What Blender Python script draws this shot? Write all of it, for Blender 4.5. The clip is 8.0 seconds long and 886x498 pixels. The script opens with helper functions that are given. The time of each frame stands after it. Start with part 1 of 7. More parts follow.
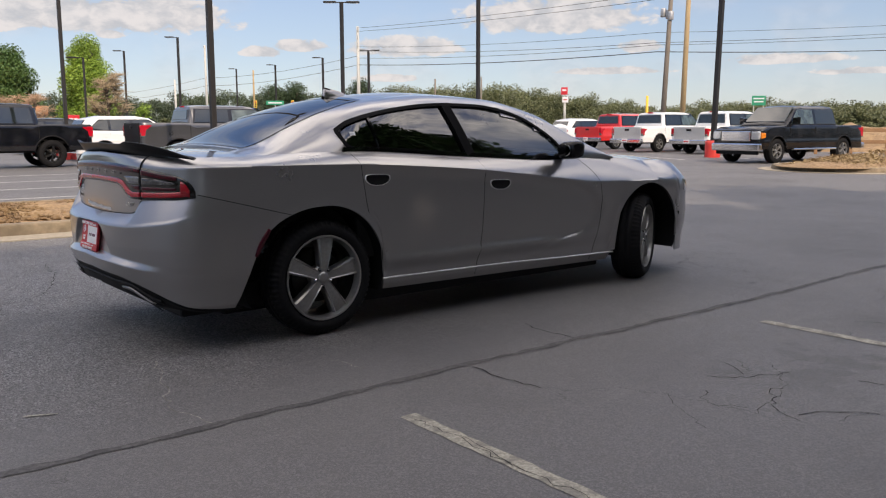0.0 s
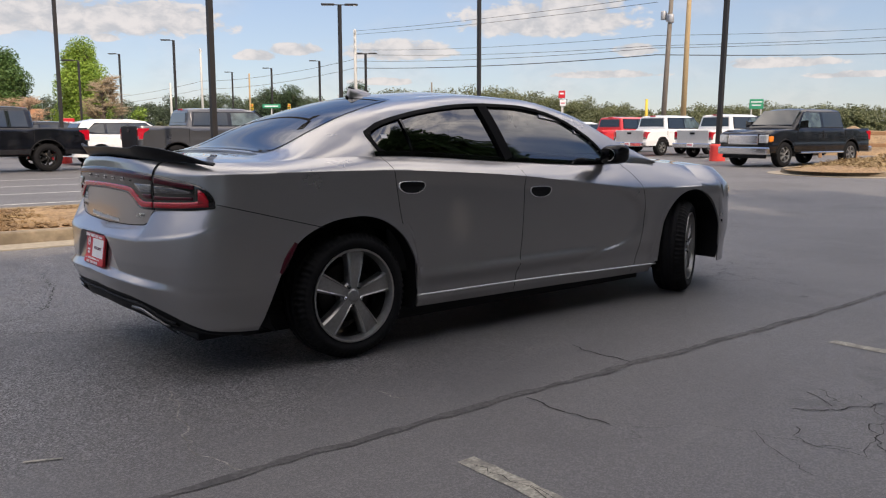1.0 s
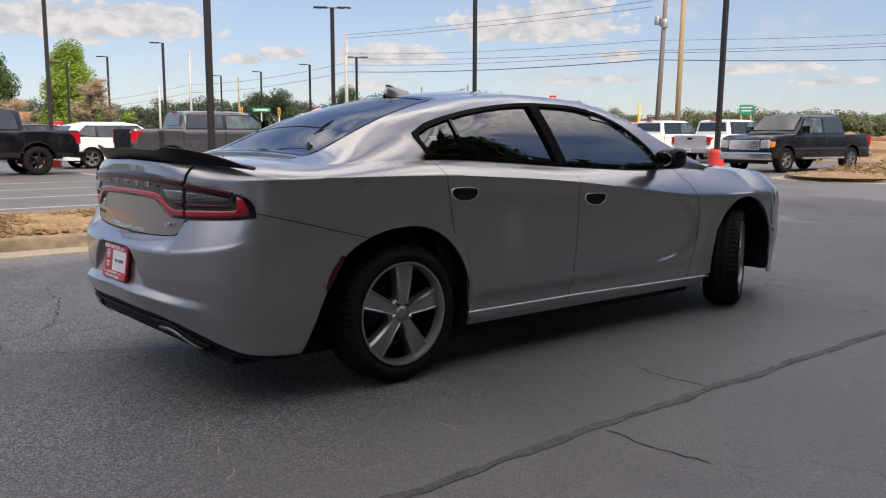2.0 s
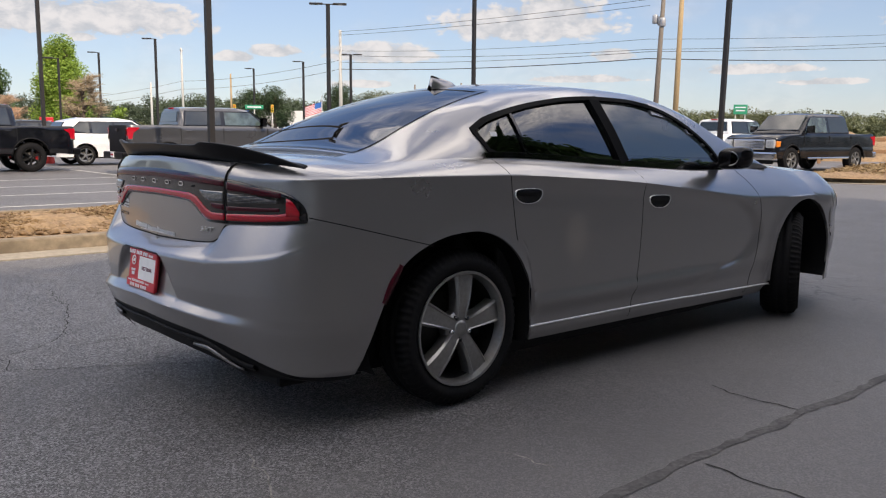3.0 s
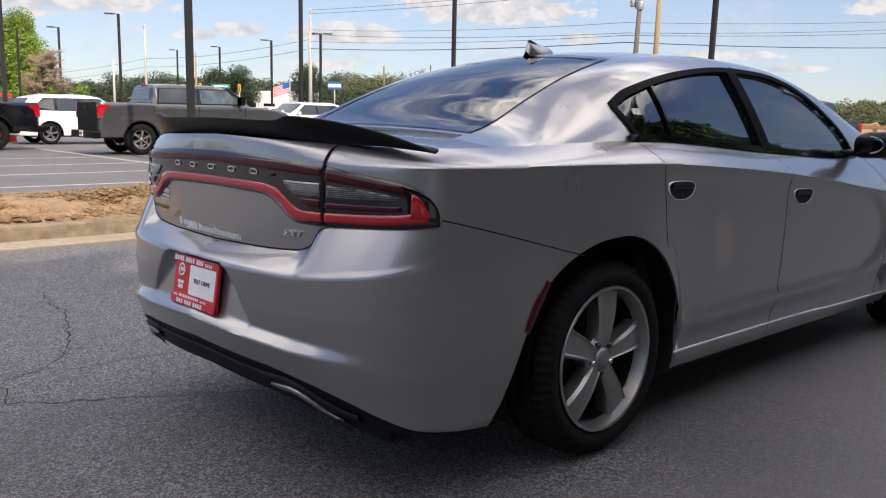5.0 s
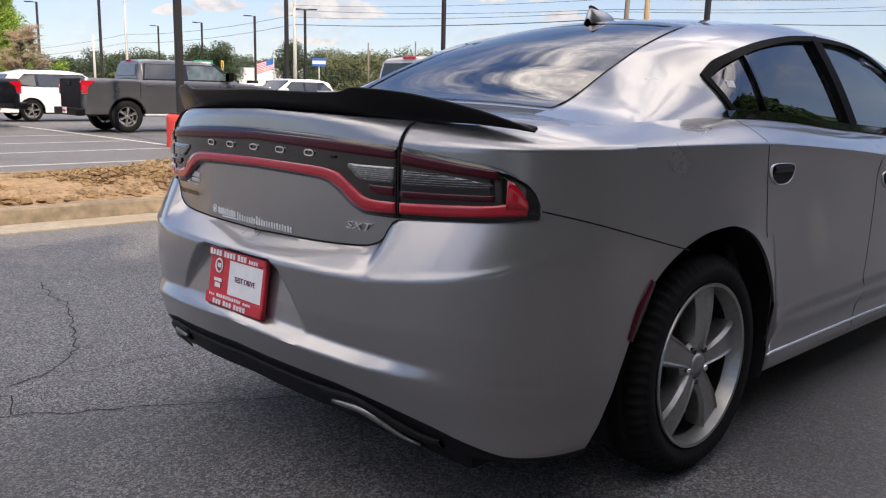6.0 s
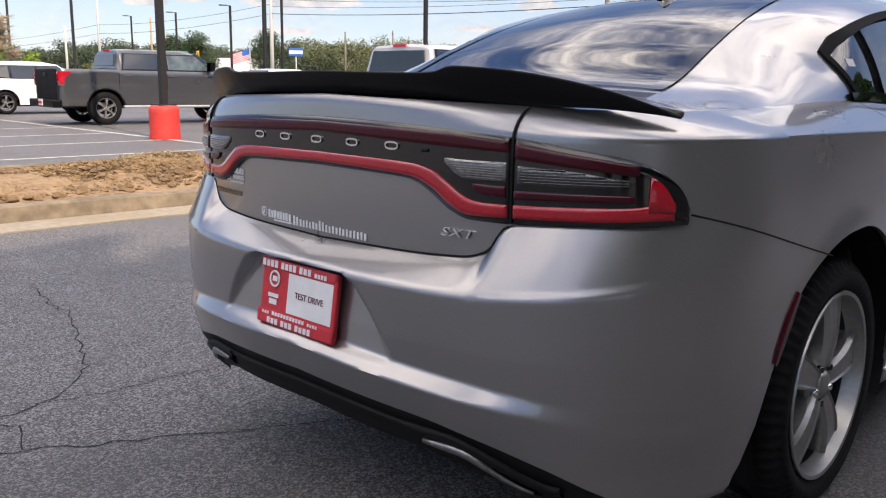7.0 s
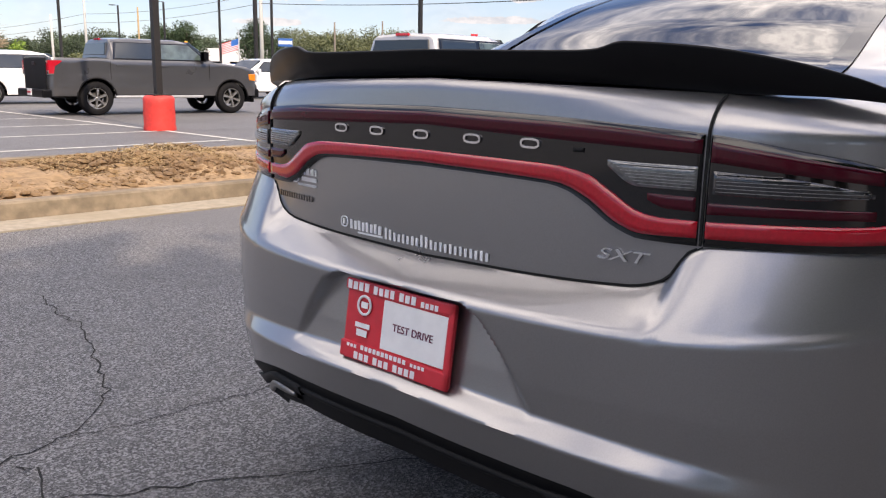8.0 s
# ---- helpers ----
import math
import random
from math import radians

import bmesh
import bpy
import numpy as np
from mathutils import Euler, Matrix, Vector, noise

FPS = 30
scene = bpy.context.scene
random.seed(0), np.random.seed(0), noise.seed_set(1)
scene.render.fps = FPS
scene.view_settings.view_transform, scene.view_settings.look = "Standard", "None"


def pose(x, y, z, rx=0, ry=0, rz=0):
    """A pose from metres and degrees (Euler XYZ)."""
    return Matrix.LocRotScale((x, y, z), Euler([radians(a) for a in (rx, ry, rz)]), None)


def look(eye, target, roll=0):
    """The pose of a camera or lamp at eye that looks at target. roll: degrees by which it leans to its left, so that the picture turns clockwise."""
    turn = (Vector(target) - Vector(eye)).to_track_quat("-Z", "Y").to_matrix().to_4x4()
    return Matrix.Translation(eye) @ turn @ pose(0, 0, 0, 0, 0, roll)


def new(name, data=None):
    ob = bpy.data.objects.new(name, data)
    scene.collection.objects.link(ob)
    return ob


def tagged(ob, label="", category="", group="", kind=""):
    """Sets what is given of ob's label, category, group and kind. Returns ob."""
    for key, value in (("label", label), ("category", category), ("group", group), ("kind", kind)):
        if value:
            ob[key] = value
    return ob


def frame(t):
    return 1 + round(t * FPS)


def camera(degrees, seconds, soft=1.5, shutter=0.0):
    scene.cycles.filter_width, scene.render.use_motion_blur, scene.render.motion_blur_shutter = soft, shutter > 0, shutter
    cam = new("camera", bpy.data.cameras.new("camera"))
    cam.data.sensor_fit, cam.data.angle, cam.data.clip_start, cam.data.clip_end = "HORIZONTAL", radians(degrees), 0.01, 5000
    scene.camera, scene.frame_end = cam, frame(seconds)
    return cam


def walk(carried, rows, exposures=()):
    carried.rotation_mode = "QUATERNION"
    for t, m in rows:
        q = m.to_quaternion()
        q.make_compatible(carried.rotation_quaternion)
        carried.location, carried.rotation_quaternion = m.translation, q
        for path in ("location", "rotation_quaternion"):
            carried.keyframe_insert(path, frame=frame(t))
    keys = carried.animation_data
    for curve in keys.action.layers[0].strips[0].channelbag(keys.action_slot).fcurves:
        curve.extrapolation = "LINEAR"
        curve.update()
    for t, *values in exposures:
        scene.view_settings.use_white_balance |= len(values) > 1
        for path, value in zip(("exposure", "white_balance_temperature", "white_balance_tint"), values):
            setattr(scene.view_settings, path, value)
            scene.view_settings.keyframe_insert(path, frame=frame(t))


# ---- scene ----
cam = camera(55.5, 8.0, soft=1.2)
PATH = [
    (0, (-2.597, -5.266, 1.233), (-1.35, -3.73, 0.944), -0.1),
    (0.5, (-2.53, -4.972, 1.222), (-1.276, -3.439, 0.938), -0.2),
    (1, (-2.496, -4.73, 1.226), (-1.239, -3.2, 0.945), -0.1),
    (1.5, (-2.499, -4.452, 1.219), (-1.229, -2.932, 0.945), -0.0),
    (3, (-2.471, -3.643, 1.193), (-1.174, -2.145, 0.919), 0.4),
    (3.5, (-2.464, -3.376, 1.189), (-1.154, -1.891, 0.907), 0.6),
    (4, (-2.412, -3.105, 1.191), (-1.088, -1.632, 0.907), 0.8),
    (4.5, (-2.4, -2.844, 1.176), (-1.058, -1.39, 0.885), 1.0),
    (6, (-2.325, -2.138, 1.138), (-0.947, -0.735, 0.775), 1.2),
    (6.5, (-2.316, -1.891, 1.129), (-0.919, -0.509, 0.759), 1.1),
    (7, (-2.28, -1.668, 1.113), (-0.868, -0.305, 0.727), 0.8),
    (7.5, (-2.219, -1.426, 1.109), (-0.799, -0.076, 0.708), 0.8),
    (8, (-2.195, -1.181, 1.091), (-0.766, 0.159, 0.686), 1.0),
]
walk(cam, [(t, look(eye, target, roll)) for t, eye, target, roll in PATH], [(0, 0.10, 7750, 16), (4, 0.22, 7600, 15), (8, 0.44, 7650, 18)])

# ---- light ----
SUN_AZ, SUN_EL = radians(-101), radians(43)
sun_dir = Vector((math.cos(SUN_AZ) * math.cos(SUN_EL), math.sin(SUN_AZ) * math.cos(SUN_EL), math.sin(SUN_EL)))
sun = new("sun", bpy.data.lights.new("sun", "SUN"))
sun.data.energy, sun.data.angle, sun.data.color = 3.5, radians(0.6), (1.0, 0.93, 0.82)
sun.matrix_world = look(sun_dir * 50, (0, 0, 0))

world = bpy.data.worlds.new("sky")
scene.world = world
world.use_nodes = True


class Nodes:
    """Short hand for building node trees."""

    def __init__(self, tree):
        self.tree = tree

    def add(self, kind, **settings):
        n = self.tree.nodes.new(kind)
        for key, value in settings.items():
            setattr(n, key, value)
        return n

    def link(self, a, b):
        self.tree.links.new(a, b)

    def put(self, sock, value):
        if hasattr(value, "is_output"):
            self.link(value, sock)
        else:
            sock.default_value = value

    def math(self, op, a, b=0.0, c=0.0, clamp=False):
        n = self.add("ShaderNodeMath", operation=op, use_clamp=clamp)
        for sock, v in zip(n.inputs, (a, b, c)):
            self.put(sock, v)
        return n.outputs[0]

    def mix(self, fac, a, b, kind="MIX"):
        n = self.add("ShaderNodeMix", data_type="RGBA", blend_type=kind)
        self.put(n.inputs[0], fac)
        for sock, v in zip((n.inputs[6], n.inputs[7]), (a, b)):
            self.put(sock, (*v, 1.0) if isinstance(v, tuple) and len(v) == 3 else v)
        return n.outputs[2]

    def noise(self, vec, scale, detail=4.0, rough=0.55, distort=0.0):
        n = self.add("ShaderNodeTexNoise")
        if vec is not None:
            self.link(vec, n.inputs["Vector"])
        n.inputs["Scale"].default_value = scale
        n.inputs["Detail"].default_value = detail
        n.inputs["Roughness"].default_value = rough
        n.inputs["Distortion"].default_value = distort
        return n.outputs[0]

    def ramp(self, fac, a, b):
        """0 below a, 1 above b, smooth between."""
        n = self.add("ShaderNodeMapRange", interpolation_type="SMOOTHSTEP", clamp=True)
        self.put(n.inputs[0], fac)
        n.inputs[1].default_value, n.inputs[2].default_value = a, b
        return n.outputs[0]


wn = Nodes(world.node_tree)
world.node_tree.nodes.clear()
sky = wn.add("ShaderNodeTexSky", sky_type="NISHITA", sun_disc=False, sun_elevation=SUN_EL,
             sun_rotation=math.pi / 2 - SUN_AZ, air_density=1.0, dust_density=0.25, ozone_density=2.2)
way = wn.add("ShaderNodeTexCoord").outputs["Generated"]
split = wn.add("ShaderNodeSeparateXYZ")
wn.link(way, split.inputs[0])
az = wn.math("ARCTAN2", split.outputs[1], split.outputs[0])
el = wn.math("ARCSINE", split.outputs[2])
# clouds: rolling banks at known bearings (degrees: azimuth, elevation, half width, half height)
CLOUDS = ((43.6, 6.8, 6.2, 1.65), (41.8, 7.7, 3.2, 1.5), (73.0, 6.5, 9.0, 1.6), (69.0, 7.0, 4.0, 1.1), (53.4, 5.0, 4.0, 0.9), (60.3, 5.1, 2.0, 0.55), (62.7, 4.7, 1.4, 0.5), (38.0, 5.0, 1.5, 0.6),
          (39.8, 3.5, 4.0, 0.35), (54.5, 3.1, 2.2, 0.35), (29.5, 4.0, 4.0, 0.45), (25.2, 3.2, 2.6, 0.3), (19.8, 6.7, 2.6, 0.7), (72.0, 5.6, 0.9, 0.4), (81.0, 5.8, 4.0, 0.8), (60.0, 9.6, 8.0, 0.9), (48.0, 10.5, 7.0, 0.9), (22.0, 10.0, 6.0, 1.0))
flat = wn.add("ShaderNodeCombineXYZ")
wn.link(az, flat.inputs[0])
wn.link(wn.math("MULTIPLY", el, 1.7), flat.inputs[1])
puff = wn.noise(flat.outputs[0], 38.0, 7.0, 0.58, 0.25)
broad = wn.noise(flat.outputs[0], 7.0, 4.0, 0.55)
cover = None
for ca, ce, ra, re in CLOUDS:
    da = wn.math("DIVIDE", wn.math("SUBTRACT", az, radians(ca)), radians(ra))
    de = wn.math("DIVIDE", wn.math("SUBTRACT", el, radians(ce)), radians(re))
    de = wn.math("MAXIMUM", de, wn.math("MULTIPLY", de, -1.9))   # flat bases, heaped tops
    d = wn.math("SUBTRACT", 1.0, wn.math("ADD", wn.math("MULTIPLY", da, da), wn.math("MULTIPLY", de, de)))
    cover = d if cover is None else wn.math("MAXIMUM", cover, d)
near = wn.math("ADD", wn.math("MAXIMUM", cover, -1.0), wn.math("MULTIPLY", wn.math("SUBTRACT", puff, 0.46), 3.2))
near = wn.ramp(near, 0.0, 0.55)
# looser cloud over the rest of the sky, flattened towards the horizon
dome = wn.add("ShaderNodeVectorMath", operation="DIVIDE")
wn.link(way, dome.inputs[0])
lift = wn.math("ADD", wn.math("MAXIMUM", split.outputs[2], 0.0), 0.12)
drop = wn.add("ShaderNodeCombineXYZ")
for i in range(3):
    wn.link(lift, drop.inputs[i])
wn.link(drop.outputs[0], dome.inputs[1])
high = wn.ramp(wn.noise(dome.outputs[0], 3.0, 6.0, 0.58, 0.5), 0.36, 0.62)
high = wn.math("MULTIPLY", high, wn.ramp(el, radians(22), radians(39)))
haze = wn.math("MULTIPLY", wn.ramp(broad, 0.42, 0.72), 0.32)
cloud = wn.math("MAXIMUM", wn.math("MULTIPLY", near, 0.92), haze)
CLOUD_LIGHT = 5.3
shade = wn.mix(wn.ramp(puff, 0.35, 0.65), (CLOUD_LIGHT * 0.66, CLOUD_LIGHT * 0.75, CLOUD_LIGHT * 0.88), (CLOUD_LIGHT * 0.97, CLOUD_LIGHT * 1.03, CLOUD_LIGHT * 1.13))
blue = wn.mix(1.0, sky.outputs[0], wn.mix(wn.ramp(el, radians(12), radians(36)), (0.70, 0.78, 0.95), (0.86, 1.08, 1.45)), "MULTIPLY")
# overhead cloud, out of view, set brighter than the banks to light the car
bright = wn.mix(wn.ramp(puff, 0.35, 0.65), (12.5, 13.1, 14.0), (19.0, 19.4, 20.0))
veil = wn.mix(wn.math("MULTIPLY", wn.math("SUBTRACT", 1.0, wn.ramp(el, radians(4), radians(22))), 0.42), blue, (2.9, 3.9, 5.4))
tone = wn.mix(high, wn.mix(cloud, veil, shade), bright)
back = wn.add("ShaderNodeBackground")
wn.link(tone, back.inputs[0])
back.inputs[1].default_value = 0.135
wn.link(back.outputs[0], wn.add("ShaderNodeOutputWorld").inputs[0])

# ---- materials ----


def material(name, base, rough=0.6, metal=0.0, spread=0.12, scale=30.0, bump=0.0, coat=0.0, big=2.0, spec=0.5, second=None, amount=0.5, emit=0.0, space="Object"):
    """A surface with variation at two scales and fine relief. second: a colour that broad patches turn to."""
    m = bpy.data.materials.new(name)
    m.use_nodes = True
    n = Nodes(m.node_tree)
    p = m.node_tree.nodes["Principled BSDF"]
    vec = n.add("ShaderNodeTexCoord").outputs[space]
    fine, wide = n.noise(vec, scale, 5.0), n.noise(vec, big, 4.0)
    low = tuple(c * (1 - spread) for c in base)
    top = tuple(min(1.0, c * (1 + spread)) for c in base)
    col = n.mix(n.ramp(fine, 0.3, 0.7), low, top)
    if second:
        col = n.mix(n.math("MULTIPLY", n.ramp(wide, 0.42, 0.66), amount), col, second)
    else:
        col = n.mix(n.math("MULTIPLY", n.ramp(wide, 0.4, 0.7), 0.5), col, low)
    n.link(col, p.inputs["Base Color"])
    n.link(n.math("ADD", rough - 0.06, n.math("MULTIPLY", wide, 0.12), clamp=True), p.inputs["Roughness"])
    p.inputs["Metallic"].default_value = metal
    p.inputs["Coat Weight"].default_value = coat
    p.inputs["Coat Roughness"].default_value = 0.04
    p.inputs["Specular IOR Level"].default_value = spec
    if bump:
        b = n.add("ShaderNodeBump")
        b.inputs["Strength"].default_value = 0.6
        b.inputs["Distance"].default_value = bump
        n.link(fine, b.inputs["Height"])
        n.link(b.outputs[0], p.inputs["Normal"])
    if emit:
        p.inputs["Emission Color"].default_value = (*base, 1)
        p.inputs["Emission Strength"].default_value = emit
    return m


def glass(name, tint, gloss=1.0, ior=1.5):
    """Thin tinted pane: light passes straight, dimmed by its tint, and the surface mirrors by Fresnel."""
    m = bpy.data.materials.new(name)
    m.use_nodes = True
    n = Nodes(m.node_tree)
    m.node_tree.nodes.clear()
    clear, mirror = n.add("ShaderNodeBsdfTransparent"), n.add("ShaderNodeBsdfGlossy")
    clear.inputs[0].default_value = (*tint, 1)
    mirror.inputs["Roughness"].default_value = 0.015
    mirror.inputs[0].default_value = (gloss, gloss, gloss, 1)
    fres, mixer = n.add("ShaderNodeFresnel"), n.add("ShaderNodeMixShader")
    fres.inputs[0].default_value = ior
    n.link(fres.outputs[0], mixer.inputs[0])
    n.link(clear.outputs[0], mixer.inputs[1])
    n.link(mirror.outputs[0], mixer.inputs[2])
    n.link(mixer.outputs[0], n.add("ShaderNodeOutputMaterial").inputs[0])
    return m


def paint(name, base, metal=0.0, rough=0.32, coat=1.0):
    """Car paint: a base with fine flake, light dust in broad patches, and clear lacquer."""
    m = bpy.data.materials.new(name)
    m.use_nodes = True
    n = Nodes(m.node_tree)
    p = m.node_tree.nodes["Principled BSDF"]
    vec = n.add("ShaderNodeTexCoord").outputs["Object"]
    flake, dust = n.noise(vec, 900.0, 1.0), n.noise(vec, 2.2, 5.0, 0.6)
    col = n.mix(n.ramp(flake, 0.3, 0.7), tuple(c * 0.88 for c in base), tuple(min(1, c * 1.12) for c in base))
    dim = tuple(c * 0.75 + 0.05 for c in base)
    col = n.mix(n.math("MULTIPLY", n.ramp(dust, 0.45, 0.75), 0.25), col, dim)
    n.link(col, p.inputs["Base Color"])
    n.link(n.math("ADD", rough - 0.04, n.math("MULTIPLY", dust, 0.1)), p.inputs["Roughness"])
    p.inputs["Metallic"].default_value = metal
    p.inputs["Coat Weight"].default_value = coat
    n.link(n.math("ADD", 0.01, n.math("MULTIPLY", n.ramp(dust, 0.4, 0.8), 0.07)), p.inputs["Coat Roughness"])
    return m


GREY_PAINT = paint("grey_metallic_paint", (0.322, 0.316, 0.318), 0.84, 0.28)
BLACK_PAINT = paint("black_paint", (0.004, 0.0045, 0.007), 0.0, 0.16, 0.25)
WHITE_PAINT = paint("white_paint", (0.80, 0.80, 0.79))
RED_PAINT = paint("red_paint", (0.62, 0.02, 0.02))
SILVER_AND_SHADED_WHITE = paint("silver_and_shaded_white", (0.52, 0.51, 0.50), 0.5, 0.35)
CHARCOAL_PAINT = paint("charcoal_paint", (0.085, 0.085, 0.090), 0.5, 0.28)
GLOSS_BLACK = material("gloss_black", (0.004, 0.004, 0.005), 0.07, spread=0.05, spec=0.5, coat=0.4)
SATIN_BLACK = material("satin_black", (0.004, 0.004, 0.005), 0.34, spec=0.2, spread=0.1, bump=0.0003, scale=300)
TRIM_BLACK = material("trim_black", (0.008, 0.008, 0.0085), 0.65, spread=0.1, spec=0.06)
PLASTIC = material("dark_plastic", (0.007, 0.007, 0.008), 0.6, spec=0.22, spread=0.15, scale=200, bump=0.0004)
# matt black that puts the shade of gaps and hollows in as colour
SHADOW_GAP = material("gap_shade", (0.006, 0.006, 0.006), 0.9)
RUBBER = material("tyre_rubber", (0.007, 0.007, 0.008), 0.75, spec=0.2, spread=0.2, scale=90, bump=0.0008, second=(0.016, 0.015, 0.014), amount=0.35, big=6)
ALLOY = material("painted_alloy", (0.33, 0.33, 0.325), 0.36, 0.8, spread=0.08, scale=60, second=(0.3, 0.28, 0.25), amount=0.3, big=12)
DARK_ALLOY = material("black_and_shaded_alloy", (0.02, 0.02, 0.02), 0.3, 0.3)
# bright metal that stands for sky highlights on body edges
SKY_GLINT = material("sky_glint", (0.82, 0.82, 0.82), 0.3, 0.55, spread=0.04)
CHROME = material("chrome", (0.78, 0.78, 0.79), 0.1, 1.0, spread=0.03)
BRAKE = material("shaded_brake_iron", (0.035, 0.033, 0.031), 0.6, 0.5, spread=0.3)
RED_LENS = material("red_lens", (0.47, 0.007, 0.020), 0.08, spread=0.12, scale=140, coat=0.6)
DARK_RED_LENS = material("dark_red_lens", (0.060, 0.003, 0.010), 0.1, spread=0.12, scale=140, spec=0.35)
CLEAR_LENS = material("clear_lens", (0.20, 0.205, 0.20), 0.1, 0.4, spread=0.35, scale=90, coat=1.0)
AMBER_LENS = material("amber_lens", (0.75, 0.22, 0.02), 0.12, coat=1.0)
HEAD_LENS = material("head_lens", (0.55, 0.57, 0.58), 0.08, 0.3, spread=0.3, scale=25, coat=1.0)
CABIN = material("cabin_fabric", (0.018, 0.018, 0.02), 0.85, spread=0.2, scale=160, bump=0.0006)
CABIN_LIGHT = material("cabin_trim", (0.07, 0.07, 0.072), 0.7)
TINT = glass("tinted_glass", (0.05, 0.06, 0.06), ior=2.1)
FRONT_TINT = glass("light_tint_glass", (0.20, 0.27, 0.26), ior=2.05)
REAR_TINT = glass("dark_rear_glass", (0.03, 0.035, 0.045), ior=2.05)
CAR_GLASS = glass("car_glass", (0.16, 0.19, 0.19))
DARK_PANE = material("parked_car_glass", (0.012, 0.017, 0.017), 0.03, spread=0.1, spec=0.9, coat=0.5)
CLEAR_PANE = material("parked_car_light_glass", (0.06, 0.085, 0.08), 0.03, spread=0.5, scale=3, big=4, spec=0.9, coat=0.5)
WHITE_VINYL = material("white_vinyl", (0.78, 0.79, 0.80), 0.5, spread=0.04)
PLATE_RED = material("plate_red", (0.62, 0.03, 0.045), 0.4, spread=0.08)
PLATE_WHITE = material("plate_white", (0.80, 0.80, 0.80), 0.45, spread=0.04)
CONCRETE = material("kerb_concrete", (0.235, 0.185, 0.128), 0.9, spread=0.26, scale=9, bump=0.004, second=(0.115, 0.09, 0.062), amount=0.75, big=1.3)
GUTTER = material("gutter_concrete", (0.30, 0.262, 0.205), 0.85, spread=0.14, scale=14, bump=0.002, second=(0.27, 0.22, 0.15), amount=0.6, big=1.1)
POLE_BRONZE = material("bronze_steel", (0.030, 0.027, 0.026), 0.5, 0.3, spread=0.15)
POLE_WOOD = material("weathered_pole_wood", (0.20, 0.17, 0.14), 0.85, spread=0.25, scale=20, bump=0.004)
POLE_NEW_WOOD = material("new_pole_wood", (0.42, 0.30, 0.16), 0.8, spread=0.15, scale=20, bump=0.003)
POLE_PALE = material("pale_pole", (0.55, 0.54, 0.50), 0.7, spread=0.12)
METAL_GREY = material("galvanised_metal", (0.45, 0.46, 0.47), 0.5, 0.5)
CABLE = material("cable_black", (0.02, 0.02, 0.022), 0.6)
BARREL_RED = material("red_wrap", (0.66, 0.045, 0.035), 0.55, spread=0.1, scale=14, bump=0.01, second=(0.5, 0.06, 0.05), amount=0.4, big=5)
BARK = material("bark", (0.13, 0.10, 0.075), 0.9, spread=0.3, scale=18, bump=0.01)
TWIG = material("bare_twigs", (0.40, 0.31, 0.20), 0.9, spread=0.2)
PINK_TWIG = material("budding_twigs", (0.46, 0.31, 0.20), 0.9, spread=0.2)

# ---- helpers for meshes ----


def mesh_part(name, verts, faces, mat, parent=None, label="", smooth=True, mats=None, face_mats=None):
    me = bpy.data.meshes.new(name)
    me.from_pydata([tuple(v) for v in verts], [], faces)
    for m in (mats or [mat]):
        me.materials.append(m)
    if face_mats:
        me.polygons.foreach_set("material_index", face_mats)
    if smooth:
        me.polygons.foreach_set("use_smooth", [True] * len(me.polygons))
    me.update()
    ob = new(name, me)
    if parent:
        ob.parent = parent
    if label:
        tagged(ob, label)
    return ob


def part(name, bm, mat, parent=None, label="", smooth=False):
    me = bpy.data.meshes.new(name)
    bm.to_mesh(me)
    bm.free()
    me.materials.append(mat)
    if smooth:
        me.polygons.foreach_set("use_smooth", [True] * len(me.polygons))
    ob = new(name, me)
    if parent:
        ob.parent = parent
    if label:
        tagged(ob, label)
    return ob


def modify(ob, kind, **settings):
    m = ob.modifiers.new(kind.lower(), kind)
    for key, value in settings.items():
        setattr(m, key, value)
    return ob


def thick(ob, d, offset=-1.0):
    modify(ob, "SOLIDIFY", thickness=d, offset=offset)
    return modify(ob, "EDGE_SPLIT", split_angle=radians(58))


def grid(rows, cols, f, flip=False, keep=None):
    """Vertices f(i, j) and quads of a grid."""
    verts = [f(i, j) for i in range(rows) for j in range(cols)]
    faces = []
    for i in range(rows - 1):
        for j in range(cols - 1):
            if keep and not keep(i, j):
                continue
            a = i * cols + j
            q = (a, a + 1, a + cols + 1, a + cols)
            faces.append(q[::-1] if flip else q)
    return verts, faces


def box_bm(size, at=(0, 0, 0), bevel=0.0, turn=None, seg=2):
    bm = bmesh.new()
    m = Matrix.Translation(at) @ (turn or Matrix()) @ Matrix.Diagonal((*size, 1))
    bmesh.ops.create_cube(bm, size=1.0, matrix=m)
    if bevel:
        bmesh.ops.bevel(bm, geom=bm.edges[:], offset=bevel, segments=seg, affect="EDGES", profile=0.6)
    return bm


def lathe(profile, n, axis="y"):
    """Turn (radius, along) pairs round an axis. Returns verts, faces."""
    verts, faces = [], []
    for k in range(n):
        a = 2 * math.pi * k / n
        for r, h in profile:
            c, s = r * math.cos(a), r * math.sin(a)
            verts.append((c, h, s) if axis == "y" else (c, s, h))
    m = len(profile)
    for k in range(n):
        for j in range(m - 1):
            a, b = k * m + j, (k + 1) % n * m + j
            faces.append((a, b, b + 1, a + 1))
    return verts, faces


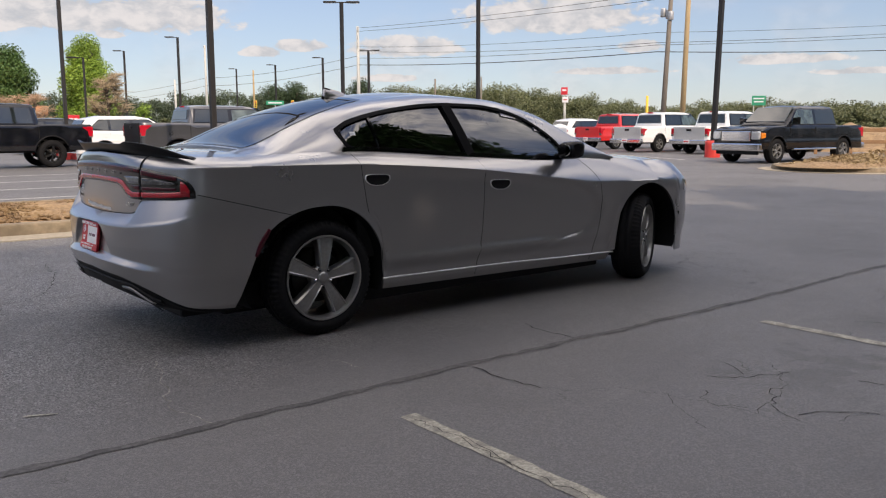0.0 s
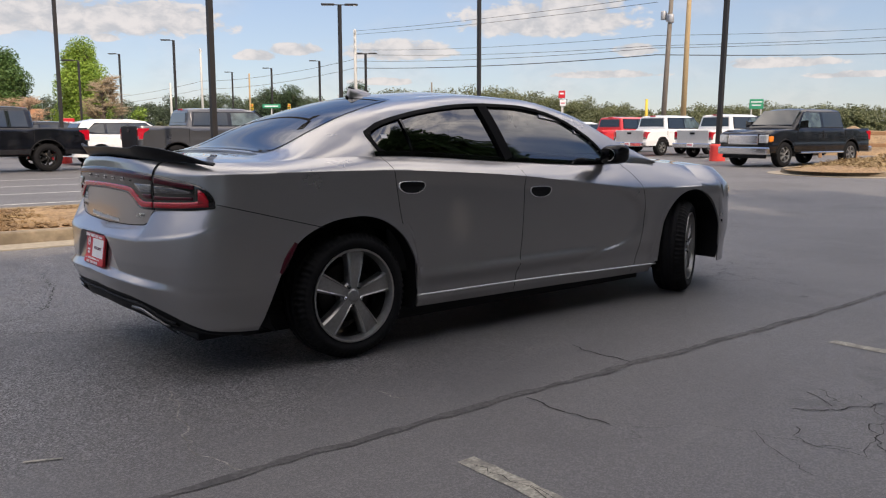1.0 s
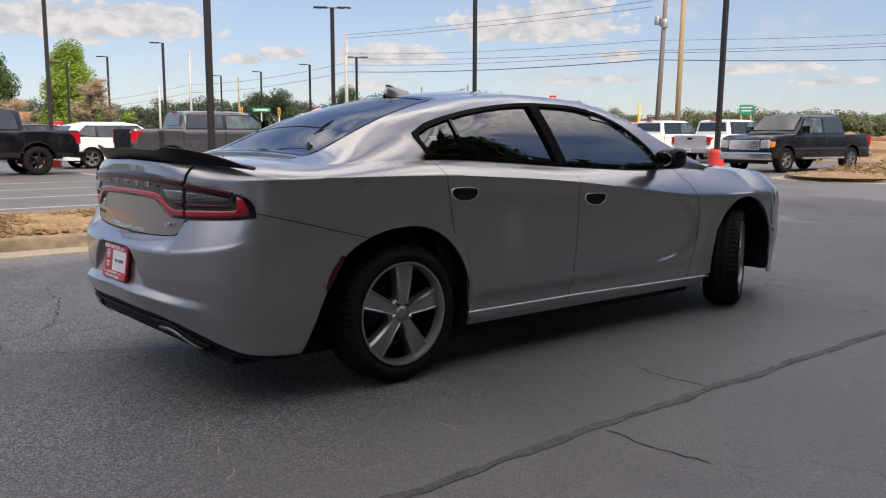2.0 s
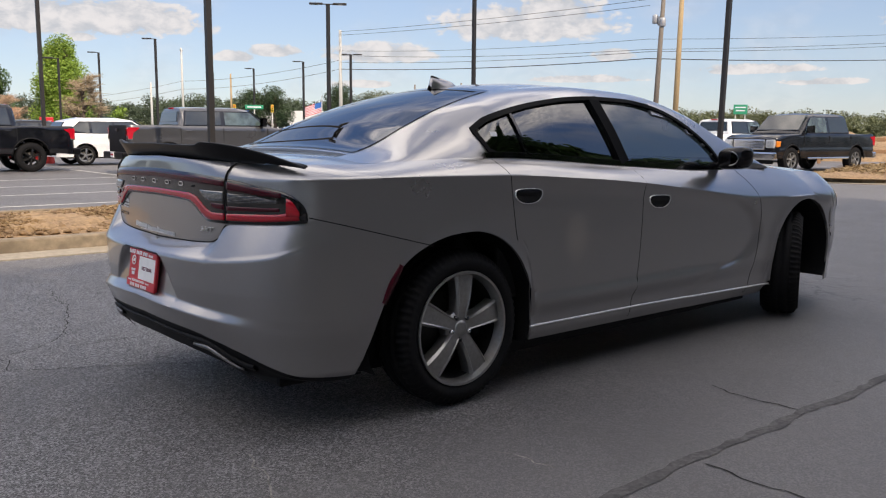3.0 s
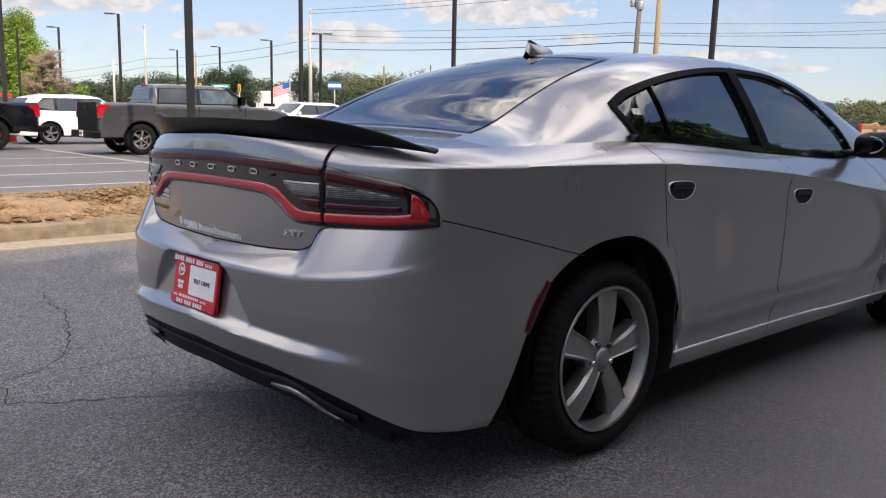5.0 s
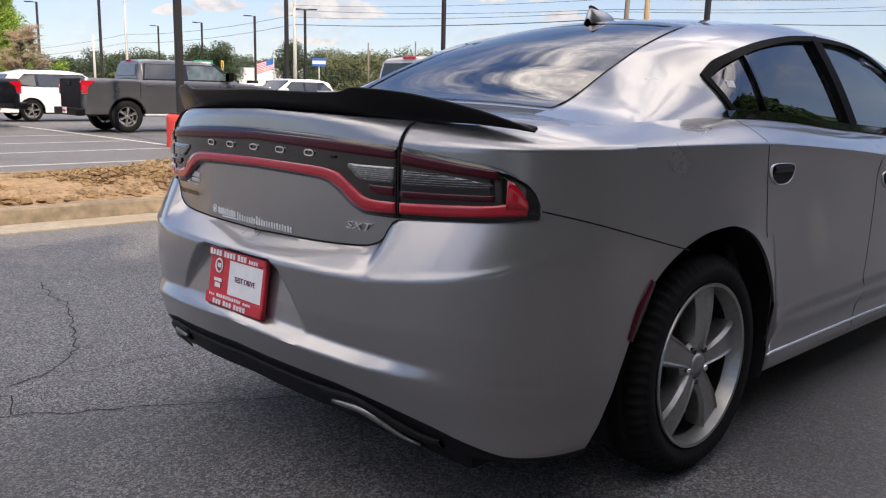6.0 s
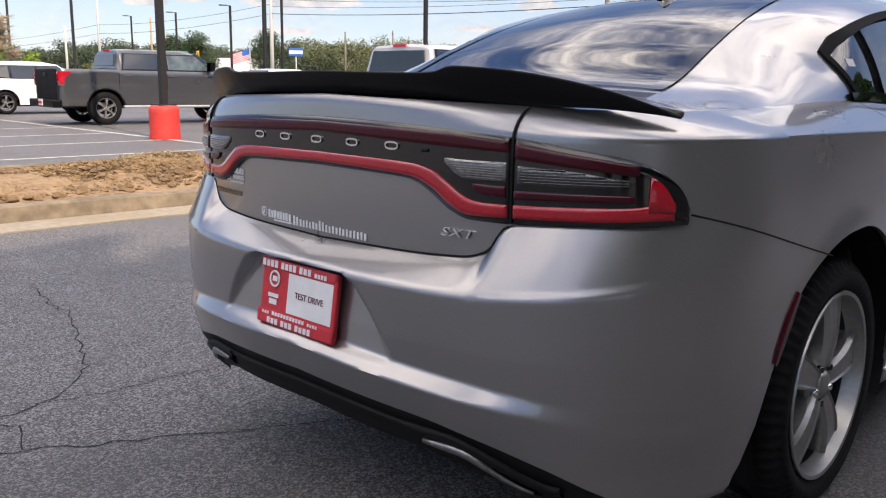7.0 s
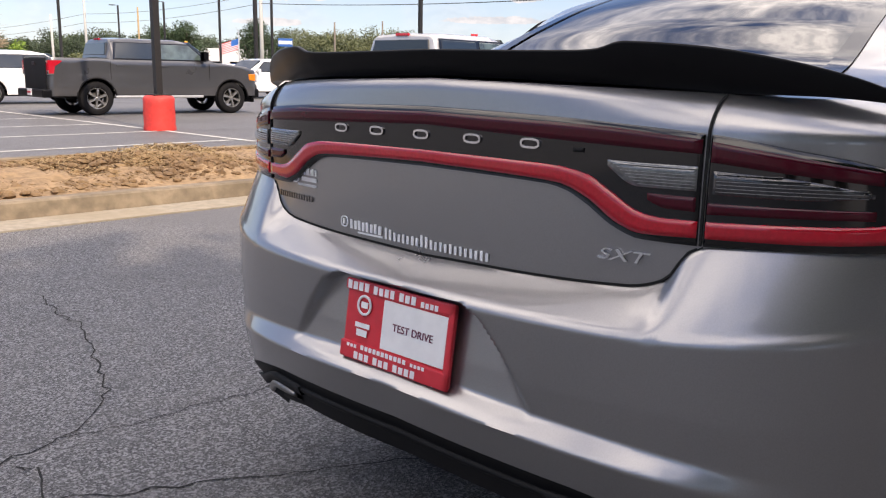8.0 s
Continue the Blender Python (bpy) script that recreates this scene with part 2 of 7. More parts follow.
def tube(points, radius, sides=8, caps=True):
    """A tube along points; radius a number or one per point. Returns verts, faces."""
    verts, faces = [], []
    pts = [Vector(p) for p in points]
    rad = radius if isinstance(radius, (list, tuple)) else [radius] * len(pts)
    for i, p in enumerate(pts):
        d = (pts[min(i + 1, len(pts) - 1)] - pts[max(i - 1, 0)]).normalized()
        u = d.cross(Vector((0, 0, 1)) if abs(d.z) < 0.9 else Vector((1, 0, 0))).normalized()
        v = d.cross(u)
        for k in range(sides):
            a = 2 * math.pi * k / sides
            verts.append(p + (u * math.cos(a) + v * math.sin(a)) * rad[i])
    for i in range(len(pts) - 1):
        for k in range(sides):
            a, b = i * sides + k, i * sides + (k + 1) % sides
            faces.append((a, b, b + sides, a + sides))
    if caps:
        faces.append(tuple(range(sides - 1, -1, -1)))
        faces.append(tuple(range((len(pts) - 1) * sides, len(pts) * sides)))
    return verts, faces


def join(*pieces):
    verts, faces = [], []
    for v, f in pieces:
        k = len(verts)
        verts += list(v)
        faces += [tuple(i + k for i in q) for q in f]
    return verts, faces


def thing(name, label, category, m=None, group="", kind=""):
    ob = new(name)
    ob.empty_display_size = 0.1
    if m is not None:
        ob.matrix_world = m
    return tagged(ob, label, category, group, kind)


def lerp(x, xs, ys):
    return float(np.interp(x, xs, ys))


def spline(xs, ys):
    """A smooth curve through points (monotone cubic)."""
    xs, ys = np.array(xs, float), np.array(ys, float)
    h, d = np.diff(xs), np.diff(ys) / np.diff(xs)
    m = np.zeros(len(xs))
    m[0], m[-1] = d[0], d[-1]
    for i in range(1, len(xs) - 1):
        if d[i - 1] * d[i] > 0:
            a, b = 2 * h[i] + h[i - 1], h[i] + 2 * h[i - 1]
            m[i] = (a + b) / (a / d[i - 1] + b / d[i])

    def f(x):
        x = min(max(x, xs[0]), xs[-1])
        i = min(int(np.searchsorted(xs, x, side="right")) - 1, len(xs) - 2)
        t = (x - xs[i]) / h[i]
        return float((1 + 2 * t) * (1 - t) ** 2 * ys[i] + t * (1 - t) ** 2 * h[i] * m[i]
                     + t * t * (3 - 2 * t) * ys[i + 1] + t * t * (t - 1) * h[i] * m[i + 1])
    return f


def smooth01(t):
    t = min(max(t, 0.0), 1.0)
    return t * t * (3 - 2 * t)


def ground_z(x, y):
    """The lot is almost level, a hand's width lower past the car."""
    u = 0.707 * (x + y)
    return -0.029 - 0.025 * smooth01((u - 2) / 8) + 0.03 * smooth01((x - 16) / 10)


# ---- the grey sedan; x ahead, y to its left, rear axle over the origin ----
sedan = thing("sedan", "grey metallic four-door sedan with black trunk spoiler, parked on asphalt", "car")

# rear profile keys, from the bottom up, as functions of the distance y from the middle:
# valance foot, valance top, ridge foot, ridge, hollow, face, shelf edge, lid foot, lamp foot, lamp head, lip
REAR_A = -0.45
z_valance = spline((0, 0.40, 0.56, 0.685, 0.77, 0.85, 0.95), (0.402, 0.388, 0.362, 0.322, 0.278, 0.235, 0.21))
z_ridge = spline((0, 0.4, 0.62, 0.8, 0.95), (0.485, 0.470, 0.452, 0.435, 0.43))
z_shelf = spline((0, 0.40, 0.55, 0.72, 0.82, 0.875, 0.95), (0.686, 0.688, 0.692, 0.709, 0.727, 0.750, 0.815))
z_lidfoot = spline((0, 0.46, 0.525, 0.56, 0.60, 0.87, 0.95), (0.728, 0.745, 0.765, 0.815, 0.832, 0.862, 0.88))
z_lip = spline((0, 0.5, 0.7, 0.86, 0.95), (1.085, 1.072, 1.064, 1.062, 1.062))
NKEY = 9


def rear_keys(y):
    """(z, x at the middle, plan power) from the ground up, at the distance y from the middle."""
    v, r, s, l, t = z_valance(y), z_ridge(y), z_shelf(y), z_lidfoot(y), z_lip(y)
    out = smooth01((y - 0.5) / 0.42)  # towards the corner the steps fade
    ridge = -1.106 * (1 - out) - 1.077 * out
    face = -1.072
    return ((0.20, -0.975, 2.6), (max(v - 0.02, 0.205), -1.058, 2.65), (max(v, 0.21), -1.073, 2.65), (max(r - 0.003, v + 0.01), ridge, 2.72),
            (max(r + 0.030, v + 0.05), face - 0.008 * out, 2.8), (0.56, face - 0.004, 2.9), (s - 0.012, -1.080 + 0.010 * out, 2.9), (s, -1.072 + 0.016 * out, 2.9),
            (l - 0.006, -1.000 + 0.026 * out, 2.95), (l, -0.991 + 0.024 * out, 3.05), (0.93, -0.992 + 0.032 * out, 3.1), (1.02, -0.990 + 0.036 * out, 3.1), (t - 0.012, -0.986 + 0.036 * out, 3.1), (t, -0.976 + 0.030 * out, 3.1))


z_belt = spline((-0.95, -0.45, 0.236, 1.23, 2.17, 2.6, 3.1, 3.6, 3.95), (1.055, 1.062, 1.082, 1.027, 0.985, 0.985, 0.955, 0.86, 0.70))
y_belt = spline((-0.95, -0.45, 0.0, 0.236, 1.23, 2.17, 2.6, 3.1, 3.6, 3.95), (0.80, 0.80, 0.815, 0.828, 0.845, 0.855, 0.83, 0.80, 0.74, 0.7))
z_crease = spline((-0.95, -0.45, 0.2, 0.79, 1.26, 1.58, 1.81, 2.19, 2.5, 3.2), (1.010, 1.012, 1.005, 0.974, 0.937, 0.902, 0.875, 0.825, 0.80, 0.79))
scallop = spline((0.30, 0.382, 0.423, 0.494, 0.593, 0.683, 0.776, 0.83, 0.90), (1.80, 2.05, 2.28, 2.44, 2.50, 2.45, 2.31, 2.22, 2.20))   # front edge of the hollow doors
y_peak = spline((-0.95, -0.45, 0.1, 0.6, 3.5), (0.932, 0.934, 0.950, 0.963, 0.963))


def half_width(x, z):
    """The flank: sill, lower crease, hollow door, upper crease, shoulder."""
    zk, zb, yb = z_crease(x), z_belt(x), y_belt(x)
    hollow = smooth01((x - 0.1) / 0.5) * smooth01((scallop(min(z, zk)) - x + 0.05) / 0.13)
    peak = y_peak(x)
    if z >= zk:
        t = min((z - zk) / max(zb - zk, 0.02), 1.2)
        bend = 0.62 * t + 0.38 * t * t
        return peak - (peak - yb) * bend
    d = zk - z
    y = peak + 0.020 * smooth01((0.2 - x) / 0.5) * smooth01(d / 0.35) - 0.022 * hollow * (1 - (1 - min(d / 0.095, 1.0)) ** 2) - 0.012 * (1 - hollow) * (d / 0.6) ** 2
    low = smooth01((z - 0.30) / 0.12)  # 0 at the sill, 1 above the lower crease
    crease = 0.018 * smooth01((x - 0.2) / 0.5) * (1 - smooth01((x - 1.75) / 0.55)) * smooth01(1 - abs(z - 0.385) / (0.050 if z > 0.385 else 0.075))
    y += crease - 0.014 * (1 - low)
    if z < 0.24:
        y -= 0.02 * (0.24 - z) / 0.04
    for ax in (0.0, 3.05):  # flares round the wheel arches
        r = math.hypot(x - ax, z - 0.345)
        y += 0.010 * math.exp(-((r - 0.41) / 0.05) ** 2)
    if x > 3.0:
        y -= 0.05 * ((x - 3.0) / 0.6) ** 2
    return y


def plate_hollow(y, z):
    """The hollow for the number plate, deepest at its top."""
    if not 0.47 < z < 0.70:
        return 0.0
    half = lerp(z, (0.49, 0.60, 0.655, 0.69), (0.35, 0.275, 0.225, 0.16))
    side = smooth01((half - abs(y)) / 0.020)
    up = smooth01((0.680 - z) / 0.012) * min(max((z - 0.490) / 0.17, 0.0), 1.0) ** 0.8
    return 0.040 * side * up


def rear_point(y, z, push=0.0):
    """A point of the rear end at lateral place y (signed) and height z, pushed out by push."""
    keys = rear_keys(abs(y))
    zs = [k[0] for k in keys]
    x0 = float(np.interp(z, zs, [k[1] for k in keys]))
    n = float(np.interp(z, zs, [k[2] for k in keys]))
    w = half_width(REAR_A, max(z, 0.24))
    f = min(abs(y) / w, 0.9999)
    return Vector((REAR_A - (REAR_A - x0) * (1 - f ** n) ** (1 / n) - push + plate_hollow(y, z), y, z))


def skin_y(x, z):
    """The half width of the body at (x, z), the rear corner included."""
    if x >= REAR_A:
        return half_width(x, z)
    w = half_width(REAR_A, max(z, 0.24))
    y = w * 0.9
    for _ in range(6):
        keys = rear_keys(y)
        zs = [k[0] for k in keys]
        x0, n = float(np.interp(z, zs, [k[1] for k in keys])), float(np.interp(z, zs, [k[2] for k in keys]))
        y = w * max(1 - min((REAR_A - x) / (REAR_A - x0), 1.0) ** n, 0.0) ** (1 / n)
    return y


ARCHES = ((0.02, 0.41), (3.085, 0.415))
arch_back = spline((-0.585, -0.54, -0.467, -0.40, -0.35, -0.27, -0.17, -0.08, 0.02), (0.18, 0.285, 0.465, 0.59, 0.652, 0.705, 0.743, 0.760, 0.765))


def arch_floor(x, low):
    if -0.585 < x <= 0.02:
        return max(low, arch_back(x))
    for ax, r in ARCHES:
        if abs(x - ax) < r:
            return max(low, 0.355 + math.sqrt(max(r * r - (x - ax) ** 2, 0.0)))
    return low


cut_rear = spline((0.20, 0.30, 0.45, 0.60, 0.72, 0.85, 1.0, 1.08), (0.362, 0.361, 0.360, 0.355, 0.315, 0.29, 0.262, 0.240))
cut_mid = spline((0.20, 0.28, 0.55, 0.837, 0.92, 1.01, 1.03), (1.215, 1.225, 1.27, 1.285, 1.283, 1.262, 1.255))
cut_front = spline((0.20, 0.39, 0.63, 0.80, 0.90, 0.96, 0.99, 1.02), (2.40, 2.450, 2.500, 2.475, 2.41, 2.345, 2.318, 2.29))
BANDS = (lambda z: REAR_A, cut_rear, cut_mid, cut_front, lambda z: 3.20)
BAND_N = (34, 32, 44, 34)


def sill_floor(x):
    return lerp(x, (-0.45, 0.4, 2.7, 3.4), (0.215, 0.205, 0.175, 0.19))


def flank_point(band, t, v):
    """t runs along a panel from its rear cut to its front cut, v from its foot to the belt."""
    z = 0.5
    for _ in range(5):
        x = BANDS[band](z) * (1 - t) + BANDS[band + 1](z) * t
        lo, hi = arch_floor(x, sill_floor(x)), z_belt(x)
        mid = min(max(z_crease(x), lo + 0.01), hi - 0.01)   # one row runs along the crease
        z = lo + (mid - lo) * v / 0.78 if v <= 0.78 else mid + (hi - mid) * (v - 0.78) / 0.22
    return Vector((x, half_width(x, z), z))


ROWS_V = [0, 0.012, 0.03] + [0.03 + 0.75 * k / 54 for k in range(1, 55)] + [0.78 + 0.22 * k / 14 for k in range(1, 15)]
LIPS = ("rear_quarter", "rear_door", "front_door", "front_fender")
for side in (-1, 1):
    for band in range(4):
        ts = [0.5 - 0.5 * math.cos(math.pi * k / BAND_N[band]) if band in (0, 3) else k / BAND_N[band] for k in range(BAND_N[band] + 1)]
        v, f = grid(len(ROWS_V), len(ts), lambda i, j: flank_point(band, ts[j], ROWS_V[i]), flip=True)
        v = [(p.x, side * p.y, p.z) for p in v]
        if side < 0:
            f = [q[::-1] for q in f]
        ob = mesh_part(LIPS[band], v, f, GREY_PAINT, sedan)
        thick(ob, 0.012)

# rear bumper, trunk lid and lamp surrounds, split along the lid's foot
THETA = [k / 26 * math.pi / 2 for k in range(27)]
LAT = [0.945 * math.cos(t) ** (2 / 2.7) for t in THETA]
LAT[0] = 0.95


def rear_patch(lo, hi, ys, rows, push=0.0):
    """A patch of the rear end between two heights given as functions of |y|."""
    def f(i, j):
        y = ys[j]
        a, b = lo(abs(y)), hi(abs(y))
        return rear_point(y, a + (b - a) * i / (rows - 1), push)
    return grid(rows, len(ys), f, flip=True)


CORNER_Y = 0.58


def corner_patch(lo, hi, rows, side):
    """The rear corner, from y = 0.58 out to the flank."""
    def f(i, j):
        yn = CORNER_Y + (0.95 - CORNER_Y) * math.sin(j / 26 * math.pi / 2)
        a, b = lo(yn), hi(yn)
        keys = rear_keys(yn)
        zs = [k[0] for k in keys]
        for _ in range(5):
            z = a + (b - a) * i / (rows - 1)
            n = float(np.interp(z, zs, [k[2] for k in keys]))
            w = half_width(REAR_A, max(z, 0.215))
            th = math.acos((CORNER_Y / w) ** (n / 2)) * (1 - j / 26)
            x0 = float(np.interp(z, zs, [k[1] for k in keys]))
            x = REAR_A - (REAR_A - x0) * math.sin(th) ** (2 / n)
            yn = min(w * math.cos(th) ** (2 / n), 0.95)
            b = hi(yn)
            a = min(max(lo(yn), arch_floor(x, 0.0)), b)
            keys = rear_keys(yn)
            zs = [k[0] for k in keys]
        return (x, side * w * math.cos(th) ** (2 / n), z)
    return grid(rows, 27, f, flip=side > 0)


MID = [-CORNER_Y + 2 * CORNER_Y * k / 144 for k in range(145)]
low_all = lambda y: lerp(y, (0, 0.4, 0.64, 0.8, 0.95), (0.300, 0.285, 0.232, 0.207, 0.203))
for name, lo, hi, rows, mat, label in (("valance", low_all, lambda y: max(z_valance(y), 0.206), 12, PLASTIC, "black textured plastic lower valance"),
                                       ("rear_bumper", lambda y: max(z_valance(y), 0.21), z_lidfoot, 84, GREY_PAINT, "")):
    pieces = [rear_patch(lo, hi, MID, rows), corner_patch(lo, hi, rows, 1), corner_patch(lo, hi, rows, -1)]
    v, f = join(*pieces)
    ob = mesh_part(name, v, f, mat, sedan, label)
    modify(ob, "WELD", merge_threshold=0.003)
    thick(ob, 0.01)
lid_y = [-CORNER_Y + 2 * CORNER_Y * k / 48 for k in range(49)]
v, f = rear_patch(lambda y: z_lidfoot(y) + 0.003, z_lip, lid_y, 30)
trunk = mesh_part("trunk_lid", v, f, GREY_PAINT, sedan)
thick(trunk, 0.01)
for side in (-1, 1):
    v, f = corner_patch(z_lidfoot, z_lip, 24, side)
    quarter = mesh_part("quarter_end", v, f, GREY_PAINT, sedan)
    thick(quarter, 0.01)


def deck_z(x, y):
    """The top of trunk and hood, crowned between the belts."""
    yb = y_belt(x)
    f = min(abs(y) / yb, 1.0)
    crown = lerp(x, (-0.95, -0.5, -0.2, 2.5, 3.0, 3.9), (0.022, 0.03, 0.04, 0.03, 0.06, 0.08))
    return z_belt(x) + crown * (1 - f ** 2.6)


# the trunk top spans the rim left by the lid, the corners and the flanks
rim_line = [rear_point(y, z_lip(y)) for y in np.linspace(0.02, CORNER_Y, 16)]
cv, cf = corner_patch(z_lidfoot, z_lip, 24, 1)
rim_line += [Vector(p) for p in cv[-27:]][1:]
rim_line += [Vector((x, y_belt(x), z_belt(x))) for x in np.linspace(REAR_A, 0.26, 16)][1:]


def trunk_top(i, j):
    e, s = rim_line[i], j / 20 - 1
    crown = 0.034 * smooth01((e.x + 0.96) / 0.22) * (e.y / 0.8)
    flat_z = z_lip(abs(e.y * s)) if e.x < -0.9 else e.z
    mix = smooth01((e.x + 0.94) / 0.05)
    return (e.x, e.y * s, (1 - mix) * flat_z + mix * (e.z + (1.085 - 1.066) * (1 - s * s) * (1 - smooth01((e.x + 0.9) / 0.3))) + crown * (1 - abs(s) ** 2.6))


v, f = grid(len(rim_line), 41, trunk_top, flip=True)
thick(mesh_part("trunk_top", v, f, GREY_PAINT, sedan), 0.008)
def nose_point(th, v, side):
    """The front corner and nose, from the fender round to the middle."""
    z = 0.5
    top = z_belt(3.20) - 0.13 * smooth01(th / (math.pi / 2))
    for _ in range(4):
        k = min(max((z - 0.19) / 0.7, 0.0), 1.0)
        tip = 3.95 - 0.10 * abs(k - 0.45) - 0.22 * max(k - 0.72, 0)
        x = 3.20 + (tip - 3.20) * math.sin(th) ** (2 / 3.6)
        lo = arch_floor(x, 0.17) if th < 1.0 else 0.17
        z = lo + (top - lo) * v
    w = half_width(3.20, min(max(z, 0.24), z_belt(3.20)))
    return Vector((x, side * w * math.cos(th) ** (2 / 3.6), z))


NOSE_T = [math.pi / 2 * (k / 30) ** 1.3 for k in range(31)]
for side in (-1, 1):
    v, f = grid(26, 31, lambda i, j: nose_point(NOSE_T[j], i / 25, side), flip=side > 0)
    thick(mesh_part("front_bumper", v, f, GREY_PAINT, sedan), 0.01)
hood_rim = [Vector((x, y_belt(x), z_belt(x))) for x in np.linspace(2.30, 3.20, 20)] + [nose_point(t, 1.0, 1) for t in NOSE_T[1:]]


def hood(i, j):
    e, s = hood_rim[i], j / 14 - 1
    crown = 0.05 * smooth01((e.y) / 0.7) * (1 - 0.3 * smooth01((e.x - 3.0) / 0.8))
    return (e.x, e.y * s, e.z + crown * (1 - abs(s) ** 2.4))


v, f = grid(len(hood_rim), 29, hood, flip=True)
thick(mesh_part("hood", v, f, GREY_PAINT, sedan), 0.008)
for side in (-1, 1):
    v, f = grid(6, 9, lambda i, j: nose_point(0.35 + 0.5 * j / 8, 0.68 + 0.13 * i / 5, side) + Vector((0.006, side * 0.004, 0)), flip=side > 0)
    thick(mesh_part("headlight", v, f, HEAD_LENS, sedan), 0.02)

# greenhouse: belt, window line, glass edge and crown along x
GX = (-0.46, -0.27, 0.0, 0.25, 0.6, 0.85, 1.12, 1.6, 2.0, 2.4, 2.75)
win_y = spline(GX, (0.745, 0.745, 0.757, 0.757, 0.735, 0.712, 0.693, 0.69, 0.715, 0.775, 0.84))
win_z = spline(GX, (1.072, 1.098, 1.165, 1.243, 1.330, 1.368, 1.386, 1.366, 1.285, 1.13, 0.985))
edge_y = spline(GX, (0.56, 0.545, 0.52, 0.49, 0.45, 0.43, 0.43, 0.46, 0.53, 0.60, 0.68))
edge_z = spline(GX, (1.075, 1.115, 1.225, 1.317, 1.405, 1.435, 1.450, 1.432, 1.345, 1.18, 1.0))
crown_z = spline(GX, (1.085, 1.135, 1.252, 1.347, 1.435, 1.466, 1.481, 1.464, 1.375, 1.205, 1.01))
belt_in = spline(GX, (0.80, 0.802, 0.815, 0.828, 0.836, 0.84, 0.844, 0.85, 0.853, 0.845, 0.84))


def section(x):
    """Half a section of the cabin from the belt to the crown, as 25 points; index 12 is the glass edge."""
    p = [Vector((belt_in(x), z_belt(x) - 0.004)), Vector((win_y(x), win_z(x))), Vector((edge_y(x), edge_z(x))), Vector((0, crown_z(x)))]
    out = []
    for k in range(25):
        t = k / 24
        if t <= 0.25:
            a = t / 0.25
            q = p[0].lerp(p[1], a)
            q += Vector((0.010, 0.004)) * math.sin(math.pi * a)
        elif t <= 0.5:
            a = (t - 0.25) / 0.25
            bulge = 0.018 * smooth01((x + 0.2) / 0.5) * (1 - smooth01((x - 2.0) / 0.6))
            q = p[1].lerp(p[2], a) + Vector((0.6, 1.0)) * bulge * math.sin(math.pi * a)
        else:
            a = (t - 0.5) / 0.5
            q = Vector((p[2].x * (1 - a), p[3].y - (p[3].y - p[2].y) * (1 - a) ** 2))
        ease = 1 - smooth01((x - 0.12) / 0.26)   # the rear pillar is one smooth sweep
        if t < 0.5 and ease > 0:
            u = t / 0.5
            q = q.lerp(p[0] * (1 - u) ** 2 + p[1] * 2 * u * (1 - u) + p[2] * u * u, ease)
        out.append(q)
    return out


def cabin_y(x, z):
    s = section(x)
    return float(np.interp(z, [q.y for q in s[:13]], [q.x for q in s[:13]]))


top_trim = spline((0.205, 0.30, 0.45, 0.70, 0.95, 1.12, 1.40, 1.65, 1.85, 2.0, 2.12, 2.215), (1.205, 1.262, 1.305, 1.350, 1.376, 1.383, 1.378, 1.345, 1.285, 1.205, 1.115, 0.992))
low_trim = lambda x: z_belt(x) + 0.006
WX0, WX1 = 0.225, 2.195
CXS = [-0.46 + (2.75 + 0.46) * k / 150 for k in range(151)]
SECT = [section(x) for x in CXS]


def rear_edge(z):
    return lerp(z, (1.08, 1.115, 1.148, 1.178, 1.20), (0.262, 0.243, 0.226, 0.214, 0.210))


def in_window(x, z):
    return rear_edge(z) + 0.012 < x < WX1 and low_trim(x) - 0.02 < z < top_trim(x) - 0.014


def cabin_faces(keep):
    verts = [(CXS[i], s * SECT[i][k].x, SECT[i][k].y) for s in (1,) for i in range(151) for k in range(25)]
    faces = []
    for i in range(150):
        for k in range(24):
            if keep(i, k):
                a = i * 25 + k
                faces.append((a, a + 1, a + 26, a + 25))
    full = [(x, -y, z) for x, y, z in verts]
    return verts + full, faces + [tuple(j + len(verts) for j in q[::-1]) for q in faces]


def is_rear_glass(i, k):
    return k >= 12 and -0.31 < CXS[i] < 0.565


def is_windscreen(i, k):
    return k >= 12 and 1.78 < CXS[i] < 2.70


def is_side_window(i, k):
    x = (CXS[i] + CXS[i + 1]) / 2
    z = (SECT[i][k].y + SECT[i + 1][k + 1].y) / 2
    return k < 9 and in_window(x, z)


v, f = cabin_faces(lambda i, k: not ((CXS[i] < -0.37 and k >= 12) or is_rear_glass(i, k) or is_windscreen(i, k) or is_side_window(i, k)))
shell = mesh_part("roof", v, f, GREY_PAINT, sedan)
modify(shell, "WELD", merge_threshold=0.0008)
thick(shell, 0.012)
v, f = cabin_faces(is_rear_glass)
rear_glass = mesh_part("rear_window", v, f, REAR_TINT, sedan, "dark tinted rear window glass")
modify(rear_glass, "WELD", merge_threshold=0.0008)
v, f = cabin_faces(is_windscreen)
screen = mesh_part("windscreen", v, f, CAR_GLASS, sedan)
modify(screen, "WELD", merge_threshold=0.0008)
for ob in (rear_glass, screen):
    ob.visible_shadow = False


def cabin_side(x, z, side, push):
    y = cabin_y(x, z)
    return Vector((x, side * (y + push * 0.92), z + push * 0.38))


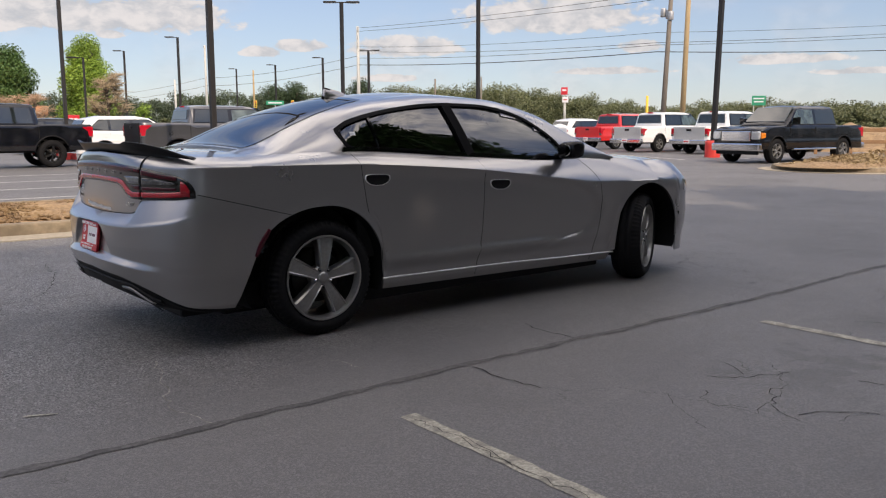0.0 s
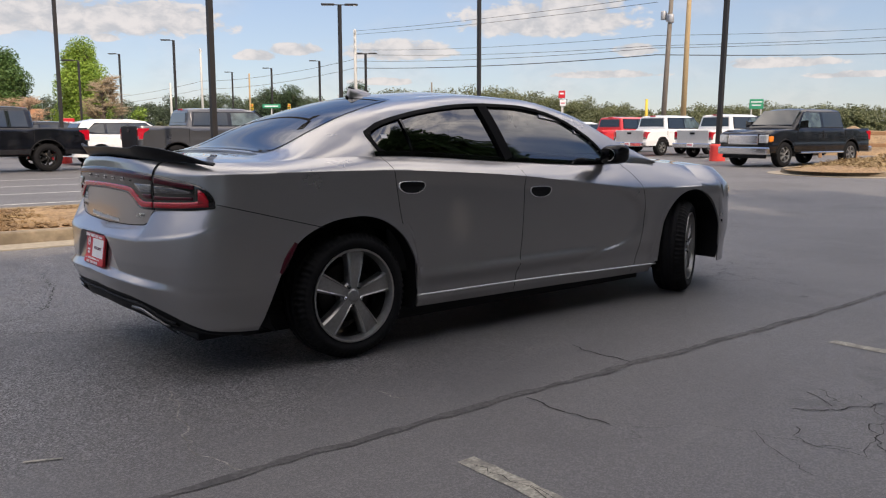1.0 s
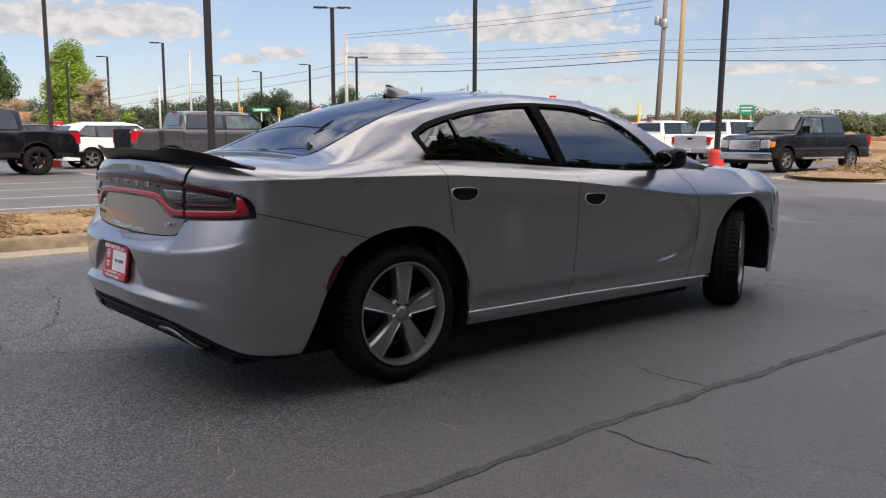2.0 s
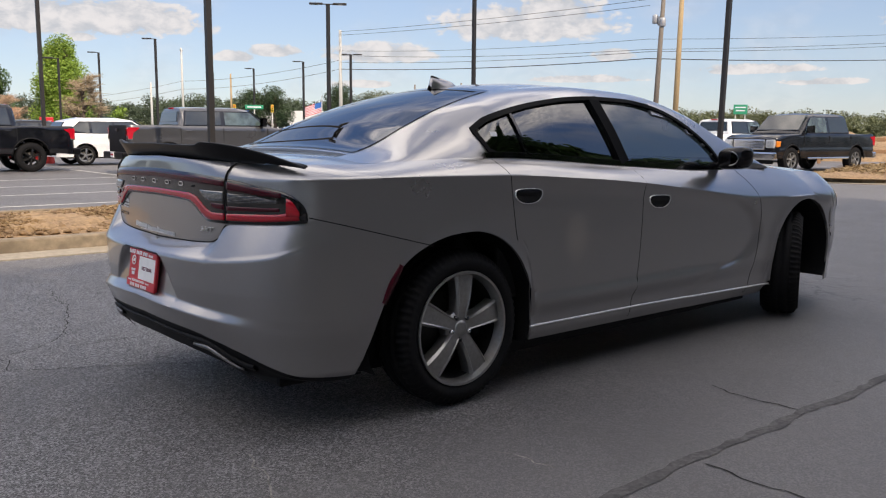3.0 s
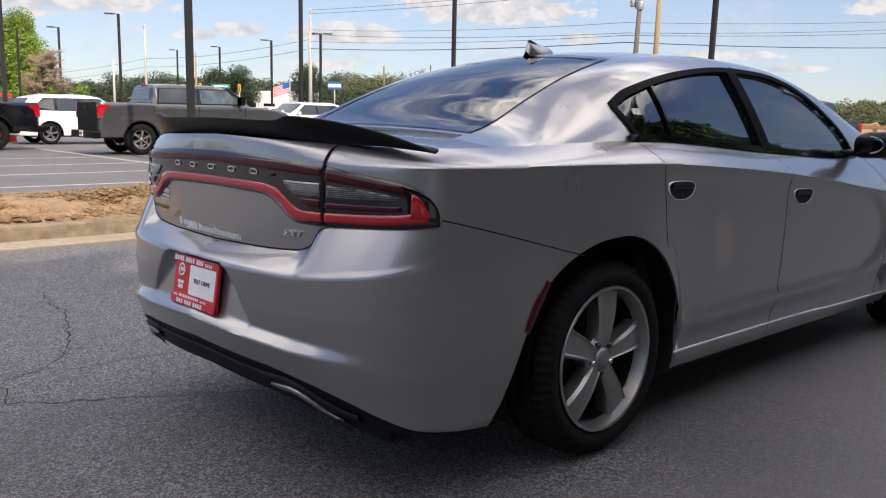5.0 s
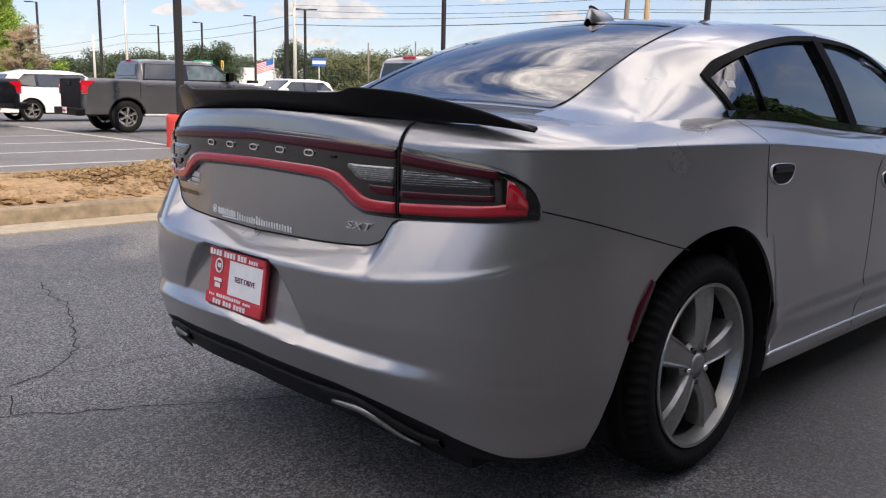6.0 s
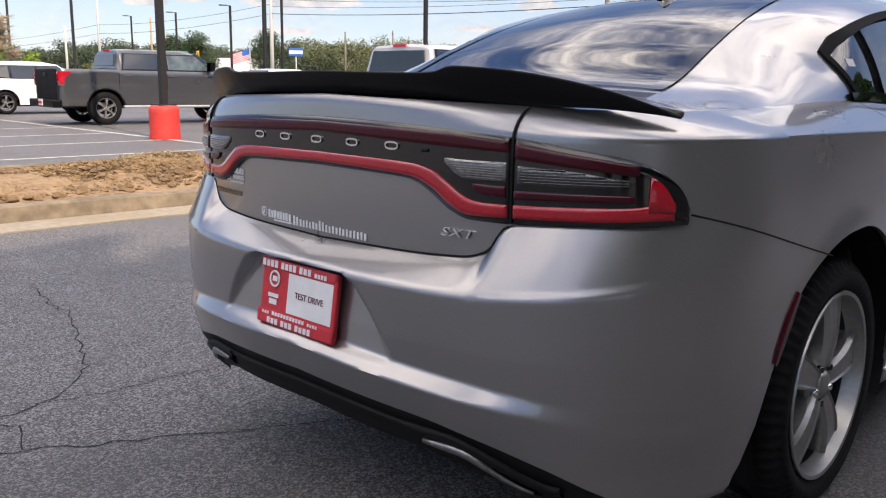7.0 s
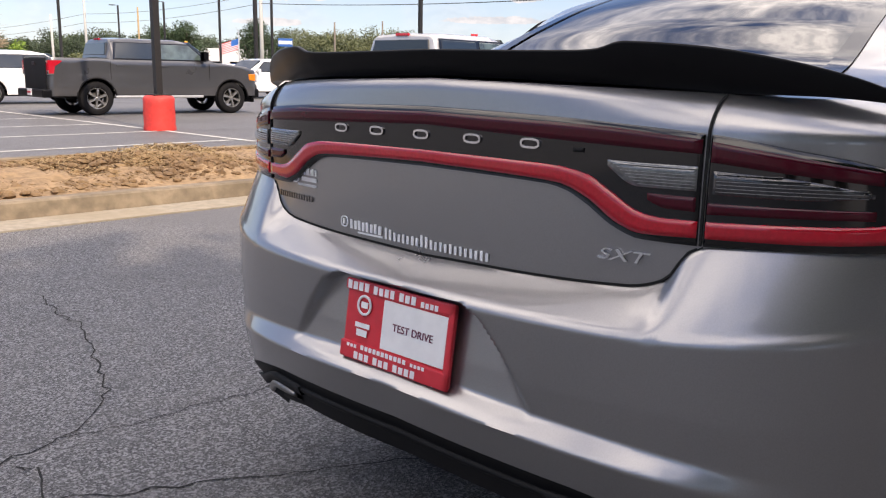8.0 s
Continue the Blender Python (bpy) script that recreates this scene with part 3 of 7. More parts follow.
def ribbon(path, width, lift, place, closed=False, depth=0.008):
    """A strip along a path in (x, z), laid on a surface: place(x, z, lift)."""
    n = len(path)
    rows = []
    for i, (x, z) in enumerate(path):
        a = path[(i - 1) % n] if closed or i else path[i]
        b = path[(i + 1) % n] if closed or i < n - 1 else path[i]
        d = Vector((b[0] - a[0], b[1] - a[1]))
        d.normalize()
        nx, nz = -d.y, d.x
        ws = width(i / max(n - 1, 1)) if callable(width) else width
        ins, outs = (x - nx * ws[0], z - nz * ws[0]), (x + nx * ws[1], z + nz * ws[1])
        rows.append([place(*ins, -depth), place(*ins, lift), place(*outs, lift), place(*outs, -depth)])
    m = n if closed else n - 1
    verts = [p for r in rows for p in r]
    faces = []
    for i in range(m):
        for k in range(3):
            a, b = i * 4 + k, (i + 1) % n * 4 + k
            faces.append((a, b, b + 1, a + 1))
    return verts, faces


def window_loop(x0, x1, inset=0.0, n=60):
    xs = [x0 + (x1 - x0) * k / n for k in range(n + 1)]
    tail = [(0.246, 1.108), (0.229, 1.142), (0.216, 1.172), (0.210, 1.195), (0.213, 1.213)]
    return tail + [(x, top_trim(x) - inset) for x in xs if x > 0.228] + [(x, low_trim(x) + inset) for x in reversed(xs) if x > 0.262]


mid_low, mid_top = 1.235, 1.125   # pillar between the doors
quarter_low, quarter_top = 0.512, 0.43   # bar of the quarter light


def pillar_x(z, low, top):
    return low + (top - low) * (z - 1.03) / (1.35 - 1.03)


for side in (-1, 1):
    put = lambda x, z, lift: cabin_side(x, z, side, lift)
    v, f = ribbon(window_loop(WX0, WX1), (0.016, 0.004), 0.009, put, closed=True)
    mesh_part("window_surround", v, f, TRIM_BLACK, sedan, smooth=False)
    v, f = ribbon([(pillar_x(z, mid_low, mid_top), z) for z in np.linspace(low_trim(1.25) + 0.005, top_trim(1.12) - 0.004, 14)], (0.040, 0.034), 0.012, put)
    mesh_part("door_pillar", v, f, TRIM_BLACK, sedan, smooth=False)
    v, f = ribbon([(pillar_x(z, quarter_low, quarter_top), z) for z in np.linspace(low_trim(0.5) + 0.01, top_trim(0.43) - 0.01, 8)], (0.009, 0.007), 0.003, put)
    mesh_part("quarter_bar", v, f, GLOSS_BLACK, sedan, smooth=False)
    v, f = ribbon([(x, low_trim(x)) for x in np.linspace(WX0 - 0.01, WX1 + 0.03, 40)], (0.012, 0.012), 0.012, put)
    mesh_part("belt_moulding", v, f, GLOSS_BLACK, sedan, smooth=False)
    spans = (("quarter_light", lambda s: WX0 + 0.02, lambda s: pillar_x(1.02 + 0.36 * s, quarter_low, quarter_top), TINT),
             ("rear_door_glass", lambda s: pillar_x(1.02 + 0.36 * s, quarter_low, quarter_top), lambda s: pillar_x(1.02 + 0.36 * s, mid_low, mid_top), TINT),
             ("front_door_glass", lambda s: pillar_x(1.02 + 0.36 * s, mid_low, mid_top), lambda s: WX1 - 0.005, FRONT_TINT))
    for name, a, b, mat in spans:
        def f_pane(i, j):
            s = i / 16
            x = a(s) + (b(s) - a(s)) * j / 28
            z = low_trim(x) - 0.01 + (max(top_trim(x) - 0.006, low_trim(x) + 0.0) - low_trim(x) + 0.01) * s
            return cabin_side(x, z, side, -0.009)
        v, f = grid(17, 29, f_pane, flip=side > 0)
        ob = mesh_part(name, v, f, mat, sedan)
        ob.visible_shadow = False
# black edge round the rear window
for s in (-1, 1):
    pts = [(CXS[i], SECT[i][12], SECT[i][13]) for i in range(151) if -0.32 < CXS[i] < 0.58]
    v, f = grid(len(pts), 2, lambda i, j: (pts[i][0], s * pts[i][1 + j].x, pts[i][1 + j].y + 0.004), flip=s < 0)
    mesh_part("window_seal", v, f, GLOSS_BLACK, sedan)
for x0, x1, name in ((-0.325, -0.295, "window_seal"), (0.545, 0.60, "window_seal")):
    a, b = section(x0), section(x1)
    ys = [q for q in range(12, 25)]
    v, f = grid(2, 25, lambda i, j: ((x0, x1)[i], (1 if j <= 12 else -1) * (a, b)[i][12 + (j if j <= 12 else 24 - j)].x, (a, b)[i][12 + (j if j <= 12 else 24 - j)].y + 0.004))
    mesh_part(name, v, f, GLOSS_BLACK, sedan)

# panel gaps on the flanks: black strips on the skin, painted as the gaps' shade
for side in (-1, 1):
    def on_flank(x, z, lift):
        return Vector((x, side * (half_width(x, z) + lift), z))
    for cut, lo, hi in ((cut_rear, 0.70, 1.075), (cut_mid, 0.215, 1.02), (cut_front, 0.20, 0.985)):
        v, f = ribbon([(cut(z), z) for z in np.linspace(lo, hi, 30)], (0.0019, 0.0019), 0.0008, on_flank)
        mesh_part("panel_gap", v, f, SHADOW_GAP, sedan, smooth=False)
    # bumper to quarter seam, from the lamp to the arch
    seam = [(x, 0.866 + (0.725 - 0.866) * (x + 0.76) / 0.54) for x in np.linspace(-0.755, -0.20, 34)]
    v, f = ribbon(seam, (0.002, 0.002), 0.0012, lambda x, z, lift: Vector((x, side * (skin_y(x, z) + lift), z)))
    mesh_part("panel_gap", v, f, SHADOW_GAP, sedan, smooth=False)
    # highlight of the sky along the sill edge, drawn as a bright tube
    v, f = tube([on_flank(x, lerp(x, (0.43, 1.3, 2.66), (0.275, 0.266, 0.236)), 0.001) for x in np.linspace(0.43, 2.66, 50)], 0.0055, 8)
    mesh_part("sill_moulding", v, f, SKY_GLINT, sedan, "sky glint along the sill edge, drawn as a bright strip")

# door handles: a flat black cup and grip, the sky's highlight painted round the edge
def handle(hx, hz, side):
    n = 40
    ring = []
    for k in range(n):
        a = 2 * math.pi * k / n
        c, s = math.cos(a), math.sin(a)
        dx = 0.097 * math.copysign(abs(c) ** 0.55, c) * (1 - 0.40 * max(-s, 0.0) ** 0.9)
        dz = 0.031 * abs(s) ** 0.45 if s > 0 else -0.041 * abs(s) ** 0.6
        ring.append((dx, dz))
    place = lambda dx, dz, lift: Vector((hx + dx, side * (half_width(hx + dx, hz + dz) + lift), hz + dz - 0.03 * dx))
    sizes = ((1.0, 0.001), (0.985, 0.006), (0.94, 0.007), (0.92, 0.003))
    verts = [place(dx * q, dz * (q - 0.02 * (q < 1)), lift) for q, lift in sizes for dx, dz in ring]
    faces = [(r * n + k, r * n + (k + 1) % n, (r + 1) * n + (k + 1) % n, (r + 1) * n + k) for r in range(3) for k in range(n)]
    rim = mesh_part("door_handle", verts, faces, SKY_GLINT, sedan, "black handle cup with a sky glint painted on its edge")
    verts = [place(dx * 0.93, dz * 0.91, 0.0045) for dx, dz in ring] + [place(0, 0, 0.0045)]
    mesh_part("cup", verts, [(k, (k + 1) % n, n) for k in range(n)], SHADOW_GAP, rim)
    v, f = grid(4, 9, lambda i, j: place(-0.075 + 0.15 * j / 8, 0.024 - 0.008 * i, 0.006 + 0.006 * math.sin(math.pi * (i + 0.3) / 3.6)))
    mesh_part("grip", v, f, SATIN_BLACK, rim)


for side in (-1, 1):
    handle(0.388, 0.908, side)
    handle(1.432, 0.834, side)

# wheels
def tyre(r=0.357, rim=0.236, width=0.235, blocks=64):
    """A tyre with shoulder blocks and grooves."""
    h = width / 2
    prof = [(rim - 0.004, h - 0.028), (rim + 0.004, h - 0.012), (rim + 0.03, h + 0.000), (rim + 0.06, h + 0.003), (r - 0.035, h - 0.006), (r - 0.014, h - 0.018),
            (r - 0.003, h - 0.040)]
    mid = [(r, h - 0.058), (r - 0.007, h - 0.060), (r - 0.007, h - 0.068), (r + 0.001, h - 0.070), (r + 0.001, 0.012), (r - 0.007, 0.010), (r - 0.007, 0.0)]
    half = prof + mid
    profile = half + [(a, -b) for a, b in reversed(half[:-1])]
    n = 3 * blocks
    v, f = lathe(profile, n)
    m, last = len(profile), len(profile) - 1
    for k in range(0, n, 3):   # cross cuts between the shoulder blocks
        for j in (4, 5, 6, 7, last - 7, last - 6, last - 5, last - 4):
            x, y, z = v[k * m + j]
            q = math.hypot(x, z)
            d = 0.006 if j in (4, last - 4) else 0.014
            v[k * m + j] = (x * (q - d) / q, y, z * (q - d) / q)
    return v, f


def spoke(width_in, width_out, r0, r1, y_in, y_out):
    """A wide spoke with a raised, chamfered face, along +z."""
    rows, sections = 7, []
    for i in range(rows):
        t = i / (rows - 1)
        w = width_in + (width_out - width_in) * t ** 1.2
        y = y_in + (y_out - y_in) * t + 0.010 * math.sin(math.pi * t)
        z = r0 + (r1 - r0) * t
        sections.append([(-w * 1.05, y - 0.060, z), (-w, y - 0.010, z), (-w * 0.80, y + 0.003, z), (-w * 0.66, y - 0.002, z), (w * 0.66, y - 0.002, z),
                         (w * 0.80, y + 0.003, z), (w, y - 0.010, z), (w * 1.05, y - 0.060, z)])
    verts = [p for s in sections for p in s]
    faces = []
    for i in range(rows - 1):
        for k in range(7):
            a = i * 8 + k
            faces.append((a, a + 1, a + 9, a + 8))
    return verts, faces


def wheel(parent, at, steer=0.0, outward=-1, spin=0.0, r=0.357, rim=0.238, width=0.235, mat=ALLOY, spokes=5, fat=1.0, caliper=None):
    """A wheel whose outer face looks along -y before it is turned."""
    hub = new("wheel")
    hub.parent = parent
    hub.matrix_local = Matrix.Translation(at) @ Matrix.Rotation(radians(steer) + (0 if outward < 0 else math.pi), 4, "Z") @ Matrix.Rotation(radians(spin), 4, "Y")
    v, f = tyre(r, rim, width)
    mesh_part("tyre", v, f, RUBBER, hub)
    h = -width / 2
    prof = [(rim - 0.002, h + 0.016), (rim + 0.006, h + 0.006), (rim + 0.004, h + 0.001), (rim - 0.006, h + 0.003), (rim - 0.010, h + 0.014), (rim - 0.020, h + 0.05),
            (rim - 0.030, h + 0.12), (rim - 0.02, -h - 0.02), (rim, -h - 0.015)]
    # barrel and brake disc are coloured dark: the shade behind the spokes is painted in
    v, f = lathe(prof[5:], 64)
    mesh_part("barrel", v, f, DARK_ALLOY, hub)
    pieces = [lathe(prof[:6], 64)]
    for k in range(spokes):
        sv, sf = spoke(0.026 * fat, 0.052 * fat, 0.045, rim - 0.010, h + 0.030, h + 0.024)
        m = Matrix.Rotation(2 * math.pi * k / spokes, 4, "Y")
        pieces.append(([m @ Vector((p[0], 2 * (h + 0.027) - p[1], p[2])) for p in sv], [q[::-1] for q in sf]))
    v, f = lathe([(0.075, h + 0.09), (0.074, h + 0.045), (0.062, h + 0.030), (0.034, h + 0.026)], 40)
    pieces.append((v, f))
    v, f = join(*pieces)
    modify(mesh_part("rim", v, f, mat, hub), "EDGE_SPLIT", split_angle=radians(24))
    v, f = lathe([(0.036, h + 0.030), (0.034, h + 0.020), (0.020, h + 0.016), (0.0005, h + 0.015)], 32)
    mesh_part("centre_cap", v, f, mat, hub)
    for k in range(5):
        a = 2 * math.pi * (k + 0.5) / 5
        m = Matrix.Translation((0.054 * math.sin(a), 0, 0.054 * math.cos(a)))
        v, f = lathe([(0.0005, h + 0.016), (0.009, h + 0.018), (0.011, h + 0.026), (0.011, h + 0.045)], 10)
        mesh_part("lug_nut", [m @ Vector(p) for p in v], f, CHROME if k % 2 else GLOSS_BLACK, hub)
    v, f = lathe([(0.0005, h + 0.115), (0.165, h + 0.115), (0.166, h + 0.140), (0.0005, h + 0.140)], 40)
    mesh_part("brake_disc", v, f, BRAKE, hub)
    if caliper:
        part("brake_caliper", box_bm((0.07, 0.06, 0.17), (0.15, h + 0.12, 0.03), 0.015), caliper, hub)
    return hub


wheel(sedan, (0.012, -0.808, 0.325), spin=6, r=0.354, rim=0.255, fat=1.12)
wheel(sedan, (0.012, 0.808, 0.325), outward=1, spin=20, r=0.354, rim=0.255, fat=1.12)
wheel(sedan, (3.075, -0.82, 0.325), steer=26, spin=-12, r=0.354, rim=0.255, fat=1.12)
wheel(sedan, (3.075, 0.82, 0.325), steer=26, outward=1, r=0.354, rim=0.255, fat=1.12)
# wheel wells, and floor boxes added low to block light under the car
for ax, r in ARCHES:
    for side in (-1, 1):
        n = 24
        def liner(i, j):
            a = math.radians(-25 + 230 * i / n)
            back = 1.32 if ax < 1 and math.cos(a) < 0 and math.sin(a) < 0.5 else (1.08 if math.cos(a) < 0 else 1.0)
            return (ax + (r + 0.006) * back * math.cos(a), side * (0.93, 0.45)[j], max(0.355 + (r + 0.006) * math.sin(a), 0.2))
        v, f = grid(n + 1, 2, liner)
        mesh_part("wheel_liner", v, f, PLASTIC, sedan)
part("floor_pan", box_bm((2.3, 1.56, 0.14), (1.52, 0, 0.178), 0.02), PLASTIC, sedan)
part("rear_floor", box_bm((0.66, 1.44, 0.16), (-0.48, 0, 0.240), 0.02), PLASTIC, sedan)
part("axle_tray", box_bm((1.0, 1.18, 0.16), (0.0, 0, 0.19), 0.02), PLASTIC, sedan)
part("engine_tray", box_bm((1.2, 1.05, 0.14), (3.1, 0, 0.18), 0.02), PLASTIC, sedan)
# cabin furniture
for y in (-0.38, 0.38):
    seat = new("front_seat")
    seat.parent = sedan
    part("cushion", box_bm((0.52, 0.52, 0.16), (1.45, y, 0.52), 0.06), CABIN, seat)
    part("backrest", box_bm((0.14, 0.50, 0.62), (1.10, y, 0.84), 0.05, Matrix.Rotation(radians(-16), 4, "Y")), CABIN, seat)
    part("headrest", box_bm((0.10, 0.27, 0.17), (0.99, y, 1.22), 0.045), CABIN, seat)
bench = new("rear_bench")
bench.parent = sedan
part("cushion", box_bm((0.5, 1.3, 0.16), (0.55, 0, 0.52), 0.05), CABIN, bench)
part("backrest", box_bm((0.14, 1.3, 0.6), (0.22, 0, 0.80), 0.05, Matrix.Rotation(radians(-20), 4, "Y")), CABIN, bench)
for y in (-0.4, 0.4):
    part("headrest", box_bm((0.09, 0.26, 0.14), (0.10, y, 1.12), 0.04), CABIN, bench)
part("parcel_shelf", box_bm((0.5, 1.15, 0.03), (-0.10, 0, 1.065), 0.01), CABIN, sedan)
part("dashboard", box_bm((0.45, 1.45, 0.30), (2.25, 0, 0.83), 0.09), CABIN, sedan)
v, f = lathe([(0.18 + 0.016 * math.cos(a), 0.016 * math.sin(a)) for a in np.linspace(0, 2 * math.pi, 9)], 28, "z")
m = Matrix.Translation((1.86, 0.38, 0.90)) @ Matrix.Rotation(radians(-62), 4, "Y")
mesh_part("steering_wheel", [m @ Vector(p) for p in v], f, CABIN, sedan)
for side in (-1, 1):
    part("door_card", box_bm((1.9, 0.03, 0.55), (1.25, side * 0.82, 0.68), 0.01), CABIN, sedan)

# ---- sedan: tail lamps, plate, badges, spoiler, mirrors, exhausts ----
def rear_lift(y, z, d):
    """A point d metres off the rear skin, along its normal in plan."""
    e = 0.004
    a, b = rear_point(y - e, z), rear_point(y + e, z)
    t = (b - a).normalized()
    n = Vector((-t.y, t.x, 0)).normalized()
    return rear_point(y, z) + n * d


def rear_band(name, y0, y1, up, low, lift, mat, parent, label="", n=40, rows=5, depth=0.02):
    """A slab on the rear skin between two curves over y."""
    ts = [0.0, 0.03] + [0.03 + 0.94 * k / (rows - 2) for k in range(1, rows - 1)] + [1.0]
    rows = len(ts)
    us = [0.0, 0.06 / n] + [k / n for k in range(1, n)] + [1 - 0.06 / n, 1.0]
    n = len(us) - 1

    def f(i, j):
        y = y0 + (y1 - y0) * us[j]
        t = ts[i]
        z = low(y) + (up(y) - low(y)) * t
        edge = min(i, rows - 1 - i, j, n - j)
        return rear_lift(y, z, lift if edge > 0 else lift - depth)
    v, f_ = grid(rows, n + 1, f)
    ob = mesh_part(name, v, f_, mat, parent, label)
    for k, p in enumerate(ob.data.polygons):   # crisp edges round a smooth face
        i, j = divmod(k, n)
        p.use_smooth = 0 < i < rows - 2 and 0 < j < n - 1
    return ob


def mirrored(xs, ys):
    c = spline(xs, ys)
    return lambda y: c(abs(y))


LENS_RIB = material("lens_rib", (0.20, 0.20, 0.20), 0.3, 0.3, spread=0.3, scale=120)
lamp_up = mirrored((0, 0.17, 0.40, 0.57, 0.70, 0.80, 0.847, 0.868, 0.875), (1.034, 1.031, 1.023, 1.012, 0.991, 0.968, 0.935, 0.895, 0.860))
lamp_low = mirrored((0, 0.30, 0.335, 0.376, 0.435, 0.482, 0.56, 0.70, 0.80, 0.875), (0.909, 0.903, 0.897, 0.878, 0.840, 0.825, 0.824, 0.829, 0.833, 0.845))
red_up = mirrored((0, 0.31, 0.377, 0.424, 0.479, 0.52, 0.565, 0.69, 0.808), (0.946, 0.942, 0.933, 0.908, 0.877, 0.871, 0.871, 0.874, 0.877))
red_low = mirrored((0, 0.19, 0.325, 0.384, 0.443, 0.484, 0.56, 0.73, 0.86), (0.921, 0.917, 0.911, 0.890, 0.852, 0.840, 0.842, 0.845, 0.854))
centre = rear_band("lamp_bar", -0.572, 0.572, lamp_up, lamp_low, 0.006, GLOSS_BLACK, sedan, "gloss black lamp bar across the trunk lid", n=80, rows=9)
rear_band("upper_strip", -0.570, 0.570, mirrored((0, 0.4, 0.57), (1.021, 1.013, 1.000)), mirrored((0, 0.57), (0.994, 0.976)), 0.010, DARK_RED_LENS, centre, "dark red upper lens strip", n=60)
rear_band("light_strip", -0.571, 0.571, red_up, red_low, 0.011, RED_LENS, centre, "bright red light strip", n=90)
for s in (-1, 1):
    lens_up = lambda y: 0.958
    lens_low = mirrored((0.41, 0.472, 0.57), (0.954, 0.917, 0.917))
    rear_band("reverse_lens", s * 0.418, s * 0.566, lens_up, lens_low, 0.010, CLEAR_LENS, centre, "ribbed clear reversing lens", n=16)
    for k in range(7):
        z = 0.922 + 0.005 * k
        y0 = 0.472 - 0.0075 * k
        rear_band("lens_rib", s * y0, s * 0.563, lambda y: z + 0.0010, lambda y: z, 0.0118, LENS_RIB, centre, n=6, rows=3, depth=0.004)
    rear_band("lower_lens", s * 0.490, s * 0.566, lambda y: 0.909, mirrored((0.48, 0.52, 0.57), (0.904, 0.886, 0.884)), 0.010, DARK_RED_LENS, centre, n=12)
    lamp = rear_band("tail_lamp", s * 0.580, s * 0.872, lamp_up, lamp_low, 0.006, GLOSS_BLACK, sedan, "wraparound tail lamp in a black housing", n=50, rows=9)
    rear_band("light_strip", s * 0.582, s * 0.852, mirrored((0.58, 0.69, 0.79, 0.82, 0.853), (0.871, 0.874, 0.878, 0.884, 0.893)), red_low, 0.011, RED_LENS, lamp, "bright red light strip", n=40)
    rear_band("light_strip", s * 0.816, s * 0.853, mirrored((0.81, 0.822, 0.837, 0.853), (0.944, 0.938, 0.921, 0.884)), mirrored((0.81, 0.853), (0.866, 0.868)), 0.0115, RED_LENS, lamp, n=16)
    rear_band("upper_strip", s * 0.582, s * 0.80, mirrored((0.58, 0.70, 0.80), (0.998, 0.978, 0.960)), mirrored((0.58, 0.80), (0.964, 0.938)), 0.010, DARK_RED_LENS, lamp, n=24)
    rear_band("reverse_lens", s * 0.588, s * 0.792, mirrored((0.58, 0.70, 0.795), (0.953, 0.945, 0.926)), mirrored((0.58, 0.70, 0.795), (0.914, 0.912, 0.920)), 0.010, material("smoked_lens", (0.045, 0.045, 0.048), 0.1, 0.2, spread=0.3, scale=90, coat=1.0) if s < 0 else bpy.data.materials["smoked_lens"], lamp, "smoked clear lens", n=24)
    for k in range(6):
        z = 0.919 + 0.0055 * k
        rear_band("lens_rib", s * 0.592, s * (0.785 - 0.035 * max(k - 2, 0)), lambda y: z + 0.0009, lambda y: z, 0.0122, LENS_RIB, lamp, n=8, rows=3, depth=0.004)
    rear_band("lower_lens", s * 0.582, s * 0.796, lambda y: 0.901, mirrored((0.58, 0.8), (0.882, 0.886)), 0.010, DARK_RED_LENS, lamp, n=20)
    # lid seam
    def seam_at(y, z, lift):
        return rear_lift(s * y, z, lift)
    line = [(0.576, z) for z in np.linspace(1.068, 0.83, 24)]
    v, f = ribbon(line, (0.002, 0.002), 0.0075, seam_at)
    mesh_part("panel_gap", v, f, SHADOW_GAP, sedan, smooth=False)
foot_line = [(y, z_lidfoot(abs(y)) + 0.002) for y in np.linspace(-0.572, 0.572, 90)]
v, f = ribbon(foot_line, (0.002, 0.0025), 0.0015, lambda y, z, lift: rear_lift(y, z, lift))
mesh_part("panel_gap", v, f, SHADOW_GAP, sedan, smooth=False)


def lettering(text, size, depth=0.001):
    """Flat letters as a mesh, centred, x to the right and y up."""
    cu = bpy.data.curves.new("letters", "FONT")
    cu.body, cu.size, cu.extrude, cu.align_x, cu.align_y = text, size, depth, "CENTER", "CENTER"
    ob = bpy.data.objects.new("letters", cu)
    scene.collection.objects.link(ob)
    bpy.context.view_layer.update()
    me = bpy.data.meshes.new_from_object(ob.evaluated_get(bpy.context.evaluated_depsgraph_get()))
    bpy.data.objects.remove(ob)
    return me


def on_rear(name, pts_faces, y, z, lift, mat, parent, label="", lean=0.0, smooth=False):
    """Lay flat shapes (u to the viewer's right, v up) on the rear skin round (y, z)."""
    verts, faces = pts_faces
    out = []
    for u, v_, w in verts:
        yy, zz = y - u, z + v_ + lean * u
        out.append(rear_lift(yy, zz, lift + w))
    return mesh_part(name, out, faces, mat, parent, label, smooth=smooth)


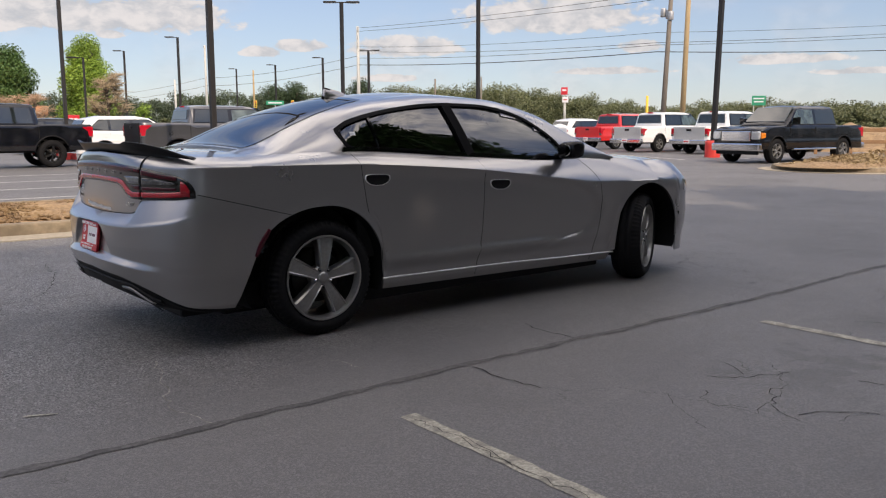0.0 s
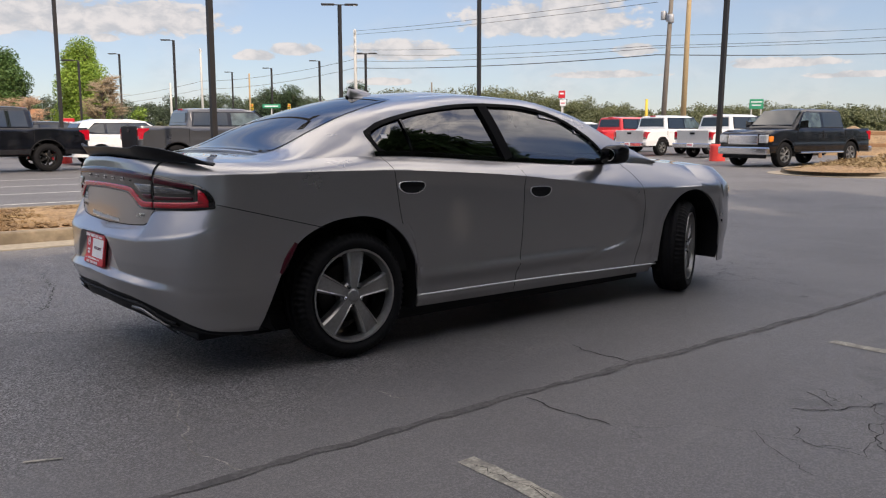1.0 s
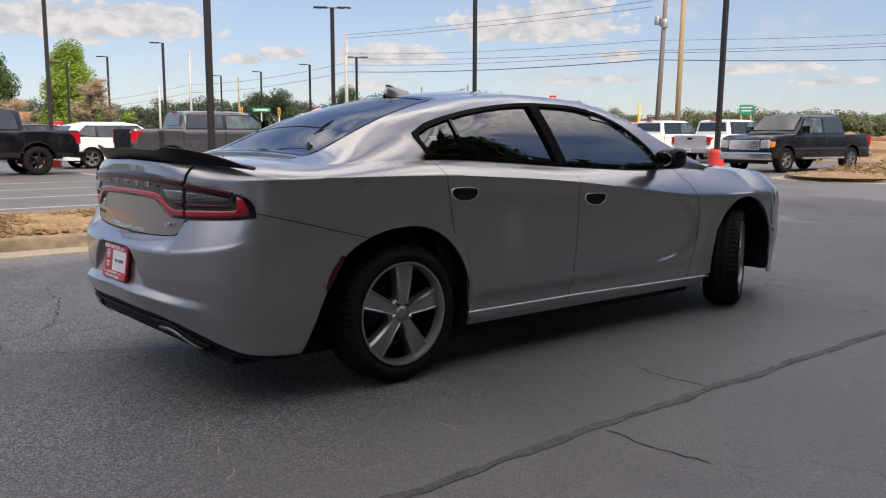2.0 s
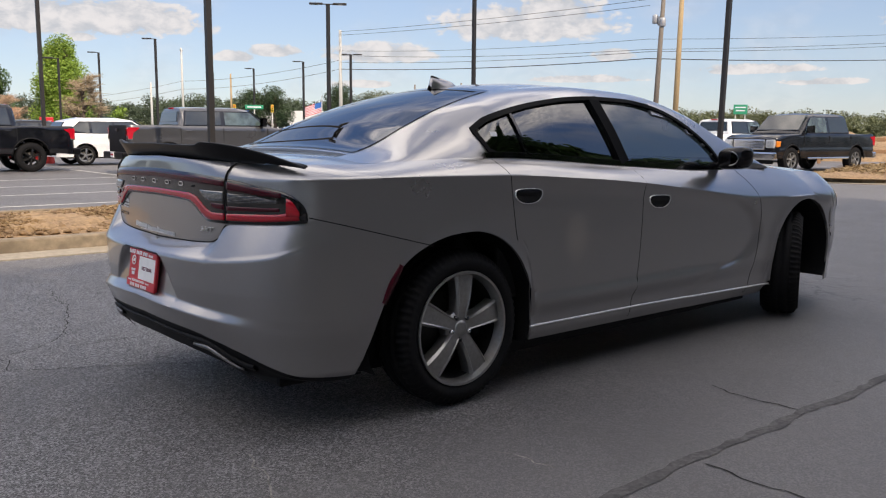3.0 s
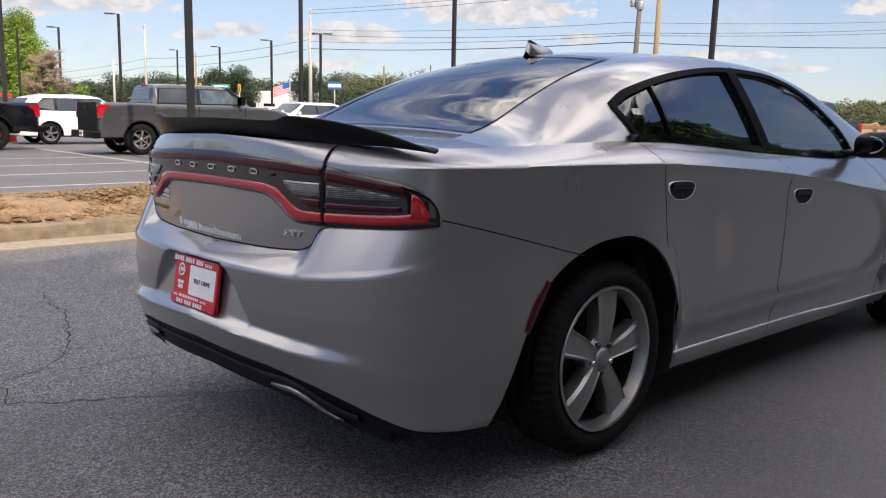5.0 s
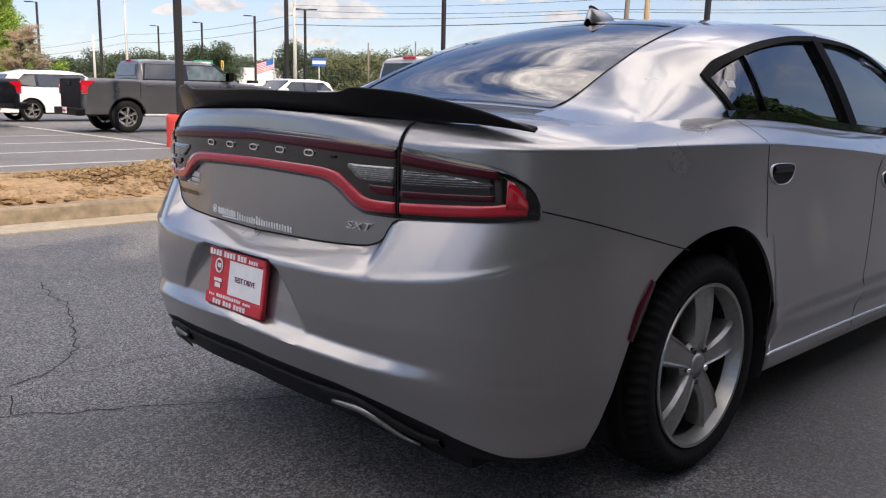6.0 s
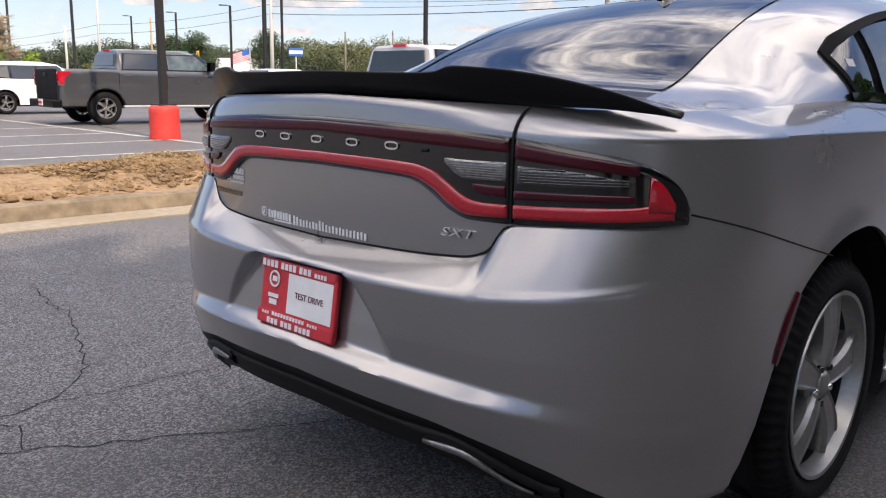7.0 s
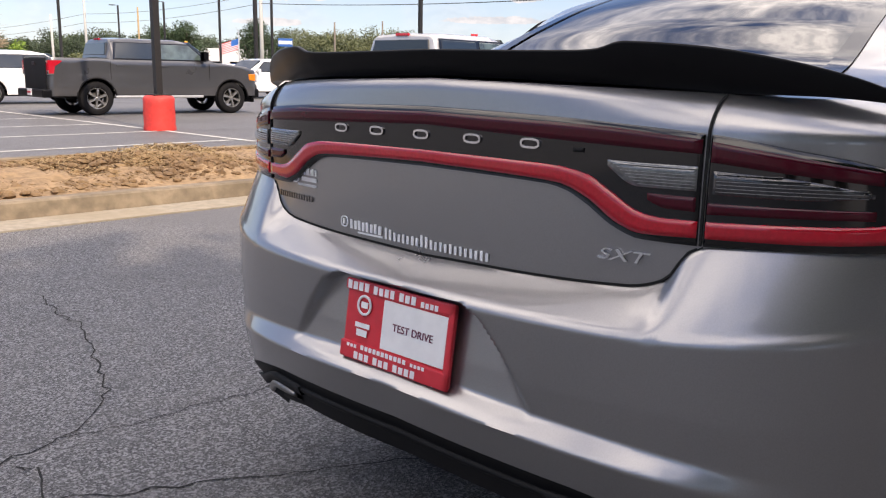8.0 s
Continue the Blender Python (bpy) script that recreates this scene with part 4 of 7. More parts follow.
def block(u0, u1, v0, v1, h=0.002, n=1):
    verts = []
    for k in range(n + 1):
        u = u0 + (u1 - u0) * k / n
        verts += [(u, v0, -0.002), (u, v0, h), (u, v1, h), (u, v1, -0.002)]
    faces = []
    for k in range(n):
        for q in range(3):
            a = 4 * k + q
            faces.append((a, a + 1, a + 5, a + 4))
    faces += [(0, 1, 2, 3), tuple(4 * n + q for q in (3, 2, 1, 0))]
    return verts, faces


def ring(rx, rz, t, h=0.003, n=20):
    verts, faces = [], []
    for k in range(n):
        a = 2 * math.pi * k / n
        c = math.copysign(abs(math.cos(a)) ** 0.7, math.cos(a))
        s = math.copysign(abs(math.sin(a)) ** 0.7, math.sin(a))
        verts += [(rx * c, rz * s, -0.002), (rx * c, rz * s, h), ((rx - t) * c, (rz - t) * s, h), ((rx - t) * c, (rz - t) * s, -0.002)]
    for k in range(n):
        for q in range(3):
            a, b = 4 * k + q, 4 * ((k + 1) % n) + q
            faces.append((a, b, b + 1, a + 1))
    return verts, faces


# maker's mark: five spaced chrome shapes on the lamp bar
for y in (0.254, 0.137, 0.006, -0.129, -0.263):
    on_rear("chrome_mark", ring(0.021, 0.0095, 0.0040), y, 0.975, 0.0068, CHROME, centre, smooth=False)
rear_band("camera_eye", -0.372, -0.352, lambda y: 0.974, lambda y: 0.966, 0.009, PLASTIC, centre, n=4, rows=4)
# model badge and dealer transfers
def text_part(name, text, size, y, z, lift, mat, parent, lean=0.0, wide=1.0, depth=0.001, label=""):
    me = lettering(text, size, depth)
    for vert in me.vertices:
        u, v_, w = vert.co
        u += 0.30 * v_   # slanted letters
        vert.co = rear_lift(y - u * wide, z + v_ + lean * u, lift + w)
    me.materials.clear()
    me.materials.append(mat)
    ob = new(name, me)
    ob.parent = parent
    return tagged(ob, label)


BADGE = material("satin_chrome", (0.80, 0.80, 0.80), 0.28, 0.85, spread=0.04)
text_part("badge", "SXT", 0.028, -0.452, 0.797, 0.0042, BADGE, trunk, wide=1.75, depth=0.002, label="chrome trim badge letters")
def glyph(u, w, h, t, base=0.0):
    """A bar pair in place of one letter."""
    return join(block(u, u + t, base, base + h, 0.0006), block(u + w - t, u + w, base, base + h * 0.9, 0.0006))


def letter_row(name, u0, u1, count, h, t, y, z, mat, drop=0.0, gap=0.28, caps=()):
    """A row of such letters from u0 to u1, as separate parts; drop: the fall of the line towards its end."""
    step = (u1 - u0) / count
    for k in range(count):
        u = u0 + step * k
        tall = h if k in caps or not caps else h * 0.74
        fall = -drop * (k + 0.5) / count
        on_rear(name, glyph(u, step * (1 - gap), tall, t, fall), y, z, 0.0030, mat, trunk)


letter_row("vinyl_letter", -0.231, -0.124, 4, 0.021, 0.0085, 0.0, 0.754, WHITE_VINYL, 0.002, 0.16)
on_rear("vinyl_bar", block(-0.205, -0.124, -0.008, -0.004, 0.0006, 4), 0.0, 0.754, 0.0030, WHITE_VINYL, trunk)
letter_row("vinyl_letter", -0.116, 0.179, 11, 0.025, 0.0062, 0.0, 0.746, WHITE_VINYL, 0.003, 0.28, (0, 4))
on_rear("vinyl_disc", ring(0.0125, 0.0125, 0.0028, 0.0006), 0.252, 0.767, 0.0030, WHITE_VINYL, trunk)
on_rear("vinyl_bar", block(-0.004, 0.002, -0.006, 0.006, 0.0006), 0.252, 0.767, 0.0030, WHITE_VINYL, trunk)
on_rear("vinyl_disc", ring(0.019, 0.019, 0.0030, 0.0006), 0.452, 0.853, 0.0030, WHITE_VINYL, trunk)
on_rear("vinyl_bar", block(-0.005, 0.003, -0.010, 0.010, 0.0006), 0.452, 0.853, 0.0030, WHITE_VINYL, trunk)
letter_row("vinyl_letter", -0.428, -0.356, 4, 0.016, 0.0042, 0.0, 0.856, WHITE_VINYL, 0.0, 0.18)
letter_row("vinyl_letter", -0.420, -0.356, 7, 0.010, 0.0022, 0.0, 0.841, WHITE_VINYL, 0.0, 0.25)
letter_row("vinyl_letter", -0.438, -0.358, 9, 0.006, 0.0016, 0.0, 0.829, WHITE_VINYL, 0.0, 0.25)
DARK_CHROME = material("dark_chrome", (0.30, 0.30, 0.31), 0.18, 1.0, spread=0.1)
letter_row("badge_letter", -0.532, -0.372, 7, 0.014, 0.0060, 0.0, 0.794, DARK_CHROME, 0.0, 0.24)

# number plate: a red dealer frame round a white card
PX, PZ = -1.066, 0.583
plate = new("number_plate")
plate.parent = sedan
tagged(plate, "red dealer plate with a white test drive card")
tilt = Matrix.Translation((PX, 0, PZ)) @ Matrix.Rotation(radians(8), 4, "Y")
def plate_part(name, u0, u1, v0, v1, h, mat, bevel=0.003, t=0.006):
    bm = box_bm((t, u1 - u0, v1 - v0), (-h, -(u0 + u1) / 2, (v0 + v1) / 2), bevel)
    bmesh.ops.transform(bm, matrix=tilt, verts=bm.verts)
    return part(name, bm, mat, plate)
plate_part("backing", -0.154, 0.154, -0.082, 0.082, 0.0, PLATE_RED, 0.006, 0.012)
plate_part("frame_bar", -0.157, 0.157, 0.060, 0.085, 0.006, PLATE_RED, 0.005, 0.010)
plate_part("frame_bar", -0.157, 0.157, -0.085, -0.048, 0.006, PLATE_RED, 0.005, 0.010)
plate_part("frame_bar", 0.141, 0.157, -0.085, 0.085, 0.006, PLATE_RED, 0.005, 0.010)
plate_part("card", -0.038, 0.140, -0.044, 0.057, 0.007, PLATE_WHITE, 0.001, 0.003)
def plate_text(text, size, u, v_, mat, wide=1.0):
    me = lettering(text, size, 0.0006)
    for vert in me.vertices:
        a, b, c = vert.co
        vert.co = tilt @ Vector((-0.0095 - c, -(u + a * wide), v_ + b))
    me.materials.clear()
    me.materials.append(mat)
    ob = new("lettering", me)
    ob.parent = plate
PRINT = material("dark_print", (0.15, 0.025, 0.06), 0.5, spread=0.05)
plate_text("TEST DRIVE", 0.022, 0.051, 0.006, PRINT)
def word_bars(u, v0, words):
    """Rows of upright bars in place of words: (letters, bar width, gap, height) each."""
    for count, w, gap, h in words:
        for k in range(count):
            plate_part("bar", u, u + w, v0, v0 + h * (1.0, 0.92, 0.97)[k % 3], 0.0115, PLATE_WHITE, 0.0, 0.001)
            u += w + gap
        u += 0.010


word_bars(-0.149, 0.063, ((4, 0.0125, 0.005, 0.018), (4, 0.0115, 0.005, 0.017), (3, 0.012, 0.005, 0.017), (4, 0.0085, 0.004, 0.011)))
word_bars(-0.134, -0.059, ((3, 0.007, 0.004, 0.007), (11, 0.0085, 0.004, 0.010), (4, 0.0065, 0.004, 0.007)))
word_bars(-0.110, -0.081, ((3, 0.0115, 0.005, 0.015), (3, 0.0115, 0.005, 0.015), (4, 0.0115, 0.005, 0.015)))
for u0, v0, r in ((-0.095, 0.034, 0.022), (-0.138, -0.070, 0.010), (0.118, -0.074, 0.010)):
    v, f = lathe([(r, 0.0), (r, 0.0015), (r * 0.75, 0.0015), (r * 0.75, 0.0)], 24, "y")
    mesh_part("disc", [tilt @ Vector((-0.0085 - y, -(u0 + x), v0 + z)) for x, y, z in v], f, PLATE_WHITE, plate)
plate_part("bar", -0.105, -0.085, 0.028, 0.041, 0.0085, PLATE_WHITE, 0.0, 0.001)
plate_part("bar", -0.118, -0.074, -0.014, -0.004, 0.0085, PLATE_WHITE, 0.0, 0.001)
plate_part("bar", -0.112, -0.080, -0.032, -0.018, 0.0085, PLATE_WHITE, 0.0, 0.001)

# trunk spoiler: a thin blade on the lid with raised shoulders
sp_tx = mirrored((0, 0.36, 0.42, 0.50, 0.60, 0.70, 0.78, 0.835), (-1.000, -0.992, -0.986, -0.966, -0.922, -0.865, -0.805, -0.745))
sp_tz = mirrored((0, 0.34, 0.385, 0.43, 0.48, 0.56, 0.65, 0.74, 0.80, 0.835), (1.140, 1.136, 1.138, 1.150, 1.148, 1.141, 1.125, 1.100, 1.074, 1.056))
sp_lz = mirrored((0, 0.40, 0.58, 0.70, 0.80, 0.835), (1.090, 1.080, 1.070, 1.068, 1.058, 1.050))
sp_fx = mirrored((0, 0.40, 0.55, 0.70, 0.835), (-0.890, -0.872, -0.845, -0.790, -0.735))
def spoiler(i, j):
    y = -0.835 + 1.67 * i / 120
    tx, tz, lz, fx = sp_tx(y), sp_tz(y), sp_lz(y), sp_fx(y)
    lx = tx + 0.045 * (1 - smooth01((abs(y) - 0.5) / 0.33))
    dz = lz - 0.004 + 0.012 * smooth01((abs(y) - 0.55) / 0.1)
    return ((lx, y, lz), (lx - 0.004, y, lz + 0.004), (tx, y, tz - 0.004), (tx + 0.001, y, tz), (tx + 0.010, y, tz), (tx + 0.05 * (fx - tx) / 0.11, y, lz + (tz - lz) * 0.62), (fx, y, dz + 0.006), (fx + 0.001, y, dz), (lx, y, lz))[j]
v, f = grid(121, 9, spoiler)
mesh_part("spoiler", v, [q[::-1] for q in f], SATIN_BLACK, sedan, "satin black trunk spoiler blade")

EXHAUST_STEEL = material("brushed_exhaust", (0.24, 0.235, 0.23), 0.35, 0.9, spread=0.2, scale=80)
# valance details: exhaust finishers, and outlets as sheets with the hollow's shade painted in
for s in (-1, 1):
    pts = [rear_lift(s * (0.40 + 0.24 * k / 12), 0.318 - 0.075 * smooth01((k / 12 - 0.35) / 0.65) + 0.004, 0.012) for k in range(13)]
    v, f = tube(pts, [0.005 + 0.006 * math.sin(math.pi * min(k / 12 + 0.1, 1)) for k in range(13)], 8)
    ex = mesh_part("exhaust", v, f, EXHAUST_STEEL, sedan, "brushed metal exhaust finisher")
    v, f = grid(6, 13, lambda i, j: Vector(pts[j]) + Vector((0.010 * i, 0, -0.003 - 0.010 * i)))
    mesh_part("outlet", v, f, SHADOW_GAP, ex)
    v, f = ribbon([(0.36 + 0.34 * k / 20, 0.338 - 0.085 * smooth01((k / 20 - 0.3) / 0.7)) for k in range(21)], (0.004, 0.020), 0.014, lambda y, z, lift: rear_lift(s * y, z, lift))
    mesh_part("valance_fin", v, f, PLASTIC, sedan)
v, f = ribbon([(y, z_valance(abs(y)) - 0.045) for y in np.linspace(-0.52, 0.52, 40)], (0.004, 0.010), 0.010, lambda y, z, lift: rear_lift(y, z, lift))
mesh_part("valance_fin", v, f, PLASTIC, sedan)

MIRROR_SHELL = material("mirror_shell", (0.004, 0.004, 0.005), 0.22, spread=0.05, spec=0.3)
MIRROR = material("mirror_glass", (0.35, 0.37, 0.38), 0.03, 1.0, spread=0.02)
# side markers along the rear arches
for s in (-1, 1):
    def on_skin(x, z, lift):
        return Vector((x, s * (skin_y(x, z) + lift), z))
    v, f = ribbon([(-0.368 - 0.088 * k / 10, 0.655 - 0.152 * k / 10) for k in range(11)], lambda t: (0.004 + 0.012 * math.sin(math.pi * min(max(t, 0.06), 0.94)), 0.014), 0.004, on_skin)
    mesh_part("side_marker", v, f, DARK_RED_LENS, sedan, "dark red side marker lens")
    # door mirror
    bm = bmesh.new()
    bmesh.ops.create_uvsphere(bm, u_segments=28, v_segments=16, radius=1.0)
    for vert in bm.verts:
        x, y, z = vert.co
        vert.co = (2.10 + 0.080 * math.copysign(abs(x) ** 0.6, x) - (0.02 if x > 0 else 0), s * (1.0 + 0.098 * math.copysign(abs(y) ** 0.6, y)), 1.055 + 0.066 * math.copysign(abs(z) ** 0.55, z) + 0.012 * y)
    mir = part("door_mirror", bm, MIRROR_SHELL, sedan, "gloss black door mirror", smooth=True)
    part("mirror_arm", box_bm((0.07, 0.12, 0.035), (2.13, s * 0.885, 1.01), 0.012), MIRROR_SHELL, mir)
    bm = bmesh.new()
    bmesh.ops.create_uvsphere(bm, u_segments=24, v_segments=12, radius=1.0, matrix=Matrix.Translation((2.026, s * 0.995, 1.055)) @ Matrix.Rotation(radians(s * 12), 4, "Z") @ Matrix.Diagonal((0.0025, 0.070, 0.044, 1)))
    part("mirror_glass", bm, MIRROR, mir, smooth=True)
# roof aerial fin
def fin(i, j):
    t, a = i / 14, j / 10 * math.pi
    x = 0.575 + 0.19 * t
    h = 0.070 * (1 - t) ** 0.7 * smooth01(t / 0.12 + 0.35) + 0.006
    w = 0.030 * math.sin(math.pi * min(t * 0.85 + 0.15, 1)) ** 0.6 + 0.002
    base = lerp(x, CXS, [q[24].y for q in SECT]) - 0.004
    return (x, w * math.cos(a) * (1 - 0.5 * math.sin(a)), base + h * math.sin(a) ** 0.8)
v, f = grid(15, 11, fin)
mesh_part("roof_aerial", v, f, GREY_PAINT, sedan, "grey shark-fin roof aerial with a dark crest")
v, f = tube([(0.588 + 0.10 * t, 0, lerp(0.588 + 0.10 * t, CXS, [q[24].y for q in SECT]) + 0.066 * (1 - t * 0.62)) for t in np.linspace(0, 1, 8)], [0.007, 0.010, 0.010, 0.010, 0.009, 0.008, 0.006, 0.004], 8)
mesh_part("aerial_crest", v, f, SATIN_BLACK, sedan)
# sticker inside the quarter light
v, f = grid(2, 2, lambda i, j: cabin_side(0.296 + 0.036 * j, 1.180 + 0.022 * i, -1, -0.0075), flip=True)
mesh_part("sticker", v, f, PLATE_WHITE, sedan, "small white sticker on the quarter light", smooth=False)

# all skins face outwards
def face_out(root, centre_point):
    c = Vector(centre_point)
    for ob in root.children_recursive:
        if ob.type != "MESH" or (ob.parent and ob.parent.name.startswith("wheel")) or ob.name.startswith(("wheel_liner", "tread", "cup")):
            continue
        total = sum(p.area * p.normal.dot(p.center - c) for p in ob.data.polygons)
        if total < 0:
            ob.data.flip_normals()


face_out(sedan, (1.2, 0, 0.62))

# ---- ground ----
def asphalt():
    m = bpy.data.materials.new("asphalt")
    m.use_nodes = True
    n = Nodes(m.node_tree)
    p = m.node_tree.nodes["Principled BSDF"]
    vec = n.add("ShaderNodeTexCoord").outputs["Object"]
    stone = n.add("ShaderNodeTexVoronoi")
    n.link(vec, stone.inputs["Vector"])
    stone.inputs["Scale"].default_value = 150.0
    fine, mid, wide = n.noise(vec, 190.0, 3.0, 0.7), n.noise(vec, 5.0, 5.0, 0.6), n.noise(vec, 0.45, 5.0, 0.6, 0.4)
    cell = n.add("ShaderNodeSeparateColor")
    n.link(stone.outputs["Color"], cell.inputs[0])
    speck = n.math("ADD", n.math("MULTIPLY", n.ramp(cell.outputs[0], 0.40, 1.0), 0.75), n.math("MULTIPLY", n.ramp(fine, 0.40, 0.66), 0.45))
    # two pours: the old one, across the joint and to the back, keeps its bare dark stone; the rest is sealed smooth
    place = n.add("ShaderNodeSeparateXYZ")
    n.link(vec, place.inputs[0])
    drift = n.math("MULTIPLY", n.math("SUBTRACT", n.noise(vec, 0.9, 4.0, 0.6), 0.5), 2.2)
    old = n.math("MULTIPLY", n.ramp(n.math("ADD", place.outputs[1], drift), -2.0, -0.6), n.math("SUBTRACT", 1.0, n.ramp(n.math("ADD", place.outputs[0], drift), 0.0, 1.6)))
    speck = n.math("MULTIPLY", speck, n.math("ADD", 0.62, n.math("MULTIPLY", old, 0.38)))
    dark = n.mix(old, (0.088, 0.085, 0.0865), (0.020, 0.0195, 0.0205))
    light = n.mix(old, (0.212, 0.206, 0.204), (0.34, 0.33, 0.33))
    col = n.mix(speck, dark, light)
    col = n.mix(n.math("MULTIPLY", n.ramp(mid, 0.48, 0.75), 0.35), col, (0.135, 0.130, 0.128))
    col = n.mix(n.math("MULTIPLY", n.ramp(wide, 0.48, 0.68), 0.5), col, (0.078, 0.076, 0.077))
    oil = n.ramp(n.noise(vec, 0.9, 4.0, 0.6), 0.62, 0.74)
    col = n.mix(n.math("MULTIPLY", oil, 0.55), col, (0.045, 0.044, 0.043))
    # dark sunk patches in the crazed bays
    sunk = n.math("MULTIPLY", n.ramp(n.math("ADD", place.outputs[0], drift), 0.9, 1.9), n.ramp(n.math("SUBTRACT", drift, place.outputs[1]), 2.6, 3.3))
    sunk = n.math("MULTIPLY", sunk, n.ramp(n.noise(vec, 2.6, 5.0, 0.6), 0.50, 0.60))
    col = n.mix(n.math("MULTIPLY", sunk, 0.6), col, (0.058, 0.057, 0.055))
    # pale scuffs drawn out along the lanes
    drawn = n.add("ShaderNodeMapping")
    n.link(vec, drawn.inputs[0])
    drawn.inputs["Scale"].default_value = (0.35, 3.0, 1.0)
    scuff = n.ramp(n.noise(drawn.outputs[0], 1.6, 5.0, 0.65), 0.58, 0.76)
    col = n.mix(n.math("MULTIPLY", scuff, 0.35), col, (0.185, 0.178, 0.168))
    # thin old cracks
    warp = n.add("ShaderNodeVectorMath", operation="ADD")
    n.link(vec, warp.inputs[0])
    wob = n.add("ShaderNodeTexNoise")
    n.link(vec, wob.inputs["Vector"])
    wob.inputs["Scale"].default_value = 2.4
    wob.inputs["Detail"].default_value = 6.0
    n.link(wob.outputs[1], warp.inputs[1])
    crack = n.add("ShaderNodeTexVoronoi", feature="DISTANCE_TO_EDGE")
    n.link(warp.outputs[0], crack.inputs["Vector"])
    crack.inputs["Scale"].default_value = 0.55
    line = n.math("SUBTRACT", 1.0, n.ramp(crack.outputs[0], 0.0, 0.006))
    line = n.math("MULTIPLY", line, n.ramp(n.noise(vec, 0.7, 3.0), 0.52, 0.64))
    col = n.mix(n.math("MULTIPLY", line, 0.7), col, (0.012, 0.012, 0.012))
    n.link(col, p.inputs["Base Color"])
    n.link(n.math("ADD", 0.47, n.math("MULTIPLY", n.math("ADD", wide, mid), 0.13)), p.inputs["Roughness"])
    p.inputs["Specular IOR Level"].default_value = 0.5
    b = n.add("ShaderNodeBump")
    b.inputs["Strength"].default_value = 0.7
    b.inputs["Distance"].default_value = 0.006
    relief = n.math("MULTIPLY", n.math("ADD", n.math("MULTIPLY", stone.outputs[0], 0.5), fine), n.math("ADD", 0.45, n.math("MULTIPLY", old, 0.9)))
    n.link(n.math("SUBTRACT", relief, line), b.inputs["Height"])
    n.link(b.outputs[0], p.inputs["Normal"])
    return m


ASPHALT = asphalt()
PAINT_WORN = material("worn_line_paint", (0.34, 0.32, 0.265), 0.8, spread=0.3, scale=70, second=(0.13, 0.125, 0.115), amount=0.65, big=14)
PAINT_LINE = material("white_line_paint", (0.62, 0.61, 0.57), 0.75, spread=0.15, scale=60, second=(0.30, 0.29, 0.27), amount=0.5, big=5)
TAR = material("tar_joint", (0.078, 0.075, 0.074), 0.75, spread=0.4, scale=50, bump=0.003, second=(0.035, 0.034, 0.034), amount=0.8, big=5)
SOIL = material("red_soil", (0.235, 0.155, 0.088), 0.95, spread=0.35, scale=16, bump=0.02, second=(0.36, 0.245, 0.135), amount=0.6, big=1.8)
STRAW = material("dry_grass", (0.34, 0.25, 0.135), 0.9, spread=0.35, scale=9, second=(0.20, 0.13, 0.07), amount=0.7, big=3)
far = [0.0]
step = 0.5
while far[-1] < 1500:
    far.append(far[-1] + step)
    step *= 1.10
AX = [-a for a in reversed(far[1:])] + far
v, f = grid(len(AX), len(AX), lambda i, j: (AX[j], AX[i], ground_z(AX[j], AX[i])))
ground = tagged(mesh_part("ground", v, f, ASPHALT), "grey weathered asphalt car park with cracks and stains", "asphalt", kind="structure")


def on_ground(name, path, width, mat, lift=0.004, ragged=0.0, label="", category="marking"):
    """A strip lying on the ground along (x, y) points."""
    rnd = random.Random(len(path) * 7 + int(path[0][0] * 10))
    verts, faces = [], []
    pts = []
    for (x0, y0), (x1, y1) in zip(path, path[1:]):
        n = max(2, int(math.hypot(x1 - x0, y1 - y0) / (0.06 if ragged else 0.5)))
        pts += [(x0 + (x1 - x0) * k / n, y0 + (y1 - y0) * k / n) for k in range(n)]
    pts.append(path[-1])
    for i, (x, y) in enumerate(pts):
        a, b = pts[max(i - 1, 0)], pts[min(i + 1, len(pts) - 1)]
        d = Vector((b[0] - a[0], b[1] - a[1]))
        d.normalize()
        for s in (-1, 1):
            w = width / 2 * (1 + rnd.uniform(-ragged, ragged))
            px, py = x - d.y * w * s, y + d.x * w * s
            verts.append((px, py, ground_z(px, py) + lift))
    faces = [(2 * i + 1, 2 * i, 2 * i + 2, 2 * i + 3) for i in range(len(pts) - 1)]
    return tagged(mesh_part(name, verts, faces, mat), label, category, kind="structure")


rnd_joint = random.Random(31)
joint_line = [(-6 + 0.22 * k, lerp(-6 + 0.22 * k, (-6, -2.05, -0.2, 1.0, 2.8, 4.6, 9, 20), (-1.99, -1.98, -1.965, -1.97, -1.995, -1.94, -1.96, -1.9)) + rnd_joint.uniform(-0.012, 0.012)) for k in range(119)]
on_ground("tar_joint", joint_line, 0.048, TAR, 0.003, 0.6, "dark tar joint across the asphalt", "joint")
for x, y0, y1 in ((-0.47, -2.40, -5.2), (2.40, -2.42, -5.2), (5.3, -2.42, -5.2), (-3.35, -2.42, -5.2)):
    on_ground("parking_line", [(x, y0), (x - 0.03, y1)], 0.085, PAINT_WORN, 0.003, 0.12, "worn pale parking bay line")
on_ground("paint_dash", [(-1.79, -1.35), (-1.66, -1.40)], 0.018, PAINT_WORN, 0.004, 0.3, "short worn paint mark")


CRACK_PALE = material("crack_grit", (0.30, 0.285, 0.26), 0.95, spread=0.4, scale=40, second=(0.10, 0.097, 0.09), amount=0.8, big=14)
CRACK = material("crack_dirt", (0.022, 0.021, 0.020), 0.95, spread=0.4, scale=40)


